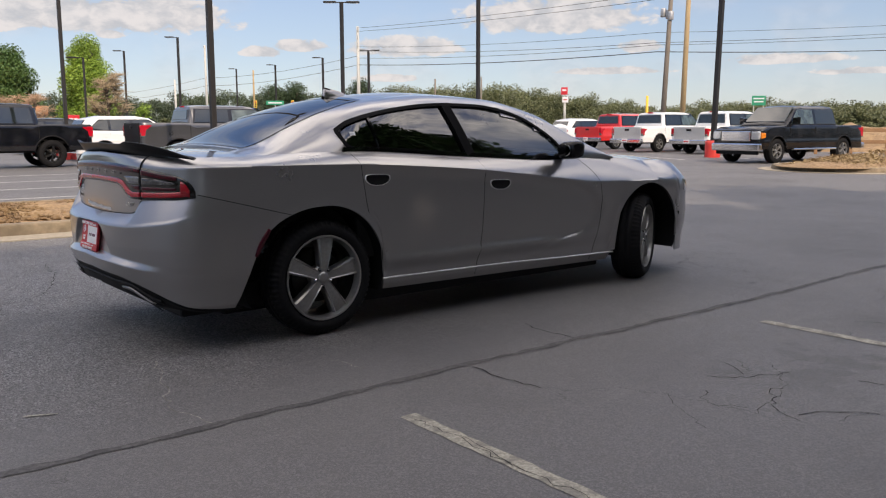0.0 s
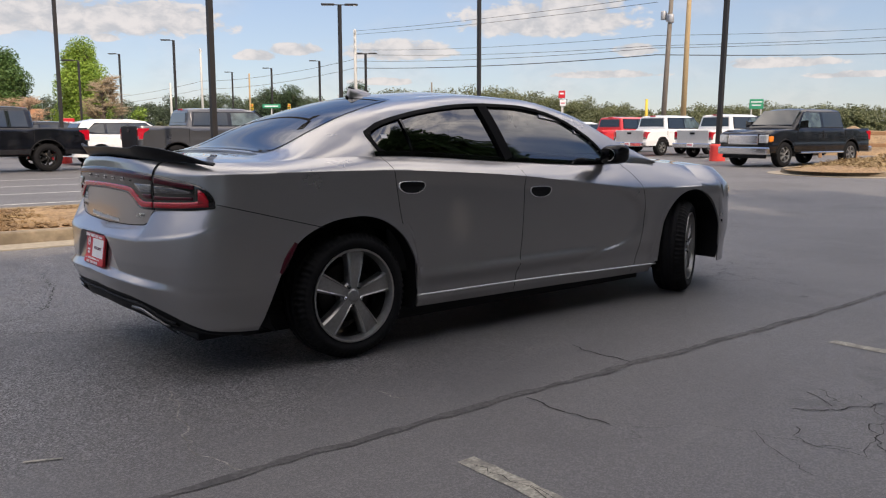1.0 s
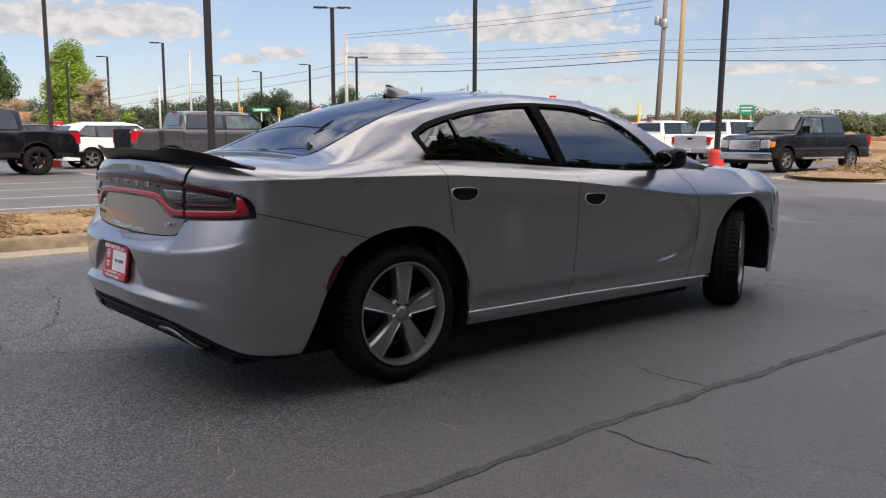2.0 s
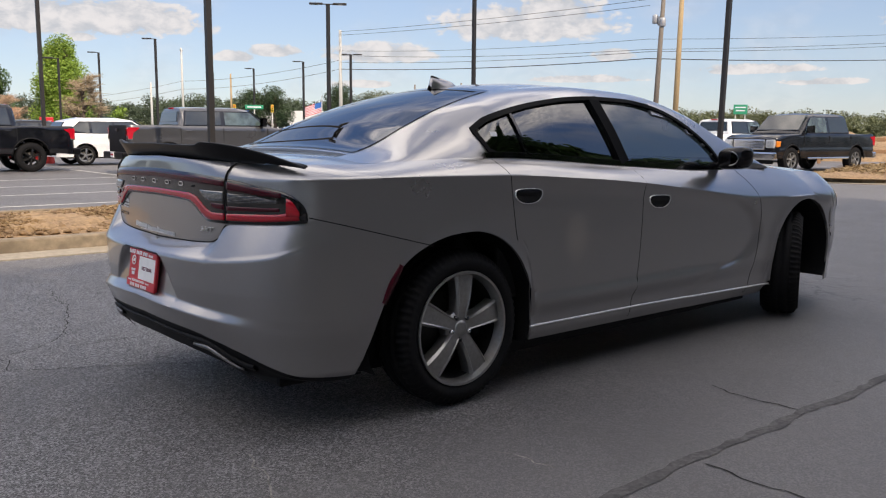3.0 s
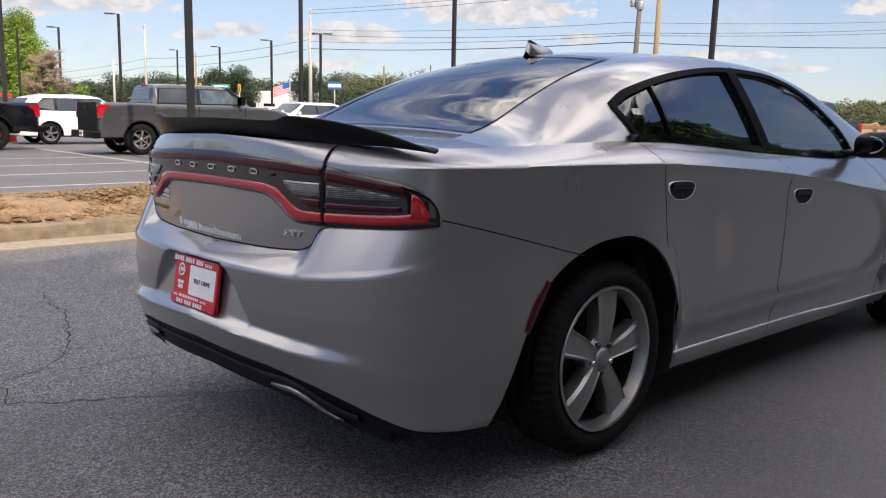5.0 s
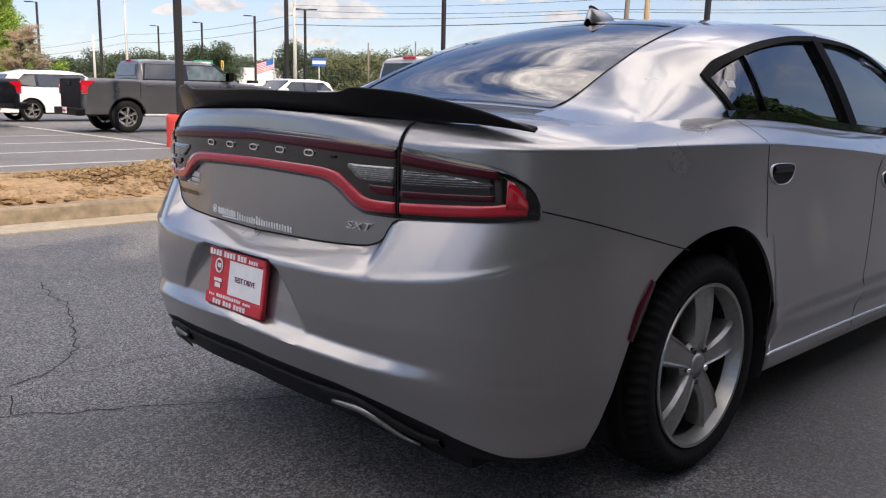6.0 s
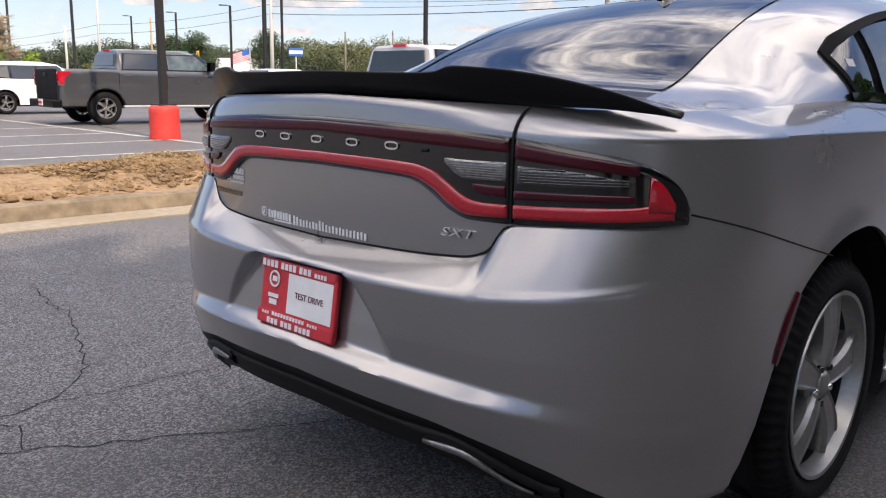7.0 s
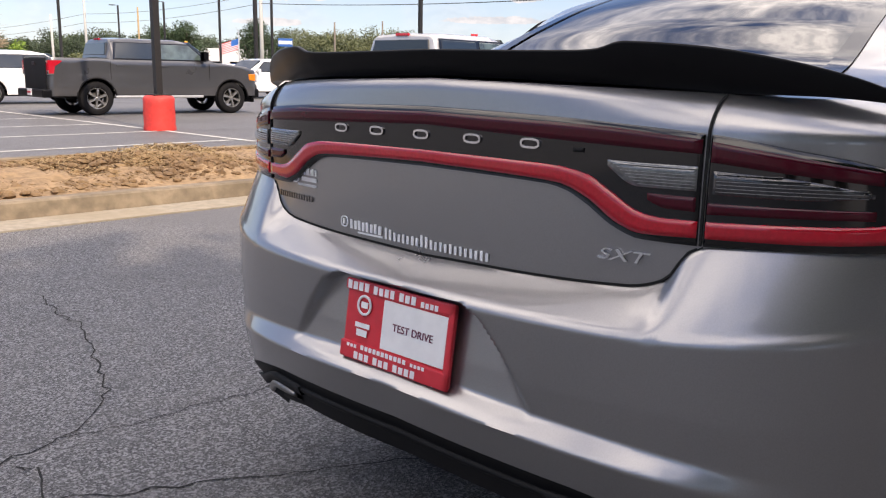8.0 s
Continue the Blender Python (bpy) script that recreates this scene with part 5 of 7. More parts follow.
def crack(path, width, seed, mat=CRACK, label="thin dark crack in the asphalt", lift=0.0025):
    rnd = random.Random(seed)
    pts = []
    for (x0, y0), (x1, y1) in zip(path, path[1:]):
        n = max(3, int(math.hypot(x1 - x0, y1 - y0) / 0.05))
        for k in range(n):
            t = k / n
            pts.append((x0 + (x1 - x0) * t + rnd.uniform(-0.018, 0.018), y0 + (y1 - y0) * t + rnd.uniform(-0.018, 0.018)))
    pts.append(path[-1])
    on_ground("asphalt_crack", pts, width, mat, lift, 0.6, label, "crack")


crack([(-0.59, 3.12), (-0.67, 2.68), (-0.66, 2.45), (-0.85, 1.91), (-0.94, 1.62), (-1.06, 1.45), (-1.22, 1.33), (-1.7, 1.2)], 0.006, 1)
crack([(-1.9, 1.2), (-1.44, 0.99), (-1.14, 0.80), (-0.82, 0.61), (-0.55, 0.46), (-0.1, 0.3)], 0.006, 2)
crack([(-1.22, 1.33), (-1.02, 1.28), (-0.77, 1.27), (-0.45, 1.24)], 0.004, 3)
crack([(-1.39, 1.24), (-1.37, 1.17), (-1.42, 0.98)], 0.005, 4)
crack([(-1.02, -0.85), (-1.05, -0.96), (-1.16, -1.37), (-1.25, -1.66), (-1.18, -1.95)], 0.007, 5, CRACK_PALE, "crack filled with pale grit in the asphalt")
crack([(1.14, -1.50), (1.11, -1.71), (1.12, -1.95)], 0.008, 6)
crack([(0.25, -2.0), (0.24, -2.17), (0.26, -2.5)], 0.008, 7)
crack([(-0.28, -1.42), (-0.23, -1.55), (-0.22, -1.68)], 0.006, 17, CRACK_PALE, "crack filled with pale grit in the asphalt")
# a crazed corner of the sealed bays
rnd_craze = random.Random(404)
for k in range(20):
    x, y, a = rnd_craze.uniform(0.7, 3.2), rnd_craze.uniform(-4.3, -2.7), rnd_craze.uniform(0, 6.28)
    pts = [(x, y)]
    for _ in range(rnd_craze.randint(2, 4)):
        a += rnd_craze.uniform(-0.9, 0.9)
        d = rnd_craze.uniform(0.06, 0.16)
        pts.append((pts[-1][0] + d * math.cos(a), pts[-1][1] + d * math.sin(a)))
    crack(pts, rnd_craze.uniform(0.003, 0.007), 500 + k)
crack([(0.57, -2.75), (0.65, -2.93), (0.41, -3.32)], 0.0025, 8)
crack([(0.65, -2.93), (0.74, -3.36), (1.19, -3.25), (1.5, -3.0)], 0.0025, 9)
# the crazed paint of the nearest bay line
for k, (dx, a, b) in enumerate(((-0.016, -2.46, -3.1), (0.014, -2.75, -3.9), (-0.012, -3.9, -5.1))):
    crack([(-0.47 + dx, a), (-0.485 - dx, (a + b) / 2), (-0.49 + dx, b)], 0.0035, 610 + k, label="dark crack through the worn line paint", lift=0.0050)

# bays of the main lot
for x0, y0, x1, y1 in ((-14, 11.2, 5.8, 11.25), (-14, 13.7, 5.8, 13.85), (-14, 16.3, 5.85, 16.4), (-14, 19.0, 5.9, 19.1), (5.95, 10.8, 6.15, 24.5),
                       (9.5, 9.5, 9.0, 14.5), (12.5, 14, 12.2, 19), (15.5, 14, 15.2, 19), (18.5, 14.5, 18.2, 19.5), (24, 13.3, 26.5, 18), (26.5, 12.2, 29, 16)):
    on_ground("bay_line", [(x0, y0), (x1, y1)], 0.11, PAINT_LINE, 0.006, 0.0, "white painted parking bay line")


# ---- planted islands with kerbs ----
def island(name, cx0, cx1, y0, y1, label, seed, mound=0.10):
    """A soil bed within a concrete kerb, rounded at both ends."""
    rnd = random.Random(seed)
    r = (y1 - y0) / 2
    loop = []
    for k in range(15):
        a = math.pi / 2 + math.pi * k / 14
        loop.append((cx0 + r + r * 0.8 * math.cos(a), (y0 + y1) / 2 + r * math.sin(a)))
    n = max(4, int((cx1 - cx0) / 0.8))
    loop += [(cx0 + r + (cx1 - cx0 - 2 * r) * k / n, y0) for k in range(1, n)]
    for k in range(15):
        a = -math.pi / 2 + math.pi * k / 14
        loop.append((cx1 - r + r * 0.8 * math.cos(a), (y0 + y1) / 2 + r * math.sin(a)))
    loop += [(cx1 - r - (cx1 - cx0 - 2 * r) * k / n, y1) for k in range(1, n)]
    prof = ((0.052, -0.02), (0.048, 0.03), (0.03, 0.10), (0.02, 0.135), (-0.005, 0.15), (-0.13, 0.152), (-0.15, 0.14), (-0.15, 0.0))
    verts, faces, m = [], [], len(prof)
    for i, (x, y) in enumerate(loop):
        a, b = loop[i - 1], loop[(i + 1) % len(loop)]
        d = Vector((b[0] - a[0], b[1] - a[1])).normalized()
        for o, h in prof:
            px, py = x + d.y * o, y - d.x * o
            verts.append((px, py, ground_z(px, py) + h))
    for i in range(len(loop)):
        for k in range(m - 1):
            a, b = i * m + k, (i + 1) % len(loop) * m + k
            faces.append((a, b, b + 1, a + 1))
    kerb = tagged(mesh_part("kerb", verts, faces, CONCRETE, None, smooth=False), "weathered concrete kerb and gutter edging " + label, "kerb", kind="structure")
    edge_prof = ((0.42, -0.03), (0.42, 0.012), (0.05, 0.022), (0.045, -0.02))
    verts, faces, m = [], [], len(edge_prof)
    for i, (x, y) in enumerate(loop):
        a, b = loop[i - 1], loop[(i + 1) % len(loop)]
        d = Vector((b[0] - a[0], b[1] - a[1])).normalized()
        verts += [(x + d.y * o, y - d.x * o, ground_z(x + d.y * o, y - d.x * o) + h) for o, h in edge_prof]
    for i in range(len(loop)):
        for k in range(m - 1):
            a, b = i * m + k, (i + 1) % len(loop) * m + k
            faces.append((a, b, b + 1, a + 1))
    tagged(mesh_part("gutter", verts, faces, GUTTER, None, smooth=False), "pale concrete gutter strip along the kerb", "gutter", kind="structure")
    # soil, uneven, clipped to the kerb
    nx, ny = int((cx1 - cx0) / 0.075), 50
    def f_soil(i, j):
        x = cx0 + (cx1 - cx0) * j / nx
        q = min(x - cx0, cx1 - x)
        e = r * math.sqrt(max(1 - ((r - q) / r) ** 2, 0.0)) if q < r else r
        e = max(e - 0.14, 0.0)
        s = i / (ny - 1) * 2 - 1
        y = (y0 + y1) / 2 + e * s
        edge = min(1.0, (1 - s) * 1.1, (1 + s) * 3) * min(1.0, q * 2)
        z = 0.128 + edge * (mound + 0.05 * noise.noise(Vector((x * 1.2, y * 1.2, seed))) + 0.05 * noise.noise(Vector((x * 4, y * 4, seed))) + 0.035 * noise.noise(Vector((x * 10, y * 10, seed))))
        return (x, y, ground_z(x, y) + z)
    v, f = grid(ny, nx + 1, f_soil)
    tagged(mesh_part("planting_bed", v, f, SOIL, None), "bare reddish soil bed inside the kerb", "soil", kind="structure")
    return f_soil, nx, ny


def straw(name, spots, count, seed, size, label, mat=None):
    """Dry grass and mulch: many thin blades in heaps."""
    rnd = random.Random(seed)
    verts, faces = [], []
    for _ in range(count):
        x0, x1, y0, y1, h = rnd.choice(spots)
        u, w = rnd.random(), rnd.random()
        x, y = x0 + (x1 - x0) * u, y0 + (y1 - y0) * w
        top = 0.14 + h * max(0.0, 1 - (2 * u - 1) ** 2) * max(0.0, 1 - (2 * w - 1) ** 2)
        z = ground_z(x, y) + top + rnd.uniform(-0.03, 0.03)
        a, t, l = rnd.uniform(0, 6.28), rnd.uniform(-0.25, 0.75), size * rnd.uniform(0.5, 1.5)
        d = Vector((math.cos(a) * math.cos(t), math.sin(a) * math.cos(t), math.sin(t))) * l
        s = Vector((-math.sin(a), math.cos(a), 0)) * size * 0.09
        p = Vector((x, y, z))
        k = len(verts)
        verts += [p - s, p + s, p + d * 0.6 + s * 0.7, p + d - Vector((0, 0, l * 0.2))]
        faces += [(k, k + 1, k + 2), (k, k + 2, k + 3)]
    return tagged(mesh_part(name, verts, faces, mat or STRAW, None, smooth=False), label, "dry grass", kind="stuff")


island("island", -3.6, 6.0, 5.37, 8.85, "round a soil bed in the car park", 3)
straw("dry_grass", [(-2.4, 1.2, 5.8, 8.2, 0.10), (0.2, 3.4, 5.75, 7.9, 0.16), (1.7, 3.2, 6.6, 8.2, 0.18), (3.4, 5.4, 5.9, 8.3, 0.10), (-2, 0.8, 5.7, 7.4, 0.12)], 26000, 5, 0.045, "heaps of dry yellow-brown grass and pine straw on the bed")
MULCH = material("brown_mulch", (0.17, 0.105, 0.055), 0.95, spread=0.35, scale=14, second=(0.30, 0.20, 0.10), amount=0.6, big=2)
straw("mulch", [(-2.4, 1.2, 5.65, 8.0, 0.10), (0.2, 3.4, 5.65, 7.9, 0.15), (-2, 0.8, 5.6, 7.5, 0.13), (3.4, 5.5, 5.7, 8.2, 0.11)], 42000, 15, 0.042, "brown clumpy mulch on the bed", MULCH)
straw("root_heap", [(2.35, 3.05, 7.0, 7.7, 0.17), (2.4, 3.9, 7.2, 8.0, 0.08)], 2600, 25, 0.06, "heap of dark torn roots on the bed", MULCH)
def clods(name, spots, count, seed, label):
    """Uneven lumps of earth and roots, half sunk in the bed."""
    rnd = random.Random(seed)
    verts, faces = [], []
    for _ in range(count):
        x0, x1, y0, y1, h = rnd.choice(spots)
        u, w = rnd.random(), rnd.random()
        x, y = x0 + (x1 - x0) * u, y0 + (y1 - y0) * w
        z = ground_z(x, y) + 0.15 + h * (1 - (2 * u - 1) ** 2) * (1 - (2 * w - 1) ** 2) + rnd.uniform(-0.02, 0.02)
        r = 0.040 * rnd.random() ** 2 + 0.010
        k = len(verts)
        g = 1.618
        for d in ((-1, g, 0), (1, g, 0), (-1, -g, 0), (1, -g, 0), (0, -1, g), (0, 1, g), (0, -1, -g), (0, 1, -g), (g, 0, -1), (g, 0, 1), (-g, 0, -1), (-g, 0, 1)):
            q = r * 0.53 * rnd.uniform(0.7, 1.3)
            verts.append((x + q * d[0] * 1.2, y + q * d[1] * 1.2, z + q * d[2] * 0.7))
        faces += [tuple(k + i for i in q) for q in ((0, 11, 5), (0, 5, 1), (0, 1, 7), (0, 7, 10), (0, 10, 11), (1, 5, 9), (5, 11, 4), (11, 10, 2), (10, 7, 6), (7, 1, 8),
                                                    (3, 9, 4), (3, 4, 2), (3, 2, 6), (3, 6, 8), (3, 8, 9), (4, 9, 5), (2, 4, 11), (6, 2, 10), (8, 6, 7), (9, 8, 1))]
    return tagged(mesh_part(name, verts, faces, MULCH, None, smooth=False), label, "soil", kind="stuff")


clods("clods", [(-2.4, 1.2, 5.65, 8.0, 0.08), (0.2, 3.4, 5.65, 7.9, 0.14), (-2, 0.8, 5.6, 7.5, 0.12), (3.4, 5.5, 5.7, 8.2, 0.10), (1.2, 3.0, 5.8, 7.6, 0.14)], 7000, 35, "brown lumps of earth and torn roots on the bed")
island("island", 19.6, 40, 4.6, 8.2, "round a soil bed beside the dark pickup", 8)
straw("dry_grass", [(20.5, 24, 5.0, 7.6, 0.25), (23, 30, 5.0, 7.8, 0.40), (30, 39, 5, 7.8, 0.3)], 9000, 9, 0.14, "rubble and dry yellow-brown straw on the bed")

# ---- assumed building behind the camera's start, out of view; its wall sets light on the flank ----
FACADE = material("facade_panel", (0.16, 0.152, 0.142), 0.7, spread=0.06, scale=4, space="Generated")
part("building_wall", box_bm((50.0, 0.4, 4.2), (19.0, -8.9, 2.0), 0.02), FACADE)
wall = bpy.data.objects["building_wall"]
tagged(wall, "plain facade of an assumed low building, out of view beside the car park", "wall", kind="structure")

# ---- other vehicles ----
def shell_side(parent, name, xr, xf, top, low, arches, width, mat, tumble=0.06, rc=0.22, zmid=0.7):
    """A closed vehicle body: flanks and ends as one skin with rounded corners in plan, wheel arches cut up, and a lid on top."""
    cols = []
    n = 3.2
    for k in range(9):
        a = math.pi / 2 * (1 - k / 9)
        cols.append(("r", a))
    arch_x = []
    for ax, r in arches:
        arch_x += [ax + r * math.cos(math.pi * k / 14) for k in range(15)] + [ax - r - 0.004, ax + r + 0.004]
    xs = sorted(set([round(x, 4) for x in arch_x] + [round(xr + rc + (xf - xr - 2 * rc) * k / 44, 4) for k in range(45)]))
    cols += [("s", x) for x in xs if xr + rc <= x <= xf - rc]
    for k in range(10):
        cols.append(("f", math.pi / 2 * k / 9))
    rows = 14
    def place(c, v):
        kind, q = c
        if kind == "s":
            x, sc = q, 1.0
        else:
            s = math.sin(q) ** (2 / n)
            x = xr + rc - rc * s if kind == "r" else xf - rc + rc * s
            sc = None
        lo, hi = low, top(x)
        if kind == "s":
            for ax, r in arches:
                if abs(x - ax) <= r:
                    lo = max(lo, r * 0.88 + math.sqrt(max(r * r - (x - ax) ** 2, 0)))
        z = lo + (hi - lo) * v
        w = width / 2 - tumble * max((z - zmid), 0) ** 1.3 - 0.05 * max(0.5 - z, 0) + 0.012 * math.exp(-((z - zmid) / 0.05) ** 2)
        if v > 0.93:
            w -= 0.03 * ((v - 0.93) / 0.07) ** 2
        y = w
        if kind != "s":
            y = w * (1 - rc * 1.2 / (width / 2) * (1 - math.cos(q) ** (2 / n)))
            if abs(q - math.pi / 2) < 1e-6:
                y = w * (1 - rc * 1.2 / (width / 2))
        return (x, y, z)
    verts, faces = [], []
    for s in (1, -1):
        v, f = grid(rows, len(cols), lambda i, j: (lambda p: (p[0], s * p[1], p[2]))(place(cols[j], i / (rows - 1))), flip=s > 0)
        k = len(verts)
        verts += v
        faces += [tuple(i + k for i in q) for q in f]
    m = len(cols)
    # ends and lid
    for j in (0, m - 1):
        for i in range(rows - 1):
            a, b = i * m + j, rows * m + i * m + j
            q = (a, b, b + m, a + m)
            faces.append(q if j == 0 else q[::-1])
    base = (rows - 1) * m
    for j in range(m - 1):
        faces.append((base + j, rows * m + base + j, rows * m + base + j + 1, base + j + 1))
    ob = mesh_part(name, verts, faces, mat, parent)
    return thick(ob, 0.02)


def cabin(parent, stations, mat, name="cab"):
    """A cab: stations (x, half width at the belt, belt z, half width at the roof, roof z). Returns the faces as roof and pillars, with panes inset."""
    verts = []
    for x, yb, zb, yt, zt in stations:
        sec = [(yb, zb), (yb - (yb - yt) * 0.85, zb + (zt - zb) * 0.86), (yt * 0.86, zt - 0.008), (0, zt + 0.02)]
        full = sec + [(-y, z) for y, z in reversed(sec[:-1])]
        verts += [(x, y, z) for y, z in full]
    m = 7
    faces = []
    for i in range(len(stations) - 1):
        for k in range(m - 1):
            a = i * m + k
            faces.append((a, a + m, a + m + 1, a + 1))
    faces.append(tuple(range(m)))
    faces.append(tuple(range((len(stations) - 1) * m, len(stations) * m))[::-1])
    faces = [q[::-1] for q in faces]
    ob = mesh_part(name, verts, faces, mat, parent, smooth=False)
    modify(ob, "BEVEL", width=0.05, segments=3, limit_method="ANGLE", angle_limit=radians(25))
    return ob


def quad_pane(name, corners, mat, parent, out, d=0.012, rim=0.0):
    """A thin pane with rounded thickness, corners in order, pushed along out."""
    o = Vector(out).normalized() * d
    c = [Vector(p) for p in corners]
    n = len(c)
    mid = sum(c, Vector()) / n
    verts = [p - o for p in c] + [p + o for p in c] + [mid + (p - mid) * 0.97 + o * 1.3 for p in c]
    faces = [tuple(range(2 * n, 3 * n))]
    if (c[1] - c[0]).cross(c[2] - c[1]).dot(o) < 0:
        return quad_pane(name, list(reversed(corners)), mat, parent, out, d)
    for k in range(n):
        j = (k + 1) % n
        faces += [(k, j, n + j, n + k), (n + k, n + j, 2 * n + j, 2 * n + k)]
    return mesh_part(name, verts, faces, mat, parent, smooth=False)


def simple_wheel(parent, at, r, width, mat, spokes=6, outward=-1, caliper=None, rim_share=0.60):
    return wheel(parent, at, outward=outward, spin=random.Random(int(at[0] * 100) + outward).uniform(0, 60), r=r, rim=r * rim_share, width=width, mat=mat, spokes=spokes, fat=0.75, caliper=caliper)


def pickup(name, label, m, body, L=5.8, W=2.0, wb=3.7, rear=1.2, wheel_r=0.40, lift=0.0, cab=(0.35, 2.75), roof=1.90, belt=1.25, bed=1.20, hood=1.22, rim=ALLOY, tail=None,
           bumper=CHROME, grille=None, spokes=6, caliper=None, gate=None, handle=None, steps=None, group="pickups"):
    """A crew cab pickup; its rear axle over the origin, front along +x."""
    car = thing(name, label, "pickup truck", m, group)
    xr, xf = -rear, L - rear
    c0, c1 = cab
    low = 0.48 + lift
    belt, bed, hood, roof = belt + lift, bed + lift, hood + lift, roof + lift
    screen_foot = c1 + 0.42
    top = lambda x: bed if x < c0 - 0.02 else (belt if x < screen_foot else lerp(x, (screen_foot, xf - 0.35, xf), (belt - 0.01, hood - 0.05, hood - 0.16)))
    shell_side(car, "body", xr, xf, top, low, ((0, wheel_r + 0.07 + lift * 0.4), (wb, wheel_r + 0.07 + lift * 0.4)), W, body)
    hw = W / 2
    yb, yt = hw - 0.065, hw - 0.24
    cabin(car, ((c0 - 0.02, yb, belt - 0.03, yt, belt + 0.05), (c0 + 0.10, yb, belt - 0.03, yt, roof - 0.03), (c0 + 0.5, yb, belt - 0.03, yt, roof), (c1 - 0.55, yb, belt - 0.03, yt, roof),
                (c1 - 0.25, yb, belt - 0.03, yt, roof - 0.05), (screen_foot + 0.05, yb, belt - 0.03, yb - 0.08, belt + 0.02)), body)
    z0, z1 = belt + 0.03, roof - 0.14
    yy = lambda z: yb - (yb - yt) * 0.85 * (z - belt) / ((roof - belt) * 0.86) + 0.004
    mid = (c0 + c1) / 2 + 0.12
    for s in (-1, 1):
        a, b = s * yy(z0), s * yy(z1)
        quad_pane("window_trim", [(c0 + 0.11, s * (yy(z0 - 0.02) - 0.004), z0 - 0.02), (c1 + 0.30, s * (yy(z0 - 0.02) - 0.004), z0 - 0.02), (c1 - 0.20, s * (yy(z1 + 0.035) - 0.004), z1 + 0.035), (c0 + 0.19, s * (yy(z1 + 0.035) - 0.004), z1 + 0.035)], GLOSS_BLACK, car, (0, s, 0.25), 0.008)
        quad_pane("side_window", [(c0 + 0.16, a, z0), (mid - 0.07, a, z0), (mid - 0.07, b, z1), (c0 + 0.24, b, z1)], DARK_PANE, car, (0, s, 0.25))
        quad_pane("side_window", [(mid + 0.05, a, z0), (c1 + 0.22, a, z0), (c1 - 0.22, b, z1), (mid + 0.05, b, z1)], CLEAR_PANE, car, (0, s, 0.25))
        quad_pane("mirror", [(c1 + 0.12, s * (yb + 0.04), belt + 0.02), (c1 + 0.12, s * (yb + 0.25), belt + 0.03), (c1 + 0.12, s * (yb + 0.25), belt + 0.26), (c1 + 0.12, s * (yb + 0.04), belt + 0.24)],
                  GLOSS_BLACK if mirror_dark else body, car, (1, 0, 0), 0.06)
        for dx in (c0 + 0.25, mid + 0.12):
            part("door_handle", box_bm((0.17, 0.035, 0.035), (dx, s * (hw - 0.02), belt - 0.14), 0.01), handle or body, car)
        for cx in (c0 + 0.02, mid - 0.02, c1 + 0.30):
            part("panel_gap", box_bm((0.012, 0.01, 0.62), (cx, s * (hw - 0.012), belt - 0.36)), SHADOW_GAP, car)
        bm = bmesh.new()
        shape = [(xr - 0.012, bed - 0.07), (xr + 0.34, bed - 0.07), (xr + 0.30, bed - 0.13), (xr + 0.17, bed - 0.22), (xr + 0.13, bed - 0.40), (xr - 0.012, bed - 0.40)]
        face = bm.faces.new([bm.verts.new((x, s * (hw - 0.165), z)) for x, z in shape])
        up = bmesh.ops.extrude_face_region(bm, geom=[face])
        bmesh.ops.translate(bm, verts=[q for q in up["geom"] if isinstance(q, bmesh.types.BMVert)], vec=(0, s * 0.150, 0))
        bmesh.ops.recalc_face_normals(bm, faces=bm.faces[:])
        bmesh.ops.bevel(bm, geom=bm.edges[:], offset=0.016, segments=2, affect="EDGES")
        lamp = part("tail_lamp", bm, RED_LENS, car, "red tail lamp with a white lower lens")
        part("reverse_lamp", box_bm((0.150, 0.140, 0.12), (xr + 0.062, s * (hw - 0.087), bed - 0.36), 0.02), CLEAR_LENS, lamp)
        head = part("headlight", box_bm((0.34, 0.32, 0.28), (xf - 0.135, s * (hw - 0.215), hood - 0.33), 0.05), HEAD_LENS, car)
        part("indicator", box_bm((0.22, 0.14, 0.20), (xf - 0.16, s * (hw - 0.075), hood - 0.34), 0.03), AMBER_LENS, head)
        for ax in (0, wb):
            q = wheel_r + 0.07 + lift * 0.4
            v, f = tube([(ax + q * math.cos(math.pi * k / 20), s * (hw - 0.01), 0.88 * q + q * math.sin(math.pi * k / 20)) for k in range(21)], 0.022, 6)
            mesh_part("arch_trim", v, f, PLASTIC, car)
        if steps:
            part("side_moulding", box_bm((c1 - c0 + 0.1, 0.025, 0.05), ((c0 + c1) / 2 + 0.12, s * (hw - 0.012), low + 0.16), 0.01), METAL_GREY, car)
            part("side_step", box_bm((c1 - c0, 0.14, 0.07), ((c0 + c1) / 2 + 0.1, s * (hw - 0.05), low - 0.02), 0.03), steps, car)
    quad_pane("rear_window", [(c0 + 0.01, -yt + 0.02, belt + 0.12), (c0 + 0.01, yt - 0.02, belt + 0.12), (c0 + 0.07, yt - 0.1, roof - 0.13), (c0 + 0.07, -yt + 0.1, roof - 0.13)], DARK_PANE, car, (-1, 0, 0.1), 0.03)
    part("brake_lamp", box_bm((0.05, 0.32, 0.05), (c0 + 0.09, 0, roof - 0.03), 0.01), RED_LENS, car)
    sx = lambda t: (c1 - 0.21 + (screen_foot - c1 + 0.2) * t)
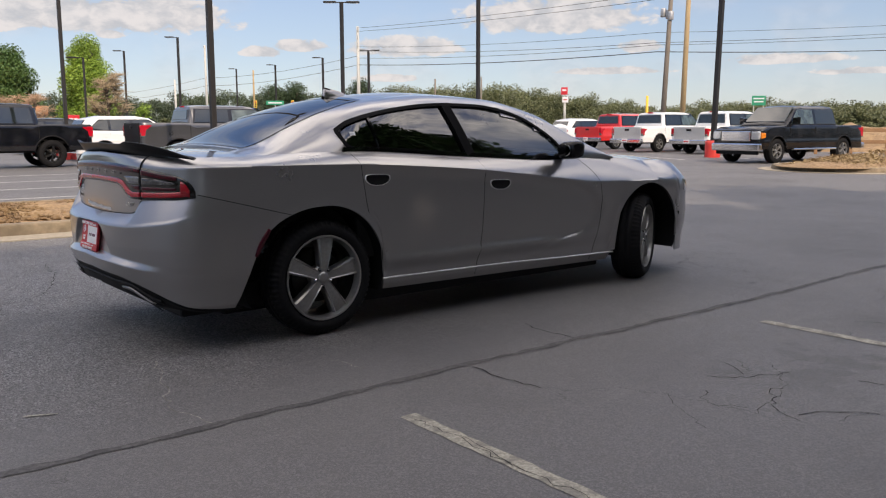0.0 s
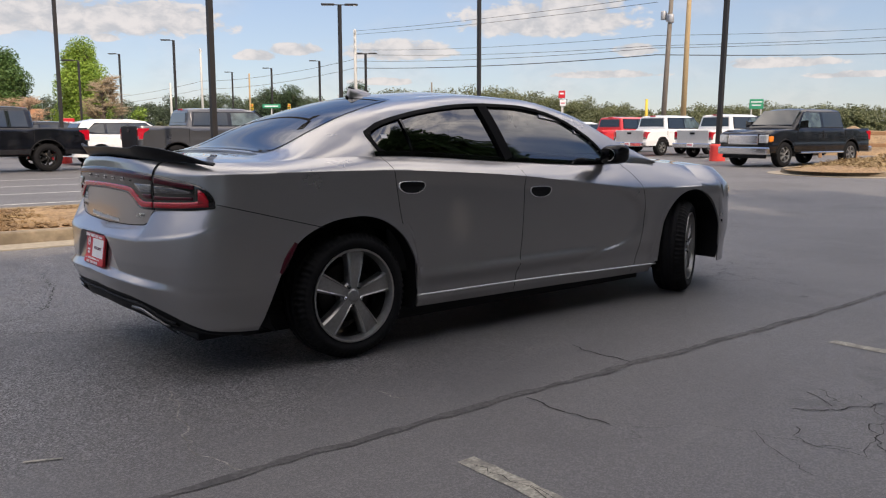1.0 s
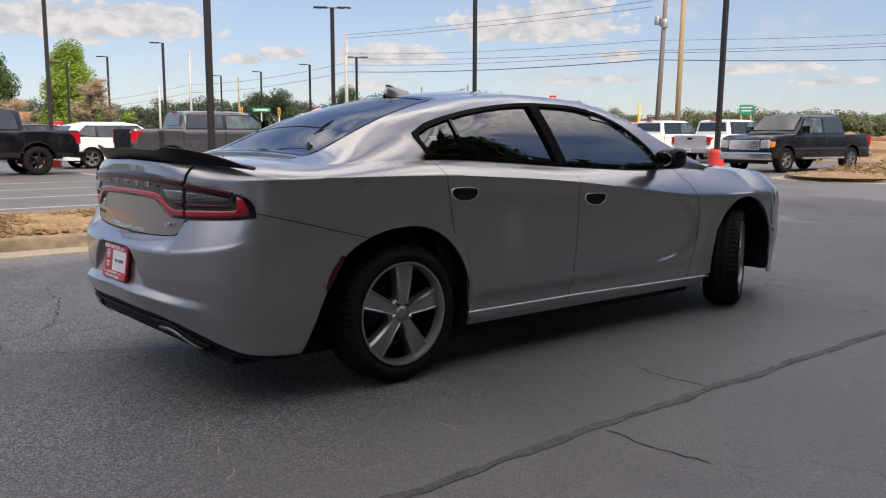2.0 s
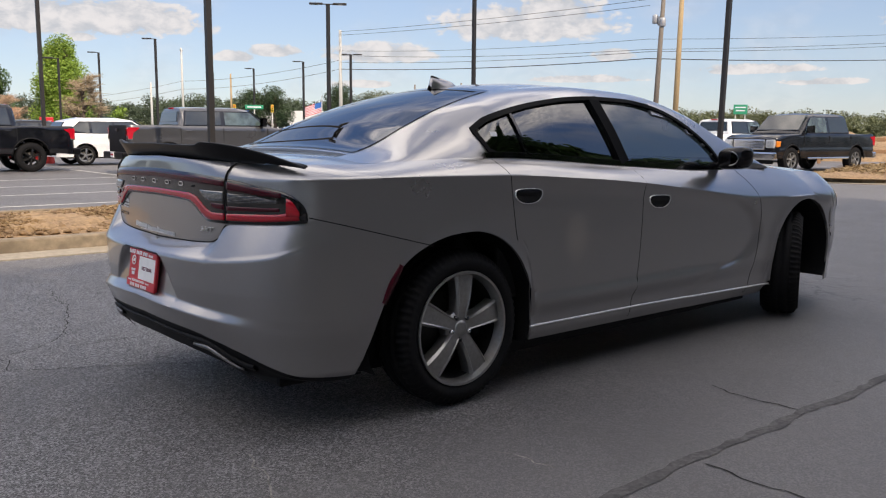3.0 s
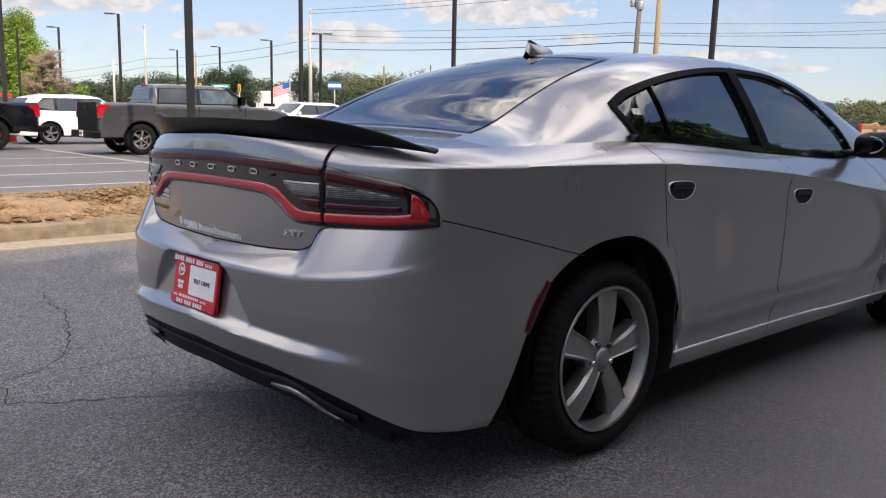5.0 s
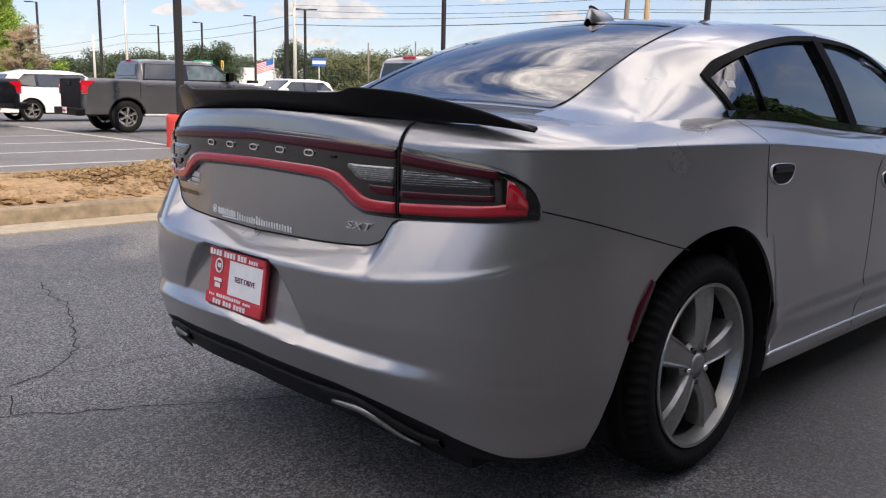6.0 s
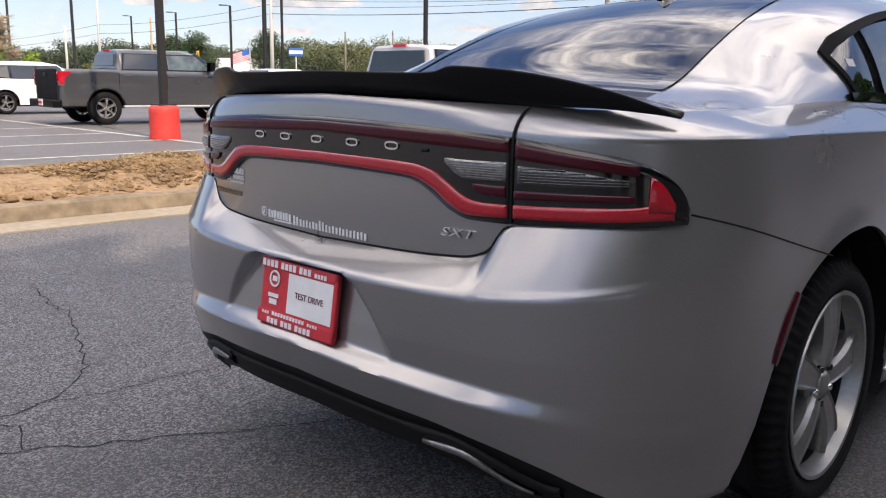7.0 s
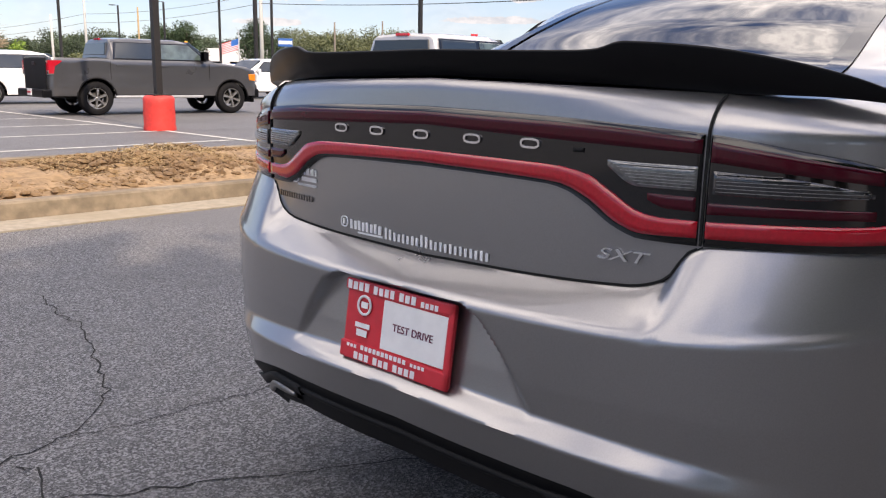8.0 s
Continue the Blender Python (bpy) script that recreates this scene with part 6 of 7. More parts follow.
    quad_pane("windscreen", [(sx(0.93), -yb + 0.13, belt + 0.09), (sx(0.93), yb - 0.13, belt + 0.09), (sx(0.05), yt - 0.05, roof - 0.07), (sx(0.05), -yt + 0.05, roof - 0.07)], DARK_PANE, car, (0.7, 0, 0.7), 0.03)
    tailgate = part("tailgate", box_bm((0.06, W - 0.36, bed - low - 0.16), (xr + 0.01, 0, (bed + low) / 2 + 0.07), 0.02), gate or body, car)
    part("gate_handle", box_bm((0.03, 0.26, 0.09), (xr - 0.025, 0, bed - 0.14), 0.01), SATIN_BLACK, tailgate)
    part("rear_bumper", box_bm((0.22, W - 0.06, 0.20), (xr - 0.06, 0, low + 0.06), 0.04), bumper, car)
    plate = part("number_plate", box_bm((0.02, 0.31, 0.16), (xr - 0.175, 0, low + 0.08), 0.004), PLATE_WHITE, car)
    part("plate_bar", box_bm((0.006, 0.26, 0.05), (xr - 0.187, 0, low + 0.08)), PLATE_RED, plate)
    part("front_bumper", box_bm((0.24, W - 0.04, 0.26), (xf - 0.06, 0, low + 0.06), 0.05), bumper, car)
    part("air_dam", box_bm((0.10, W - 0.3, 0.14), (xf - 0.08, 0, low - 0.12), 0.03), SATIN_BLACK, car)
    g = part("grille", box_bm((0.08, W - 0.82, 0.34), (xf - 0.02, 0, hood - 0.36), 0.03), grille or SATIN_BLACK, car)
    for k in range(6):
        part("grille_bar", box_bm((0.03, W - 0.90, 0.022), (xf + 0.025, 0, hood - 0.49 + 0.052 * k), 0.006), grille or SATIN_BLACK, g)
    part("underbody", box_bm((L - 0.9, W - 0.75, 0.18), ((xr + xf) / 2, 0, low + 0.02), 0.03), PLASTIC, car)
    for ax in (0, wb):
        for s in (-1, 1):
            simple_wheel(car, (ax, s * (hw - 0.15), wheel_r), wheel_r, 0.27, rim, spokes, s, caliper)
    return car


def wagon(name, label, m, body, L=4.75, W=1.9, wb=2.75, rear=0.95, roof=1.68, belt=1.10, wheel_r=0.36, cab=(-0.75, 2.05), rim=ALLOY, category="suv"):
    """A sport utility wagon, rear axle over the origin, front along +x."""
    car = thing(name, label, category, m, "parked cars")
    xr, xf = -rear, L - rear
    c0, c1 = cab
    low, hw = 0.30, W / 2
    foot = c1 + 0.55
    top = lambda x: belt if x < foot else lerp(x, (foot, xf - 0.3, xf), (belt - 0.02, belt - 0.14, belt - 0.34))
    shell_side(car, "body", xr, xf, top, low, ((0, wheel_r + 0.06), (wb, wheel_r + 0.06)), W, body, rc=0.34, zmid=0.75)
    yb, yt = hw - 0.06, hw - 0.26
    cabin(car, ((c0 - 0.12, yb - 0.08, belt - 0.03, yt - 0.05, belt + 0.06), (c0 + 0.22, yb, belt - 0.03, yt, roof - 0.10), (c0 + 0.75, yb, belt - 0.03, yt, roof), (c1 - 0.7, yb, belt - 0.03, yt, roof),
                (c1 - 0.25, yb, belt - 0.03, yt, roof - 0.07), (foot + 0.05, yb, belt - 0.03, yb - 0.10, belt + 0.01)), body)
    z0, z1 = belt + 0.03, roof - 0.15
    yy = lambda z: yb - (yb - yt) * 0.85 * (z - belt) / ((roof - belt) * 0.86) + 0.004
    xs = (c0 + 0.22, c0 + 0.98, (c0 + c1) / 2 + 0.42, c1 + 0.25)
    for s in (-1, 1):
        for k in range(3):
            a, b = s * yy(z0), s * yy(z1)
            x0, x1 = xs[k] + (0.04 if k else 0.0), xs[k + 1] - 0.04
            tl, tr = (x0 + 0.42, x1) if k == 0 else ((x0, x1 - 0.52) if k == 2 else (x0, x1))
            if k == 0:
                quad_pane("window_trim", [(c0 + 0.16, s * (yy(z0) - 0.004), z0 + 0.02), (c1 + 0.30, s * (yy(z0) - 0.004), z0 - 0.02), (c1 - 0.30, s * (yy(z1) - 0.004), z1 + 0.03), (c0 + 0.62, s * (yy(z1) - 0.004), z1 + 0.02)], GLOSS_BLACK, car, (0, s, 0.25), 0.006)
            quad_pane("side_window", [(x0, a, z0 + (0.10 if k == 0 else 0)), (x1, a, z0), (tr, b, z1), (tl, b, z1 - (0.03 if k == 0 else 0))], DARK_PANE, car, (0, s, 0.25))
        part("tail_lamp", box_bm((0.22, 0.20, 0.20), (xr + 0.14, s * (hw - 0.20), belt - 0.16), 0.05), RED_LENS, car)
        part("headlight", box_bm((0.30, 0.30, 0.15), (xf - 0.26, s * (hw - 0.27), belt - 0.36), 0.05), HEAD_LENS, car)
        part("mirror", box_bm((0.12, 0.20, 0.15), (c1 + 0.2, s * (hw + 0.06), belt + 0.08), 0.04), body, car)
        for dx in (xs[1] + 0.12, xs[2] + 0.10):
            part("door_handle", box_bm((0.17, 0.035, 0.03), (dx, s * (hw - 0.03), belt - 0.12), 0.01), body, car)
        for cx in (xs[1], xs[2], xs[3] + 0.1):
            part("panel_gap", box_bm((0.010, 0.01, 0.6), (cx, s * (hw - 0.015), belt - 0.36)), SHADOW_GAP, car)
    quad_pane("rear_window", [(c0 - 0.02, -yt + 0.02, belt + 0.10), (c0 - 0.02, yt - 0.02, belt + 0.10), (c0 + 0.17, yt - 0.1, roof - 0.16), (c0 + 0.17, -yt + 0.1, roof - 0.16)], DARK_PANE, car, (-1, 0, 0.3), 0.03)
    quad_pane("windscreen", [(foot - 0.1, -yb + 0.15, belt + 0.06), (foot - 0.1, yb - 0.15, belt + 0.06), (c1 - 0.2, yt - 0.06, roof - 0.09), (c1 - 0.2, -yt + 0.06, roof - 0.09)], DARK_PANE, car, (0.6, 0, 0.8), 0.03)
    part("rear_bumper", box_bm((0.2, W - 0.30, 0.22), (xr + 0.06, 0, 0.52), 0.06), body, car)
    part("sill", box_bm((wb - 0.8, W - 0.06, 0.10), (wb / 2, 0, 0.30), 0.03), PLASTIC, car)
    part("underbody", box_bm((L - 0.8, W - 0.7, 0.14), ((xr + xf) / 2, 0, 0.36), 0.03), PLASTIC, car)
    for ax in (0, wb):
        for s in (-1, 1):
            simple_wheel(car, (ax, s * (hw - 0.125), wheel_r), wheel_r, 0.225, rim, 5, s, rim_share=0.68)
    return car


def stand(x, y, turn):
    return pose(x, y, ground_z(x, y), 0, 0, turn)


mirror_dark = True
pickup("pickup_truck", "charcoal grey crew cab pickup parked on the lot", stand(7.5, 20.75, -4.5), CHARCOAL_PAINT, L=5.62, W=2.03, wb=3.7, rear=1.12, wheel_r=0.42, roof=1.93, belt=1.38, bed=1.40,
       hood=1.32, bumper=SATIN_BLACK, steps=METAL_GREY, gate=PLASTIC)
pickup("pickup_truck", "lifted black pickup with black alloys and red brake calipers", stand(4.75, 24.4, 180), BLACK_PAINT, L=5.8, W=2.02, wb=3.7, rear=1.25, wheel_r=0.435, lift=0.06, roof=1.95, belt=1.29, bed=1.30,
       hood=1.27, rim=DARK_ALLOY, bumper=SATIN_BLACK, caliper=RED_PAINT)
pickup("pickup_truck", "dark blue-black crew cab pickup with chrome grille and bumpers", stand(27.7, 10.2, 173), BLACK_PAINT, L=5.72, W=2.0, wb=3.68, rear=1.15, wheel_r=0.41, roof=1.93, belt=1.27, bed=1.26, hood=1.26,
       grille=CHROME, steps=CHROME)
pickup("pickup_truck", "red pickup seen from its tailgate, parked in a row", stand(33.4, 25.2, -3), RED_PAINT, wheel_r=0.40, bumper=CHROME)
# both white trucks: the shade on the tailgate is put in as grey paint
pickup("pickup_truck", "white pickup parked in a row, its shaded tailgate painted grey", stand(31.1, 20.7, -3), WHITE_PAINT, gate=SILVER_AND_SHADED_WHITE)
pickup("pickup_truck", "white pickup parked in a row, shade painted grey on its tailgate", stand(30.9, 17.1, -3), WHITE_PAINT, gate=SILVER_AND_SHADED_WHITE)
wagon("suv", "white sport utility wagon parked behind the pickups", stand(7.6, 28.3, 0), WHITE_PAINT)
wagon("suv", "white sport utility wagon parked beside the red pickup", stand(36.2, 30.3, -3), WHITE_PAINT)

# ---- light poles, utility poles and wires ----
def square_tube(size, x, y, z0, z1, lean=(0, 0)):
    h = size / 2
    verts = [(x + a * h + lean[0] * k, y + b * h + lean[1] * k, (z0, z1)[k]) for k in (0, 1) for a, b in ((-1, -1), (1, -1), (1, 1), (-1, 1))]
    return verts, [(0, 1, 5, 4), (1, 2, 6, 5), (2, 3, 7, 6), (3, 0, 4, 7), (4, 5, 6, 7)]


def light_pole(x, y, heads, thick_=0.20, top=9.0, base=False, turn=0.0, lean=(0, 0), label="tall dark bronze car park light pole"):
    z = ground_z(x, y)
    ob = thing("light_pole", label, "light pole", Matrix.Translation((x, y, z)), "light poles")
    v, f = square_tube(thick_, 0, 0, 0, top, lean)
    mesh_part("pole", v, f, POLE_BRONZE, ob, smooth=False)
    for k in range(heads):
        a = radians(turn) + math.pi * k
        d = Vector((math.cos(a), math.sin(a), 0))
        m = Matrix.Translation(Vector((lean[0], lean[1], top)) + d * 0.75) @ Matrix.Rotation(a, 4, "Z")
        bm = box_bm((0.85, 0.38, 0.10), (0, 0, 0.02), 0.03)
        bmesh.ops.transform(bm, matrix=m, verts=bm.verts)
        head = part("lamp_head", bm, POLE_BRONZE, ob)
        bm = box_bm((0.5, 0.08, 0.06), (-0.5, 0, 0.0), 0.01)
        bmesh.ops.transform(bm, matrix=m, verts=bm.verts)
        part("arm", bm, POLE_BRONZE, head)
        bm = box_bm((0.5, 0.3, 0.02), (0.08, 0, -0.035), 0.004)
        bmesh.ops.transform(bm, matrix=m, verts=bm.verts)
        part("lens", bm, CLEAR_LENS, head)
    if base:
        rnd = random.Random(int(x * 10))
        r0 = 0.295
        prof = [(r0 + 0.01, 0.0), (r0 + 0.015, 0.04), (r0, 0.12), (r0 + 0.004, 0.3), (r0 - 0.004, 0.5), (r0 + 0.004, 0.60), (r0 - 0.03, 0.655), (r0 - 0.10, 0.665), (0.02, 0.66)]
        v, f = lathe(prof, 40, "z")
        v = [(p[0] * (1 + 0.022 * noise.noise(Vector((p[0] * 7, p[1] * 7, p[2] * 6)))), p[1] * (1 + 0.022 * noise.noise(Vector((p[0] * 7, p[1] * 7, p[2] * 6 + 9)))), p[2]) for p in v]
        b = mesh_part("base_wrap", v, f, BARREL_RED, ob, "red wrapped concrete base")
        part("base_plate", box_bm((0.36, 0.36, 0.03), (0, 0, 0.675), 0.005), POLE_BRONZE, b)
    return ob


light_pole(6.05, 14.15, 2, 0.125, 9.0, True, 40, label="dark light pole on a red wrapped concrete base")
light_pole(7.02, 30.1, 2, 0.125, 9.0, True, 40, label="dark light pole on a red wrapped concrete base")
light_pole(27.11, 14.23, 2, 0.165, 9.0, True, 40, lean=(0.09, -0.13), label="dark leaning light pole on a red wrapped concrete base")
light_pole(24.43, 25.36, 2, 0.145, 9.0, True, 40)
for x, y, n, turn, high in ((27.82, 42.62, 2, -35, 9.2), (29.65, 74.54, 1, 150, 9.65), (31.19, 94.18, 1, 150, 9.8), (48.85, 79.91, 1, 150, 9.0), (53.41, 99.85, 1, 150, 9.5),
                            (57.44, 120.27, 1, 150, 10.2), (47.58, 68.72, 2, -35, 9.0)):
    light_pole(x, y, n, 0.19, high, False, turn)
light_pole(16.8, 60.64, 1, 0.13, 6.3, False, 150)


def utility_pole(x, y, top, radius, mat, label, arms=0, cans=0, lean=(0, 0)):
    z = ground_z(x, y)
    ob = thing("utility_pole", label, "utility pole", Matrix.Translation((x, y, z)), "utility poles")
    v, f = tube([(lean[0] * t, lean[1] * t, top * t) for t in (0, 0.5, 1)], [radius * 1.15, radius, radius * 0.8], 12)
    mesh_part("shaft", v, f, mat, ob)
    for k in range(arms):
        arm = part("crossarm", box_bm((0.09, 1.6, 0.10), (lean[0], lean[1], top - 0.35 - 0.75 * k), 0.01, Matrix.Rotation(radians(-35), 4, "Z")), POLE_PALE, ob)
        for q in (-0.7, 0.0, 0.7):
            v, f = lathe([(0.0, 0.0), (0.05, 0.02), (0.03, 0.08), (0.05, 0.12), (0.0, 0.2)], 8, "z")
            c = Matrix.Rotation(radians(-35), 4, "Z") @ Vector((0, q, 0))
            mesh_part("insulator", [Vector(p) + c + Vector((lean[0], lean[1], top - 0.30 - 0.75 * k)) for p in v], f, METAL_GREY, arm)
    for k in range(cans):
        a = radians(-60 + 60 * k)
        v, f = lathe([(0.0, 0), (0.17, 0.01), (0.19, 0.05), (0.19, 0.50), (0.16, 0.56), (0.0, 0.6)], 14, "z")
        mesh_part("transformer", [Vector(p) + Vector((0.34 * math.cos(a), 0.34 * math.sin(a), 8.15 + 0.12 * k)) for p in v], f, METAL_GREY, ob)
    return ob


utility_pole(44.97, 29.94, 11.2, 0.16, POLE_WOOD, "weathered wooden utility pole with three transformers", 1, 3, lean=(0.22, -0.30))
utility_pole(44.15, 27.78, 12.5, 0.16, POLE_NEW_WOOD, "plain new tan wooden utility pole", lean=(0.12, -0.14))
utility_pole(45.27, 67.15, 11.1, 0.17, POLE_PALE, "pale utility pole with crossarms and insulators", 3)
utility_pole(47.7, 109.63, 12.5, 0.16, POLE_PALE, "pale distant utility pole", 1)
utility_pole(36.89, 93.89, 6.75, 0.13, POLE_PALE, "short pale street lamp post")
utility_pole(55.94, 111.49, 9.5, 0.14, POLE_NEW_WOOD, "distant tan utility pole")
utility_pole(86.31, 106.25, 9.0, 0.16, POLE_WOOD, "distant wooden utility pole")
utility_pole(95.0, 104.5, 9.6, 0.16, POLE_WOOD, "distant wooden utility pole", 1)


def wire(points, sag, r=0.016):
    pts = []
    for (a, b) in zip(points, points[1:]):
        a, b = Vector(a), Vector(b)
        for k in range(20):
            t = k / 20
            p = a.lerp(b, t)
            p.z -= sag * 4 * t * (1 - t)
            pts.append(p)
    pts.append(Vector(points[-1]))
    v, f = tube(pts, r, 5)
    return tagged(mesh_part("power_line", v, f, CABLE), "thin black overhead cable between utility poles", "cable", "power lines")


P, Q, R = (45.25, 67.16), (44.7, 30.4), (97.9, 24.2)
for z0, z1, z2, sag, r in ((7.33, 6.11, 9.3, 0.30, 0.030), (8.66, 6.70, 11.4, 0.3, 0.016), (8.0, 6.55, 11.0, 0.3, 0.016), (9.1, 7.36, 12.1, 0.3, 0.014)):
    wire([(*P, z0), (*Q, z1), (*R, z2)], sag, r)
wire([(*P, 10.93), (*Q, 9.9)], 0.2)
wire([(*P, 10.6), (*Q, 9.5)], 0.2)
for a, b, c in ((8.2, 8.0, 6.6), (7.33, 6.9, 5.6)):
    wire([(*P, a), (47.7, 109.6, b), (45.0, 156.8, c)], 0.5, 0.02)


# ---- trees ----
def leaf_material(name, dark, light):
    m = bpy.data.materials.new(name)
    m.use_nodes = True
    n = Nodes(m.node_tree)
    p = m.node_tree.nodes["Principled BSDF"]
    geo = n.add("ShaderNodeNewGeometry")
    col = n.mix(geo.outputs["Random Per Island"], dark, light)
    patch = n.ramp(n.noise(n.add("ShaderNodeTexCoord").outputs["Object"], 0.22, 3.0), 0.35, 0.68)
    col = n.mix(n.math("MULTIPLY", patch, 0.7), col, tuple(c * 0.5 for c in dark))
    n.link(col, p.inputs["Base Color"])
    p.inputs["Roughness"].default_value = 0.6
    p.inputs["Subsurface Weight"].default_value = 0.0
    return m


LEAF_BRIGHT = leaf_material("spring_leaves", (0.12, 0.22, 0.025), (0.34, 0.48, 0.07))
LEAF_DARK = leaf_material("dark_leaves", (0.04, 0.10, 0.025), (0.11, 0.20, 0.05))
LEAF_PINE = leaf_material("pine_leaves", (0.022, 0.05, 0.02), (0.06, 0.10, 0.035))
LEAF_WOODS = leaf_material("woods_leaves", (0.085, 0.11, 0.045), (0.20, 0.205, 0.085))
LEAF_WOODS_DARK = leaf_material("far_woods_leaves", (0.035, 0.06, 0.03), (0.095, 0.13, 0.055))


def leaves(rnd, blobs, count, size):
    """Small bent leaf clumps scattered through ellipsoids, denser at their skins."""
    verts, faces = [], []
    total = sum(b[3] * b[4] for b in blobs)
    for cx, cy, cz, rx, rz in blobs:
        for _ in range(int(count * rx * rz / total)):
            a, u = rnd.uniform(0, 6.283), rnd.uniform(-1, 1)
            w = math.sqrt(1 - u * u)
            q = rnd.uniform(0.55, 1.06) if rnd.random() < 0.8 else rnd.uniform(0.1, 0.6)
            p = Vector((cx + rx * q * w * math.cos(a), cy + rx * q * w * math.sin(a), cz + rz * q * u))
            s = size * rnd.uniform(0.6, 1.4)
            d = Vector((rnd.uniform(-1, 1), rnd.uniform(-1, 1), rnd.uniform(-0.5, 0.9))).normalized()
            e = d.cross(Vector((rnd.uniform(-1, 1), rnd.uniform(-1, 1), rnd.uniform(-1, 1)))).normalized()
            k = len(verts)
            verts += [p - d * s, p + e * s * 0.5, p + d * s, p - e * s * 0.5]
            faces += [(k, k + 1, k + 2), (k, k + 2, k + 3)]
    return verts, faces


def limbs(rnd, height, spread, radius, count, start=0.3, depth=2):
    pieces = [tube([(0, 0, 0), (0.05 * radius, 0, height * 0.4), (0, 0.1, height * 0.8)], [radius * 1.2, radius * 0.8, radius * 0.3], 10)]
    tips = []
    for k in range(count):
        a = rnd.uniform(0, 6.283)
        z = height * (start + (0.8 - start) * k / count)
        l = spread * rnd.uniform(0.6, 1.0) * (1 - 0.4 * k / count)
        mid = Vector((math.cos(a) * l * 0.5, math.sin(a) * l * 0.5, z + l * 0.35))
        end = Vector((math.cos(a + 0.2) * l, math.sin(a + 0.2) * l, z + l * rnd.uniform(0.6, 1.0)))
        pieces.append(tube([(0, 0, z), mid, end], [radius * 0.45, radius * 0.25, radius * 0.06], 6))
        tips.append(end)
        for _ in range(depth):
            d = Vector((rnd.uniform(-1, 1), rnd.uniform(-1, 1), rnd.uniform(0.1, 1))) * l * 0.4
            pieces.append(tube([mid.lerp(end, rnd.uniform(0, 0.8)), end + d], [radius * 0.14, radius * 0.02], 4))
            tips.append(end + d)
    return pieces, tips


def tree(x, y, height, width, mat, label, seed, blobs=9, count=3800, leaf=0.16, low=0.25):
    rnd = random.Random(seed)
    ob = thing("tree", label, "tree", Matrix.Translation((x, y, ground_z(x, y))), "trees")
    pieces, tips = limbs(rnd, height, width * 0.45, 0.035 * height, 9, low)
    v, f = join(*pieces)
    mesh_part("trunk", v, f, BARK, ob)
    cl = []
    for k in range(blobs):
        a, t = rnd.uniform(0, 6.283), k / max(blobs - 1, 1)
        r = width * 0.30 * (1 - 0.45 * abs(t - 0.4)) * rnd.uniform(0.75, 1.15)
        off = width * 0.24 * (1 - t * 0.7)
        cl.append((off * math.cos(a), off * math.sin(a), height * (low + 0.10 + (0.80 - low) * t), r, r * rnd.uniform(0.6, 0.9)))
    v, f = leaves(rnd, cl, count, leaf)
    mesh_part("crown", v, f, mat, ob, smooth=False)
    return ob


def bare_tree(x, y, height, width, mat, label, seed, count=14, twigs=420):
    rnd = random.Random(seed)
    ob = thing("tree", label, "tree", Matrix.Translation((x, y, ground_z(x, y))), "trees")
    pieces, tips = limbs(rnd, height * 0.8, width * 0.5, 0.02 * height, count, 0.2, 4)
    v, f = join(*pieces)
    mesh_part("trunk", v, f, BARK, ob)
    tw = []
    for _ in range(twigs):
        p = rnd.choice(tips)
        q = p + Vector((rnd.gauss(0, 1), rnd.gauss(0, 1), rnd.uniform(-0.2, 1.0))) * width * 0.12
        tw.append(tube([p, p.lerp(q, 0.5) + Vector((rnd.uniform(-0.05, 0.05),) * 3), q], [0.018, 0.012, 0.005], 3, False))
    v, f = join(*tw)
    mesh_part("crown", v, f, mat, ob, smooth=False)
    return ob


tree(14.9, 75.0, 8.0, 5.6, LEAF_DARK, "dense dark green broadleaf tree beside the store", 11, 24, 46000, 0.09, 0.06)
tree(20.0, 71.0, 8.9, 5.4, LEAF_BRIGHT, "bright spring-green broadleaf tree beyond the parked trucks", 12, 26, 52000, 0.085, 0.10)
bare_tree(19.4, 63.8, 7.1, 2.9, TWIG, "bare brown tree with fine twigs in front of the green tree", 13, 26, 2600)
bare_tree(12.9, 59.0, 4.6, 2.5, PINK_TWIG, "low budding reddish tree beside the store", 14, 16, 800)
bare_tree(11.2, 60.0, 4.3, 2.5, PINK_TWIG, "low budding reddish tree beside the store", 15, 16, 800)
tree(63.3, 111.7, 7.9, 7.0, LEAF_PINE, "dark round pine standing above the woods", 16, 14, 9000, 0.13, 0.22)
tree(71.1, 105.4, 8.4, 7.4, LEAF_PINE, "dark round pine standing above the woods", 17, 14, 9000, 0.13, 0.22)
tree(60.2, 114.1, 7.6, 6.8, LEAF_PINE, "dark round pine standing above the woods", 18, 14, 9000, 0.13, 0.22)
tree(28.2, 80.7, 3.3, 3.4, LEAF_BRIGHT, "small yellow-green shrub at the lot's edge", 19, 5, 1500, 0.12, 0.1)
# tall trees beside the low building, whose crowns shade the car
rnd_row = random.Random(77)
for k in range(14):
    tree(-20 + 4.2 * k + rnd_row.uniform(-0.6, 0.6), -12.9 + rnd_row.uniform(-0.6, 0.6), rnd_row.uniform(15.4, 16.6) * (1.0 if k < 8 else 0.72 if k == 8 else 0.56), 8.4 if k < 9 else 6.6, LEAF_DARK, "tall dark green tree beside the low building", 60 + k, 26, 11500, 0.27, 0.26)


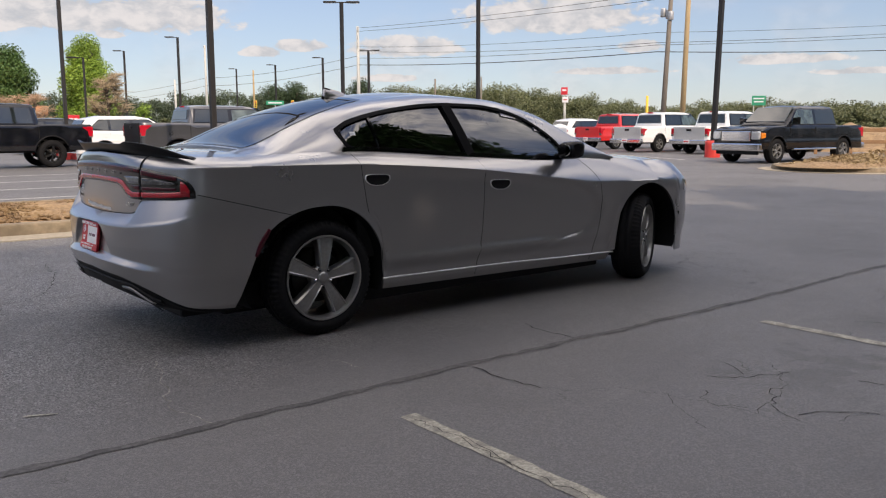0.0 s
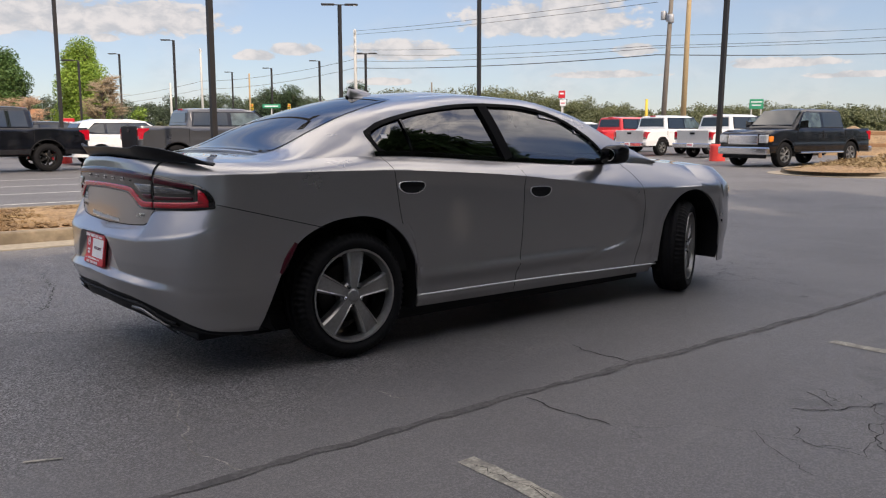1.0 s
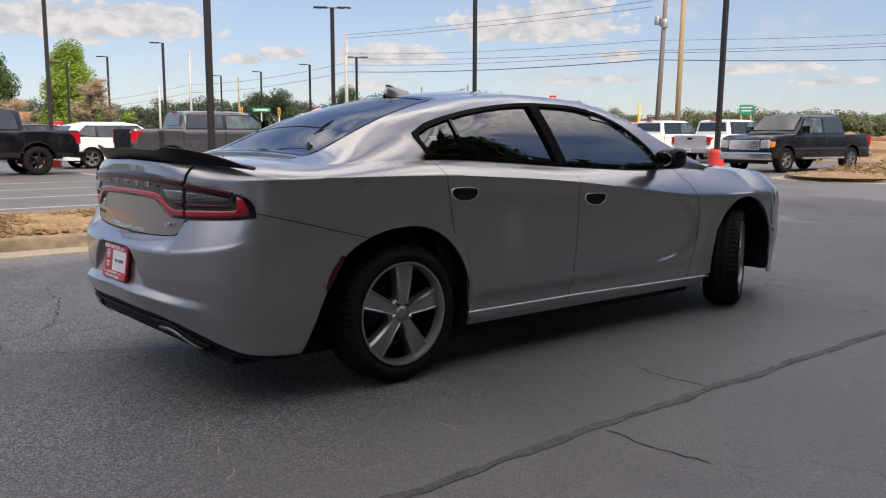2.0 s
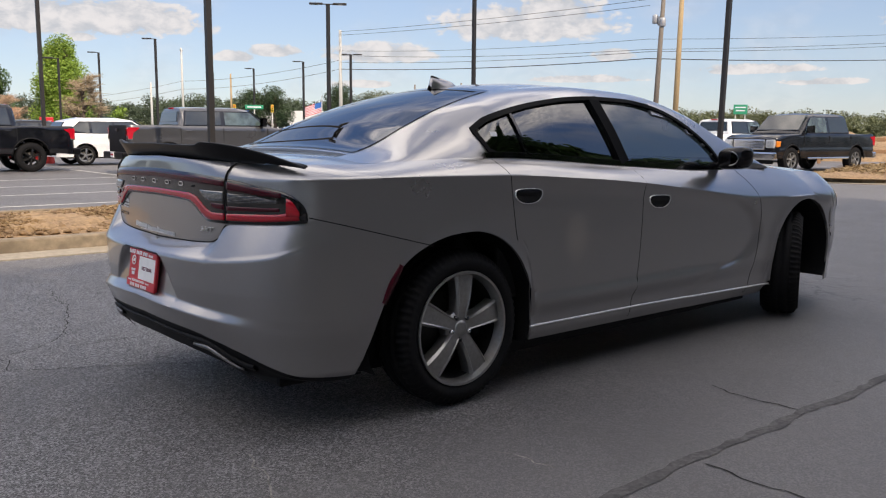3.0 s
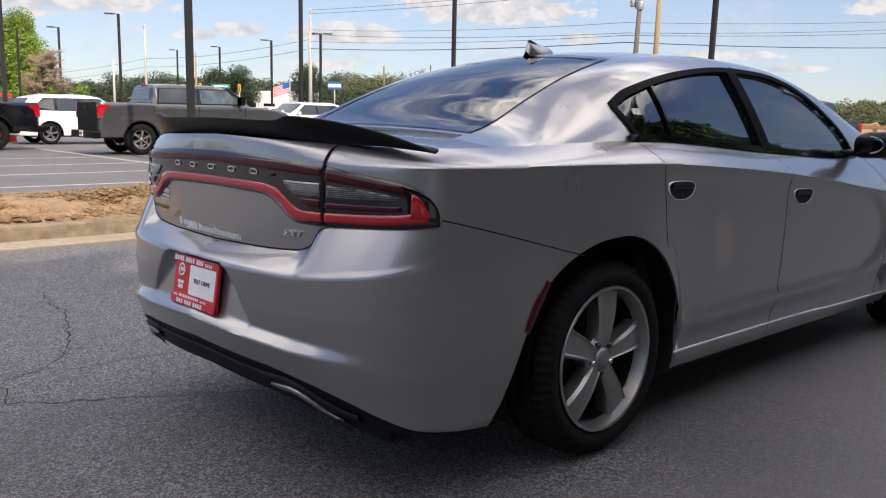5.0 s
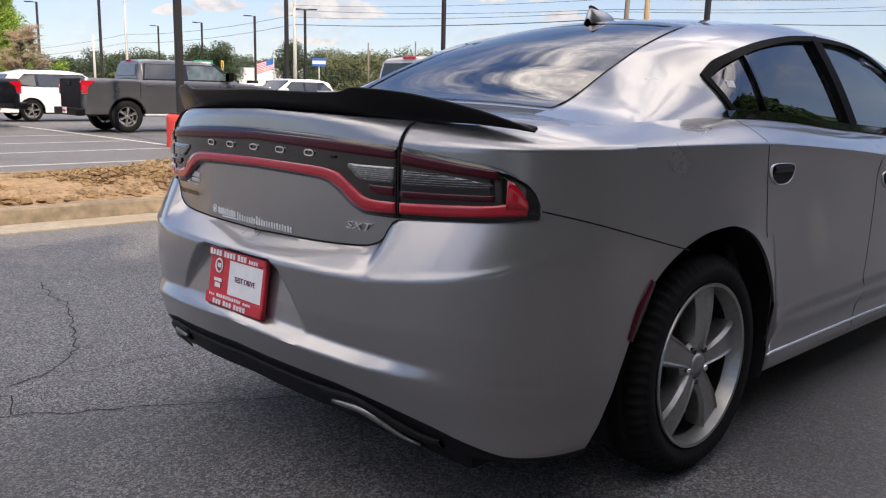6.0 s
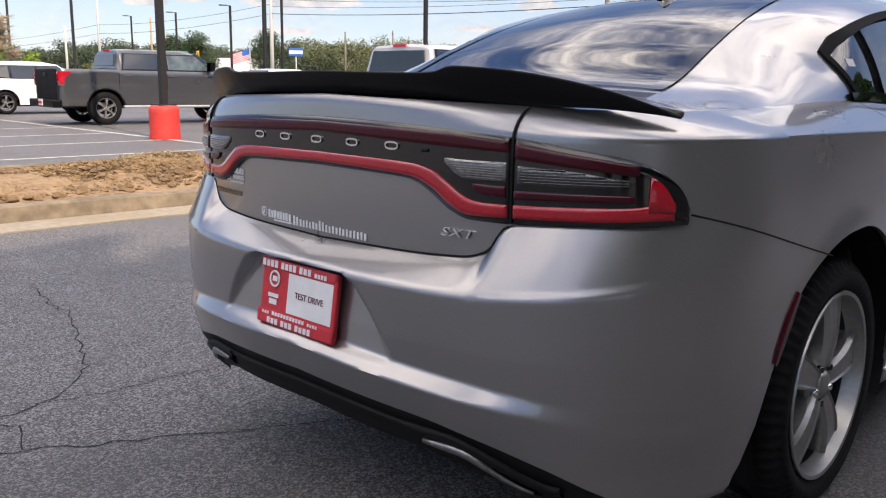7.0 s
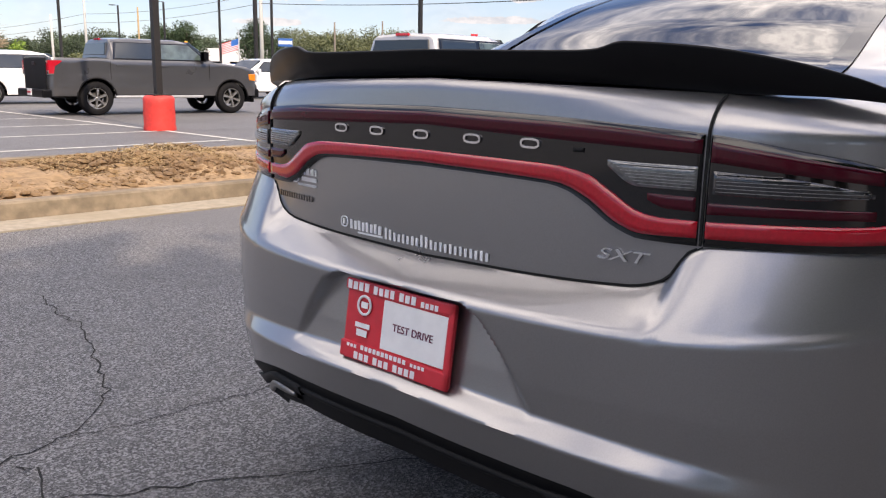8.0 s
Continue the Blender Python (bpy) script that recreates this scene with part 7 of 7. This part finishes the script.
def woods(name, a0, a1, dist, height, mat, seed, label, n, leaf=0.25, wave=0.30, per=1500, deep=0.12):
    """A far belt of trees seen as one mass: crowns of uneven height, overlapping in depth."""
    rnd = random.Random(seed)
    blobs = []
    for k in range(n):
        t = (k + rnd.uniform(-0.6, 0.6)) / n
        a = radians(a0 + (a1 - a0) * t)
        d = dist * rnd.uniform(1 - deep, 1 + deep)
        h = height(t) * rnd.uniform(1 - wave, 1 + wave * 0.4) * (0.78 + 0.22 * d / dist)
        x, y = d * math.cos(a), d * math.sin(a)
        z = ground_z(x, y)
        blobs.append((x, y, z + h * 0.28, h * 0.40, h * 0.28))
        for q in range(4):
            r = h * rnd.uniform(0.14, 0.25)
            blobs.append((x + rnd.gauss(0, 0.22) * h, y + rnd.gauss(0, 0.22) * h, z + h * rnd.uniform(0.5, 0.86), r, r * 0.75))
    v, f = leaves(rnd, blobs, n * per, leaf)
    return tagged(mesh_part(name, v, f, mat, None, smooth=False), label, "woods", kind="stuff")


woods("far_woods", 51, 92, 205, lambda t: 8.2 + 1.4 * math.exp(-((t - 0.25) / 0.2) ** 2) + 0.4 * math.sin(23 * t), LEAF_WOODS_DARK, 21, "belt of dark green far woods along the horizon", 220, 0.2, per=1300, wave=0.2)
woods("far_woods", 12, 54, 205, lambda t: 6.9 + 4.6 * smooth01((t - 0.58) / 0.28) + 0.4 * math.sin(19 * t), LEAF_WOODS, 22, "belt of mixed spring-green far woods along the horizon", 260, 0.2, per=1200, wave=0.20)
woods("far_woods", 20, 90, 118, lambda t: 2.2 + 0.7 * math.sin(31 * t), LEAF_WOODS, 23, "low scrub at the far edge of the lot", 110, 0.16, 0.5)
# two belts out of view, added so that paint and glass mirror something dark
woods("far_woods", 92, 200, 150, lambda t: 9.0 + 2.0 * math.sin(17 * t), LEAF_WOODS_DARK, 24, "unseen belt of woods added behind the lot to darken reflections", 60, 0.9, per=500)
woods("far_woods", -160, 12, 140, lambda t: 11.0 + 3.0 * math.sin(21 * t), LEAF_WOODS_DARK, 25, "unseen belt of woods added behind the building to darken reflections", 90, 0.9, per=500)

# ---- roadside: store, signs, flag, fence ----
BRICK_ORANGE = material("orange_render", (0.55, 0.26, 0.13), 0.8, spread=0.1)
SIGN_RED = material("sign_red", (0.60, 0.02, 0.03), 0.4)
SIGN_GREEN = material("sign_green", (0.02, 0.30, 0.16), 0.4)
SIGN_BLUE = material("sign_blue", (0.03, 0.14, 0.45), 0.35)
SIGN_YELLOW = material("sign_yellow", (0.75, 0.50, 0.05), 0.5)
WHITE_WALL = material("white_cladding", (0.75, 0.75, 0.73), 0.6, spread=0.05)
TIMBER = material("fence_timber", (0.36, 0.20, 0.10), 0.8, spread=0.2, scale=15)

store = thing("store", "low orange and white roadside store", "building", pose(8.5, 67, ground_z(8.5, 67)))
part("wall", box_bm((14, 8, 2.3), (0, 4, 1.15), 0.02), WHITE_WALL, store)
part("fascia", box_bm((14.4, 8.4, 0.7), (0, 4, 2.55), 0.03), BRICK_ORANGE, store)
for k in range(6):
    part("window", box_bm((1.5, 0.08, 1.3), (-5.6 + 2.2 * k, -0.02, 1.2), 0.02), GLOSS_BLACK, store)


def sign(name, x, y, w, h, z, mat, label, marks=(), face=35, post=POLE_PALE, posts=1):
    """A board on posts with plain shapes on it; (u, v, w, h, material) marks."""
    ob = thing(name, label, "sign", pose(x, y, ground_z(x, y), 0, 0, face - 90), "roadside signs")
    for k in range(posts):
        px = 0 if posts == 1 else (k - 0.5) * w * 0.7
        v, f = tube([(px, 0, 0), (px, 0, z + h / 2)], 0.07, 8)
        mesh_part("post", v, f, post, ob)
    board = part("board", box_bm((w, 0.14, h), (0, -0.1, z), 0.03), mat, ob)
    for u, v_, mw, mh, mm in marks:
        part("mark", box_bm((mw, 0.03, mh), (u, -0.185, z + v_), 0.01), mm, board)
    return ob


W = PLATE_WHITE
sign("store_sign", 16.6, 63.5, 0.95, 0.85, 1.75, SIGN_RED, "red square sign with white marks", ((-0.14, 0, 0.30, 0.34, W), (0.2, 0.02, 0.22, 0.3, W)), 80)
sign("road_sign", 95.96, 53.1, 1.65, 1.2, 4.35, SIGN_GREEN, "green highway sign with pale bars", ((0, 0.25, 1.3, 0.15, W), (0, -0.15, 1.1, 0.15, W)), 33, posts=2)
sign("shop_sign", 75.66, 67.3, 0.8, 0.9, 5.5, SIGN_RED, "red and white roadside sign on a pole", ((0, 0.1, 0.5, 0.2, W),), 42)
sign("shop_sign", 75.76, 67.2, 0.75, 0.7, 4.45, W, "white roadside sign panel on a pole", ((0, 0, 0.45, 0.12, SIGN_RED),), 42)
sign("shop_sign", 60.5, 84.2, 1.7, 0.95, 4.6, SIGN_BLUE, "blue roadside sign with white marks", ((0, 0, 1.6, 0.4, W),), 53)
sign("street_sign", 44.07, 82.6, 2.0, 0.45, 3.9, SIGN_GREEN, "green street name board with a pale bar", ((0, 0, 1.5, 0.14, W),), 58)
for dx in (-2.2, 2.0):
    ob = sign("traffic_light", 44.07 + dx * 0.85, 82.6 - dx * 0.5, 0.30, 0.85, 3.75, SIGN_YELLOW, "yellow traffic light box", ((0, 0.24, 0.16, 0.16, SIGN_RED), (0, 0, 0.16, 0.16, GLOSS_BLACK), (0, -0.24, 0.16, 0.16, GLOSS_BLACK)), 58)
utility_pole(52.8, 37.2, 3.6, 0.12, SIGN_YELLOW, "short yellow marker post")
hall = thing("far_building", "long white building behind the trees", "building", pose(72, 118, ground_z(72, 118), 0, 0, -35))
part("wall", box_bm((16, 8, 4.6), (0, 4, 2.3), 0.03), WHITE_WALL, hall)
part("sign_box", box_bm((1.6, 0.3, 1.6), (-4.0, -0.2, 4.6), 0.03), GLOSS_BLACK, hall)
for k in range(5):
    part("window", box_bm((1.8, 0.1, 1.2), (-6 + 3 * k, -0.03, 2.0), 0.03), GLOSS_BLACK, hall)
flag = thing("flag", "red and white striped flag with a blue corner on a pole", "flag", pose(55.5, 86.5, ground_z(55.5, 86.5), 0, 0, -35))
v, f = tube([(0, 0, 0), (0, 0, 5.6)], 0.06, 8)
mesh_part("pole", v, f, METAL_GREY, flag)
for k in range(13):
    wave = lambda t: 0.10 * math.sin(7 * t)
    v, f = grid(2, 13, lambda i, j: (-2.3 * j / 12, wave(j / 12), 4.9 - 0.095 * (k + i) - 0.75 * (j / 12)))
    mesh_part("stripe", v, f, SIGN_RED if k % 2 == 0 else W, flag)
v, f = grid(2, 6, lambda i, j: (-0.9 * j / 5, wave(0.4 * j / 5) - 0.015, 4.9 - 0.66 * i - 0.75 * 0.39 * (j / 5)))
mesh_part("corner", v, f, SIGN_BLUE, flag)
# timber rails and a soil heap past the dark pickup
rail = thing("fence", "low timber rail fence at the lot's edge", "fence", pose(35.2, 11.0, ground_z(35.2, 11.0), 0, 0, -62))
for k in range(7):
    part("post", box_bm((0.14, 0.14, 1.2), (-4.2 + 1.4 * k, 0, 0.6), 0.02), TIMBER, rail)
for z in (0.55, 1.05):
    part("rail", box_bm((8.6, 0.06, 0.16), (0, -0.08, z), 0.01), TIMBER, rail)
v, f = grid(17, 33, lambda i, j: (42 + 5.0 * (j / 16 - 1) * math.sin(math.pi * i / 16) + 0, 16 + 4.0 * math.cos(math.pi * i / 16), ground_z(42, 16) - 0.05 + 1.5 * max(0, 1 - (j / 16 - 1) ** 2) * math.sin(math.pi * i / 16) * (0.8 + 0.5 * noise.noise(Vector((i * 0.5, j * 0.4, 2))))))
tagged(mesh_part("soil_heap", v, f, SOIL, None), "heap of tan soil beyond the lot", "soil", kind="stuff")

# ---- more vehicles further off ----
wagon("suv", "white sport utility wagon parked behind the dark pickup", stand(37.3, 15.9, 180), WHITE_PAINT)
wagon("suv", "black sport utility wagon parked behind the lifted pickup", stand(7.9, 38.5, 0), BLACK_PAINT)
wagon("car", "dark low car parked far down the lot", stand(15.9, 40.5, 0), CHARCOAL_PAINT, roof=1.48, belt=0.98, category="car")
pickup("pickup_truck", "silver pickup seen from behind with red brake lamp", stand(8.6, 10.45, 4), SILVER_AND_SHADED_WHITE)
wagon("suv", "white sport utility wagon facing the lane", stand(21.3, 31.0, 185), WHITE_PAINT)
wagon("car", "white car parked far down the lot", stand(24.8, 40.3, 200), WHITE_PAINT, roof=1.5, belt=1.0, category="car")
wagon("suv", "dark sport utility wagon behind the red pickup", stand(42.6, 36.0, -10), CHARCOAL_PAINT)

for ob in list(scene.objects):
    if ob.type == "EMPTY" and ob.name.startswith(("pickup_truck", "suv", "car")):
        face_out(ob, (1.6, 0, 0.85))
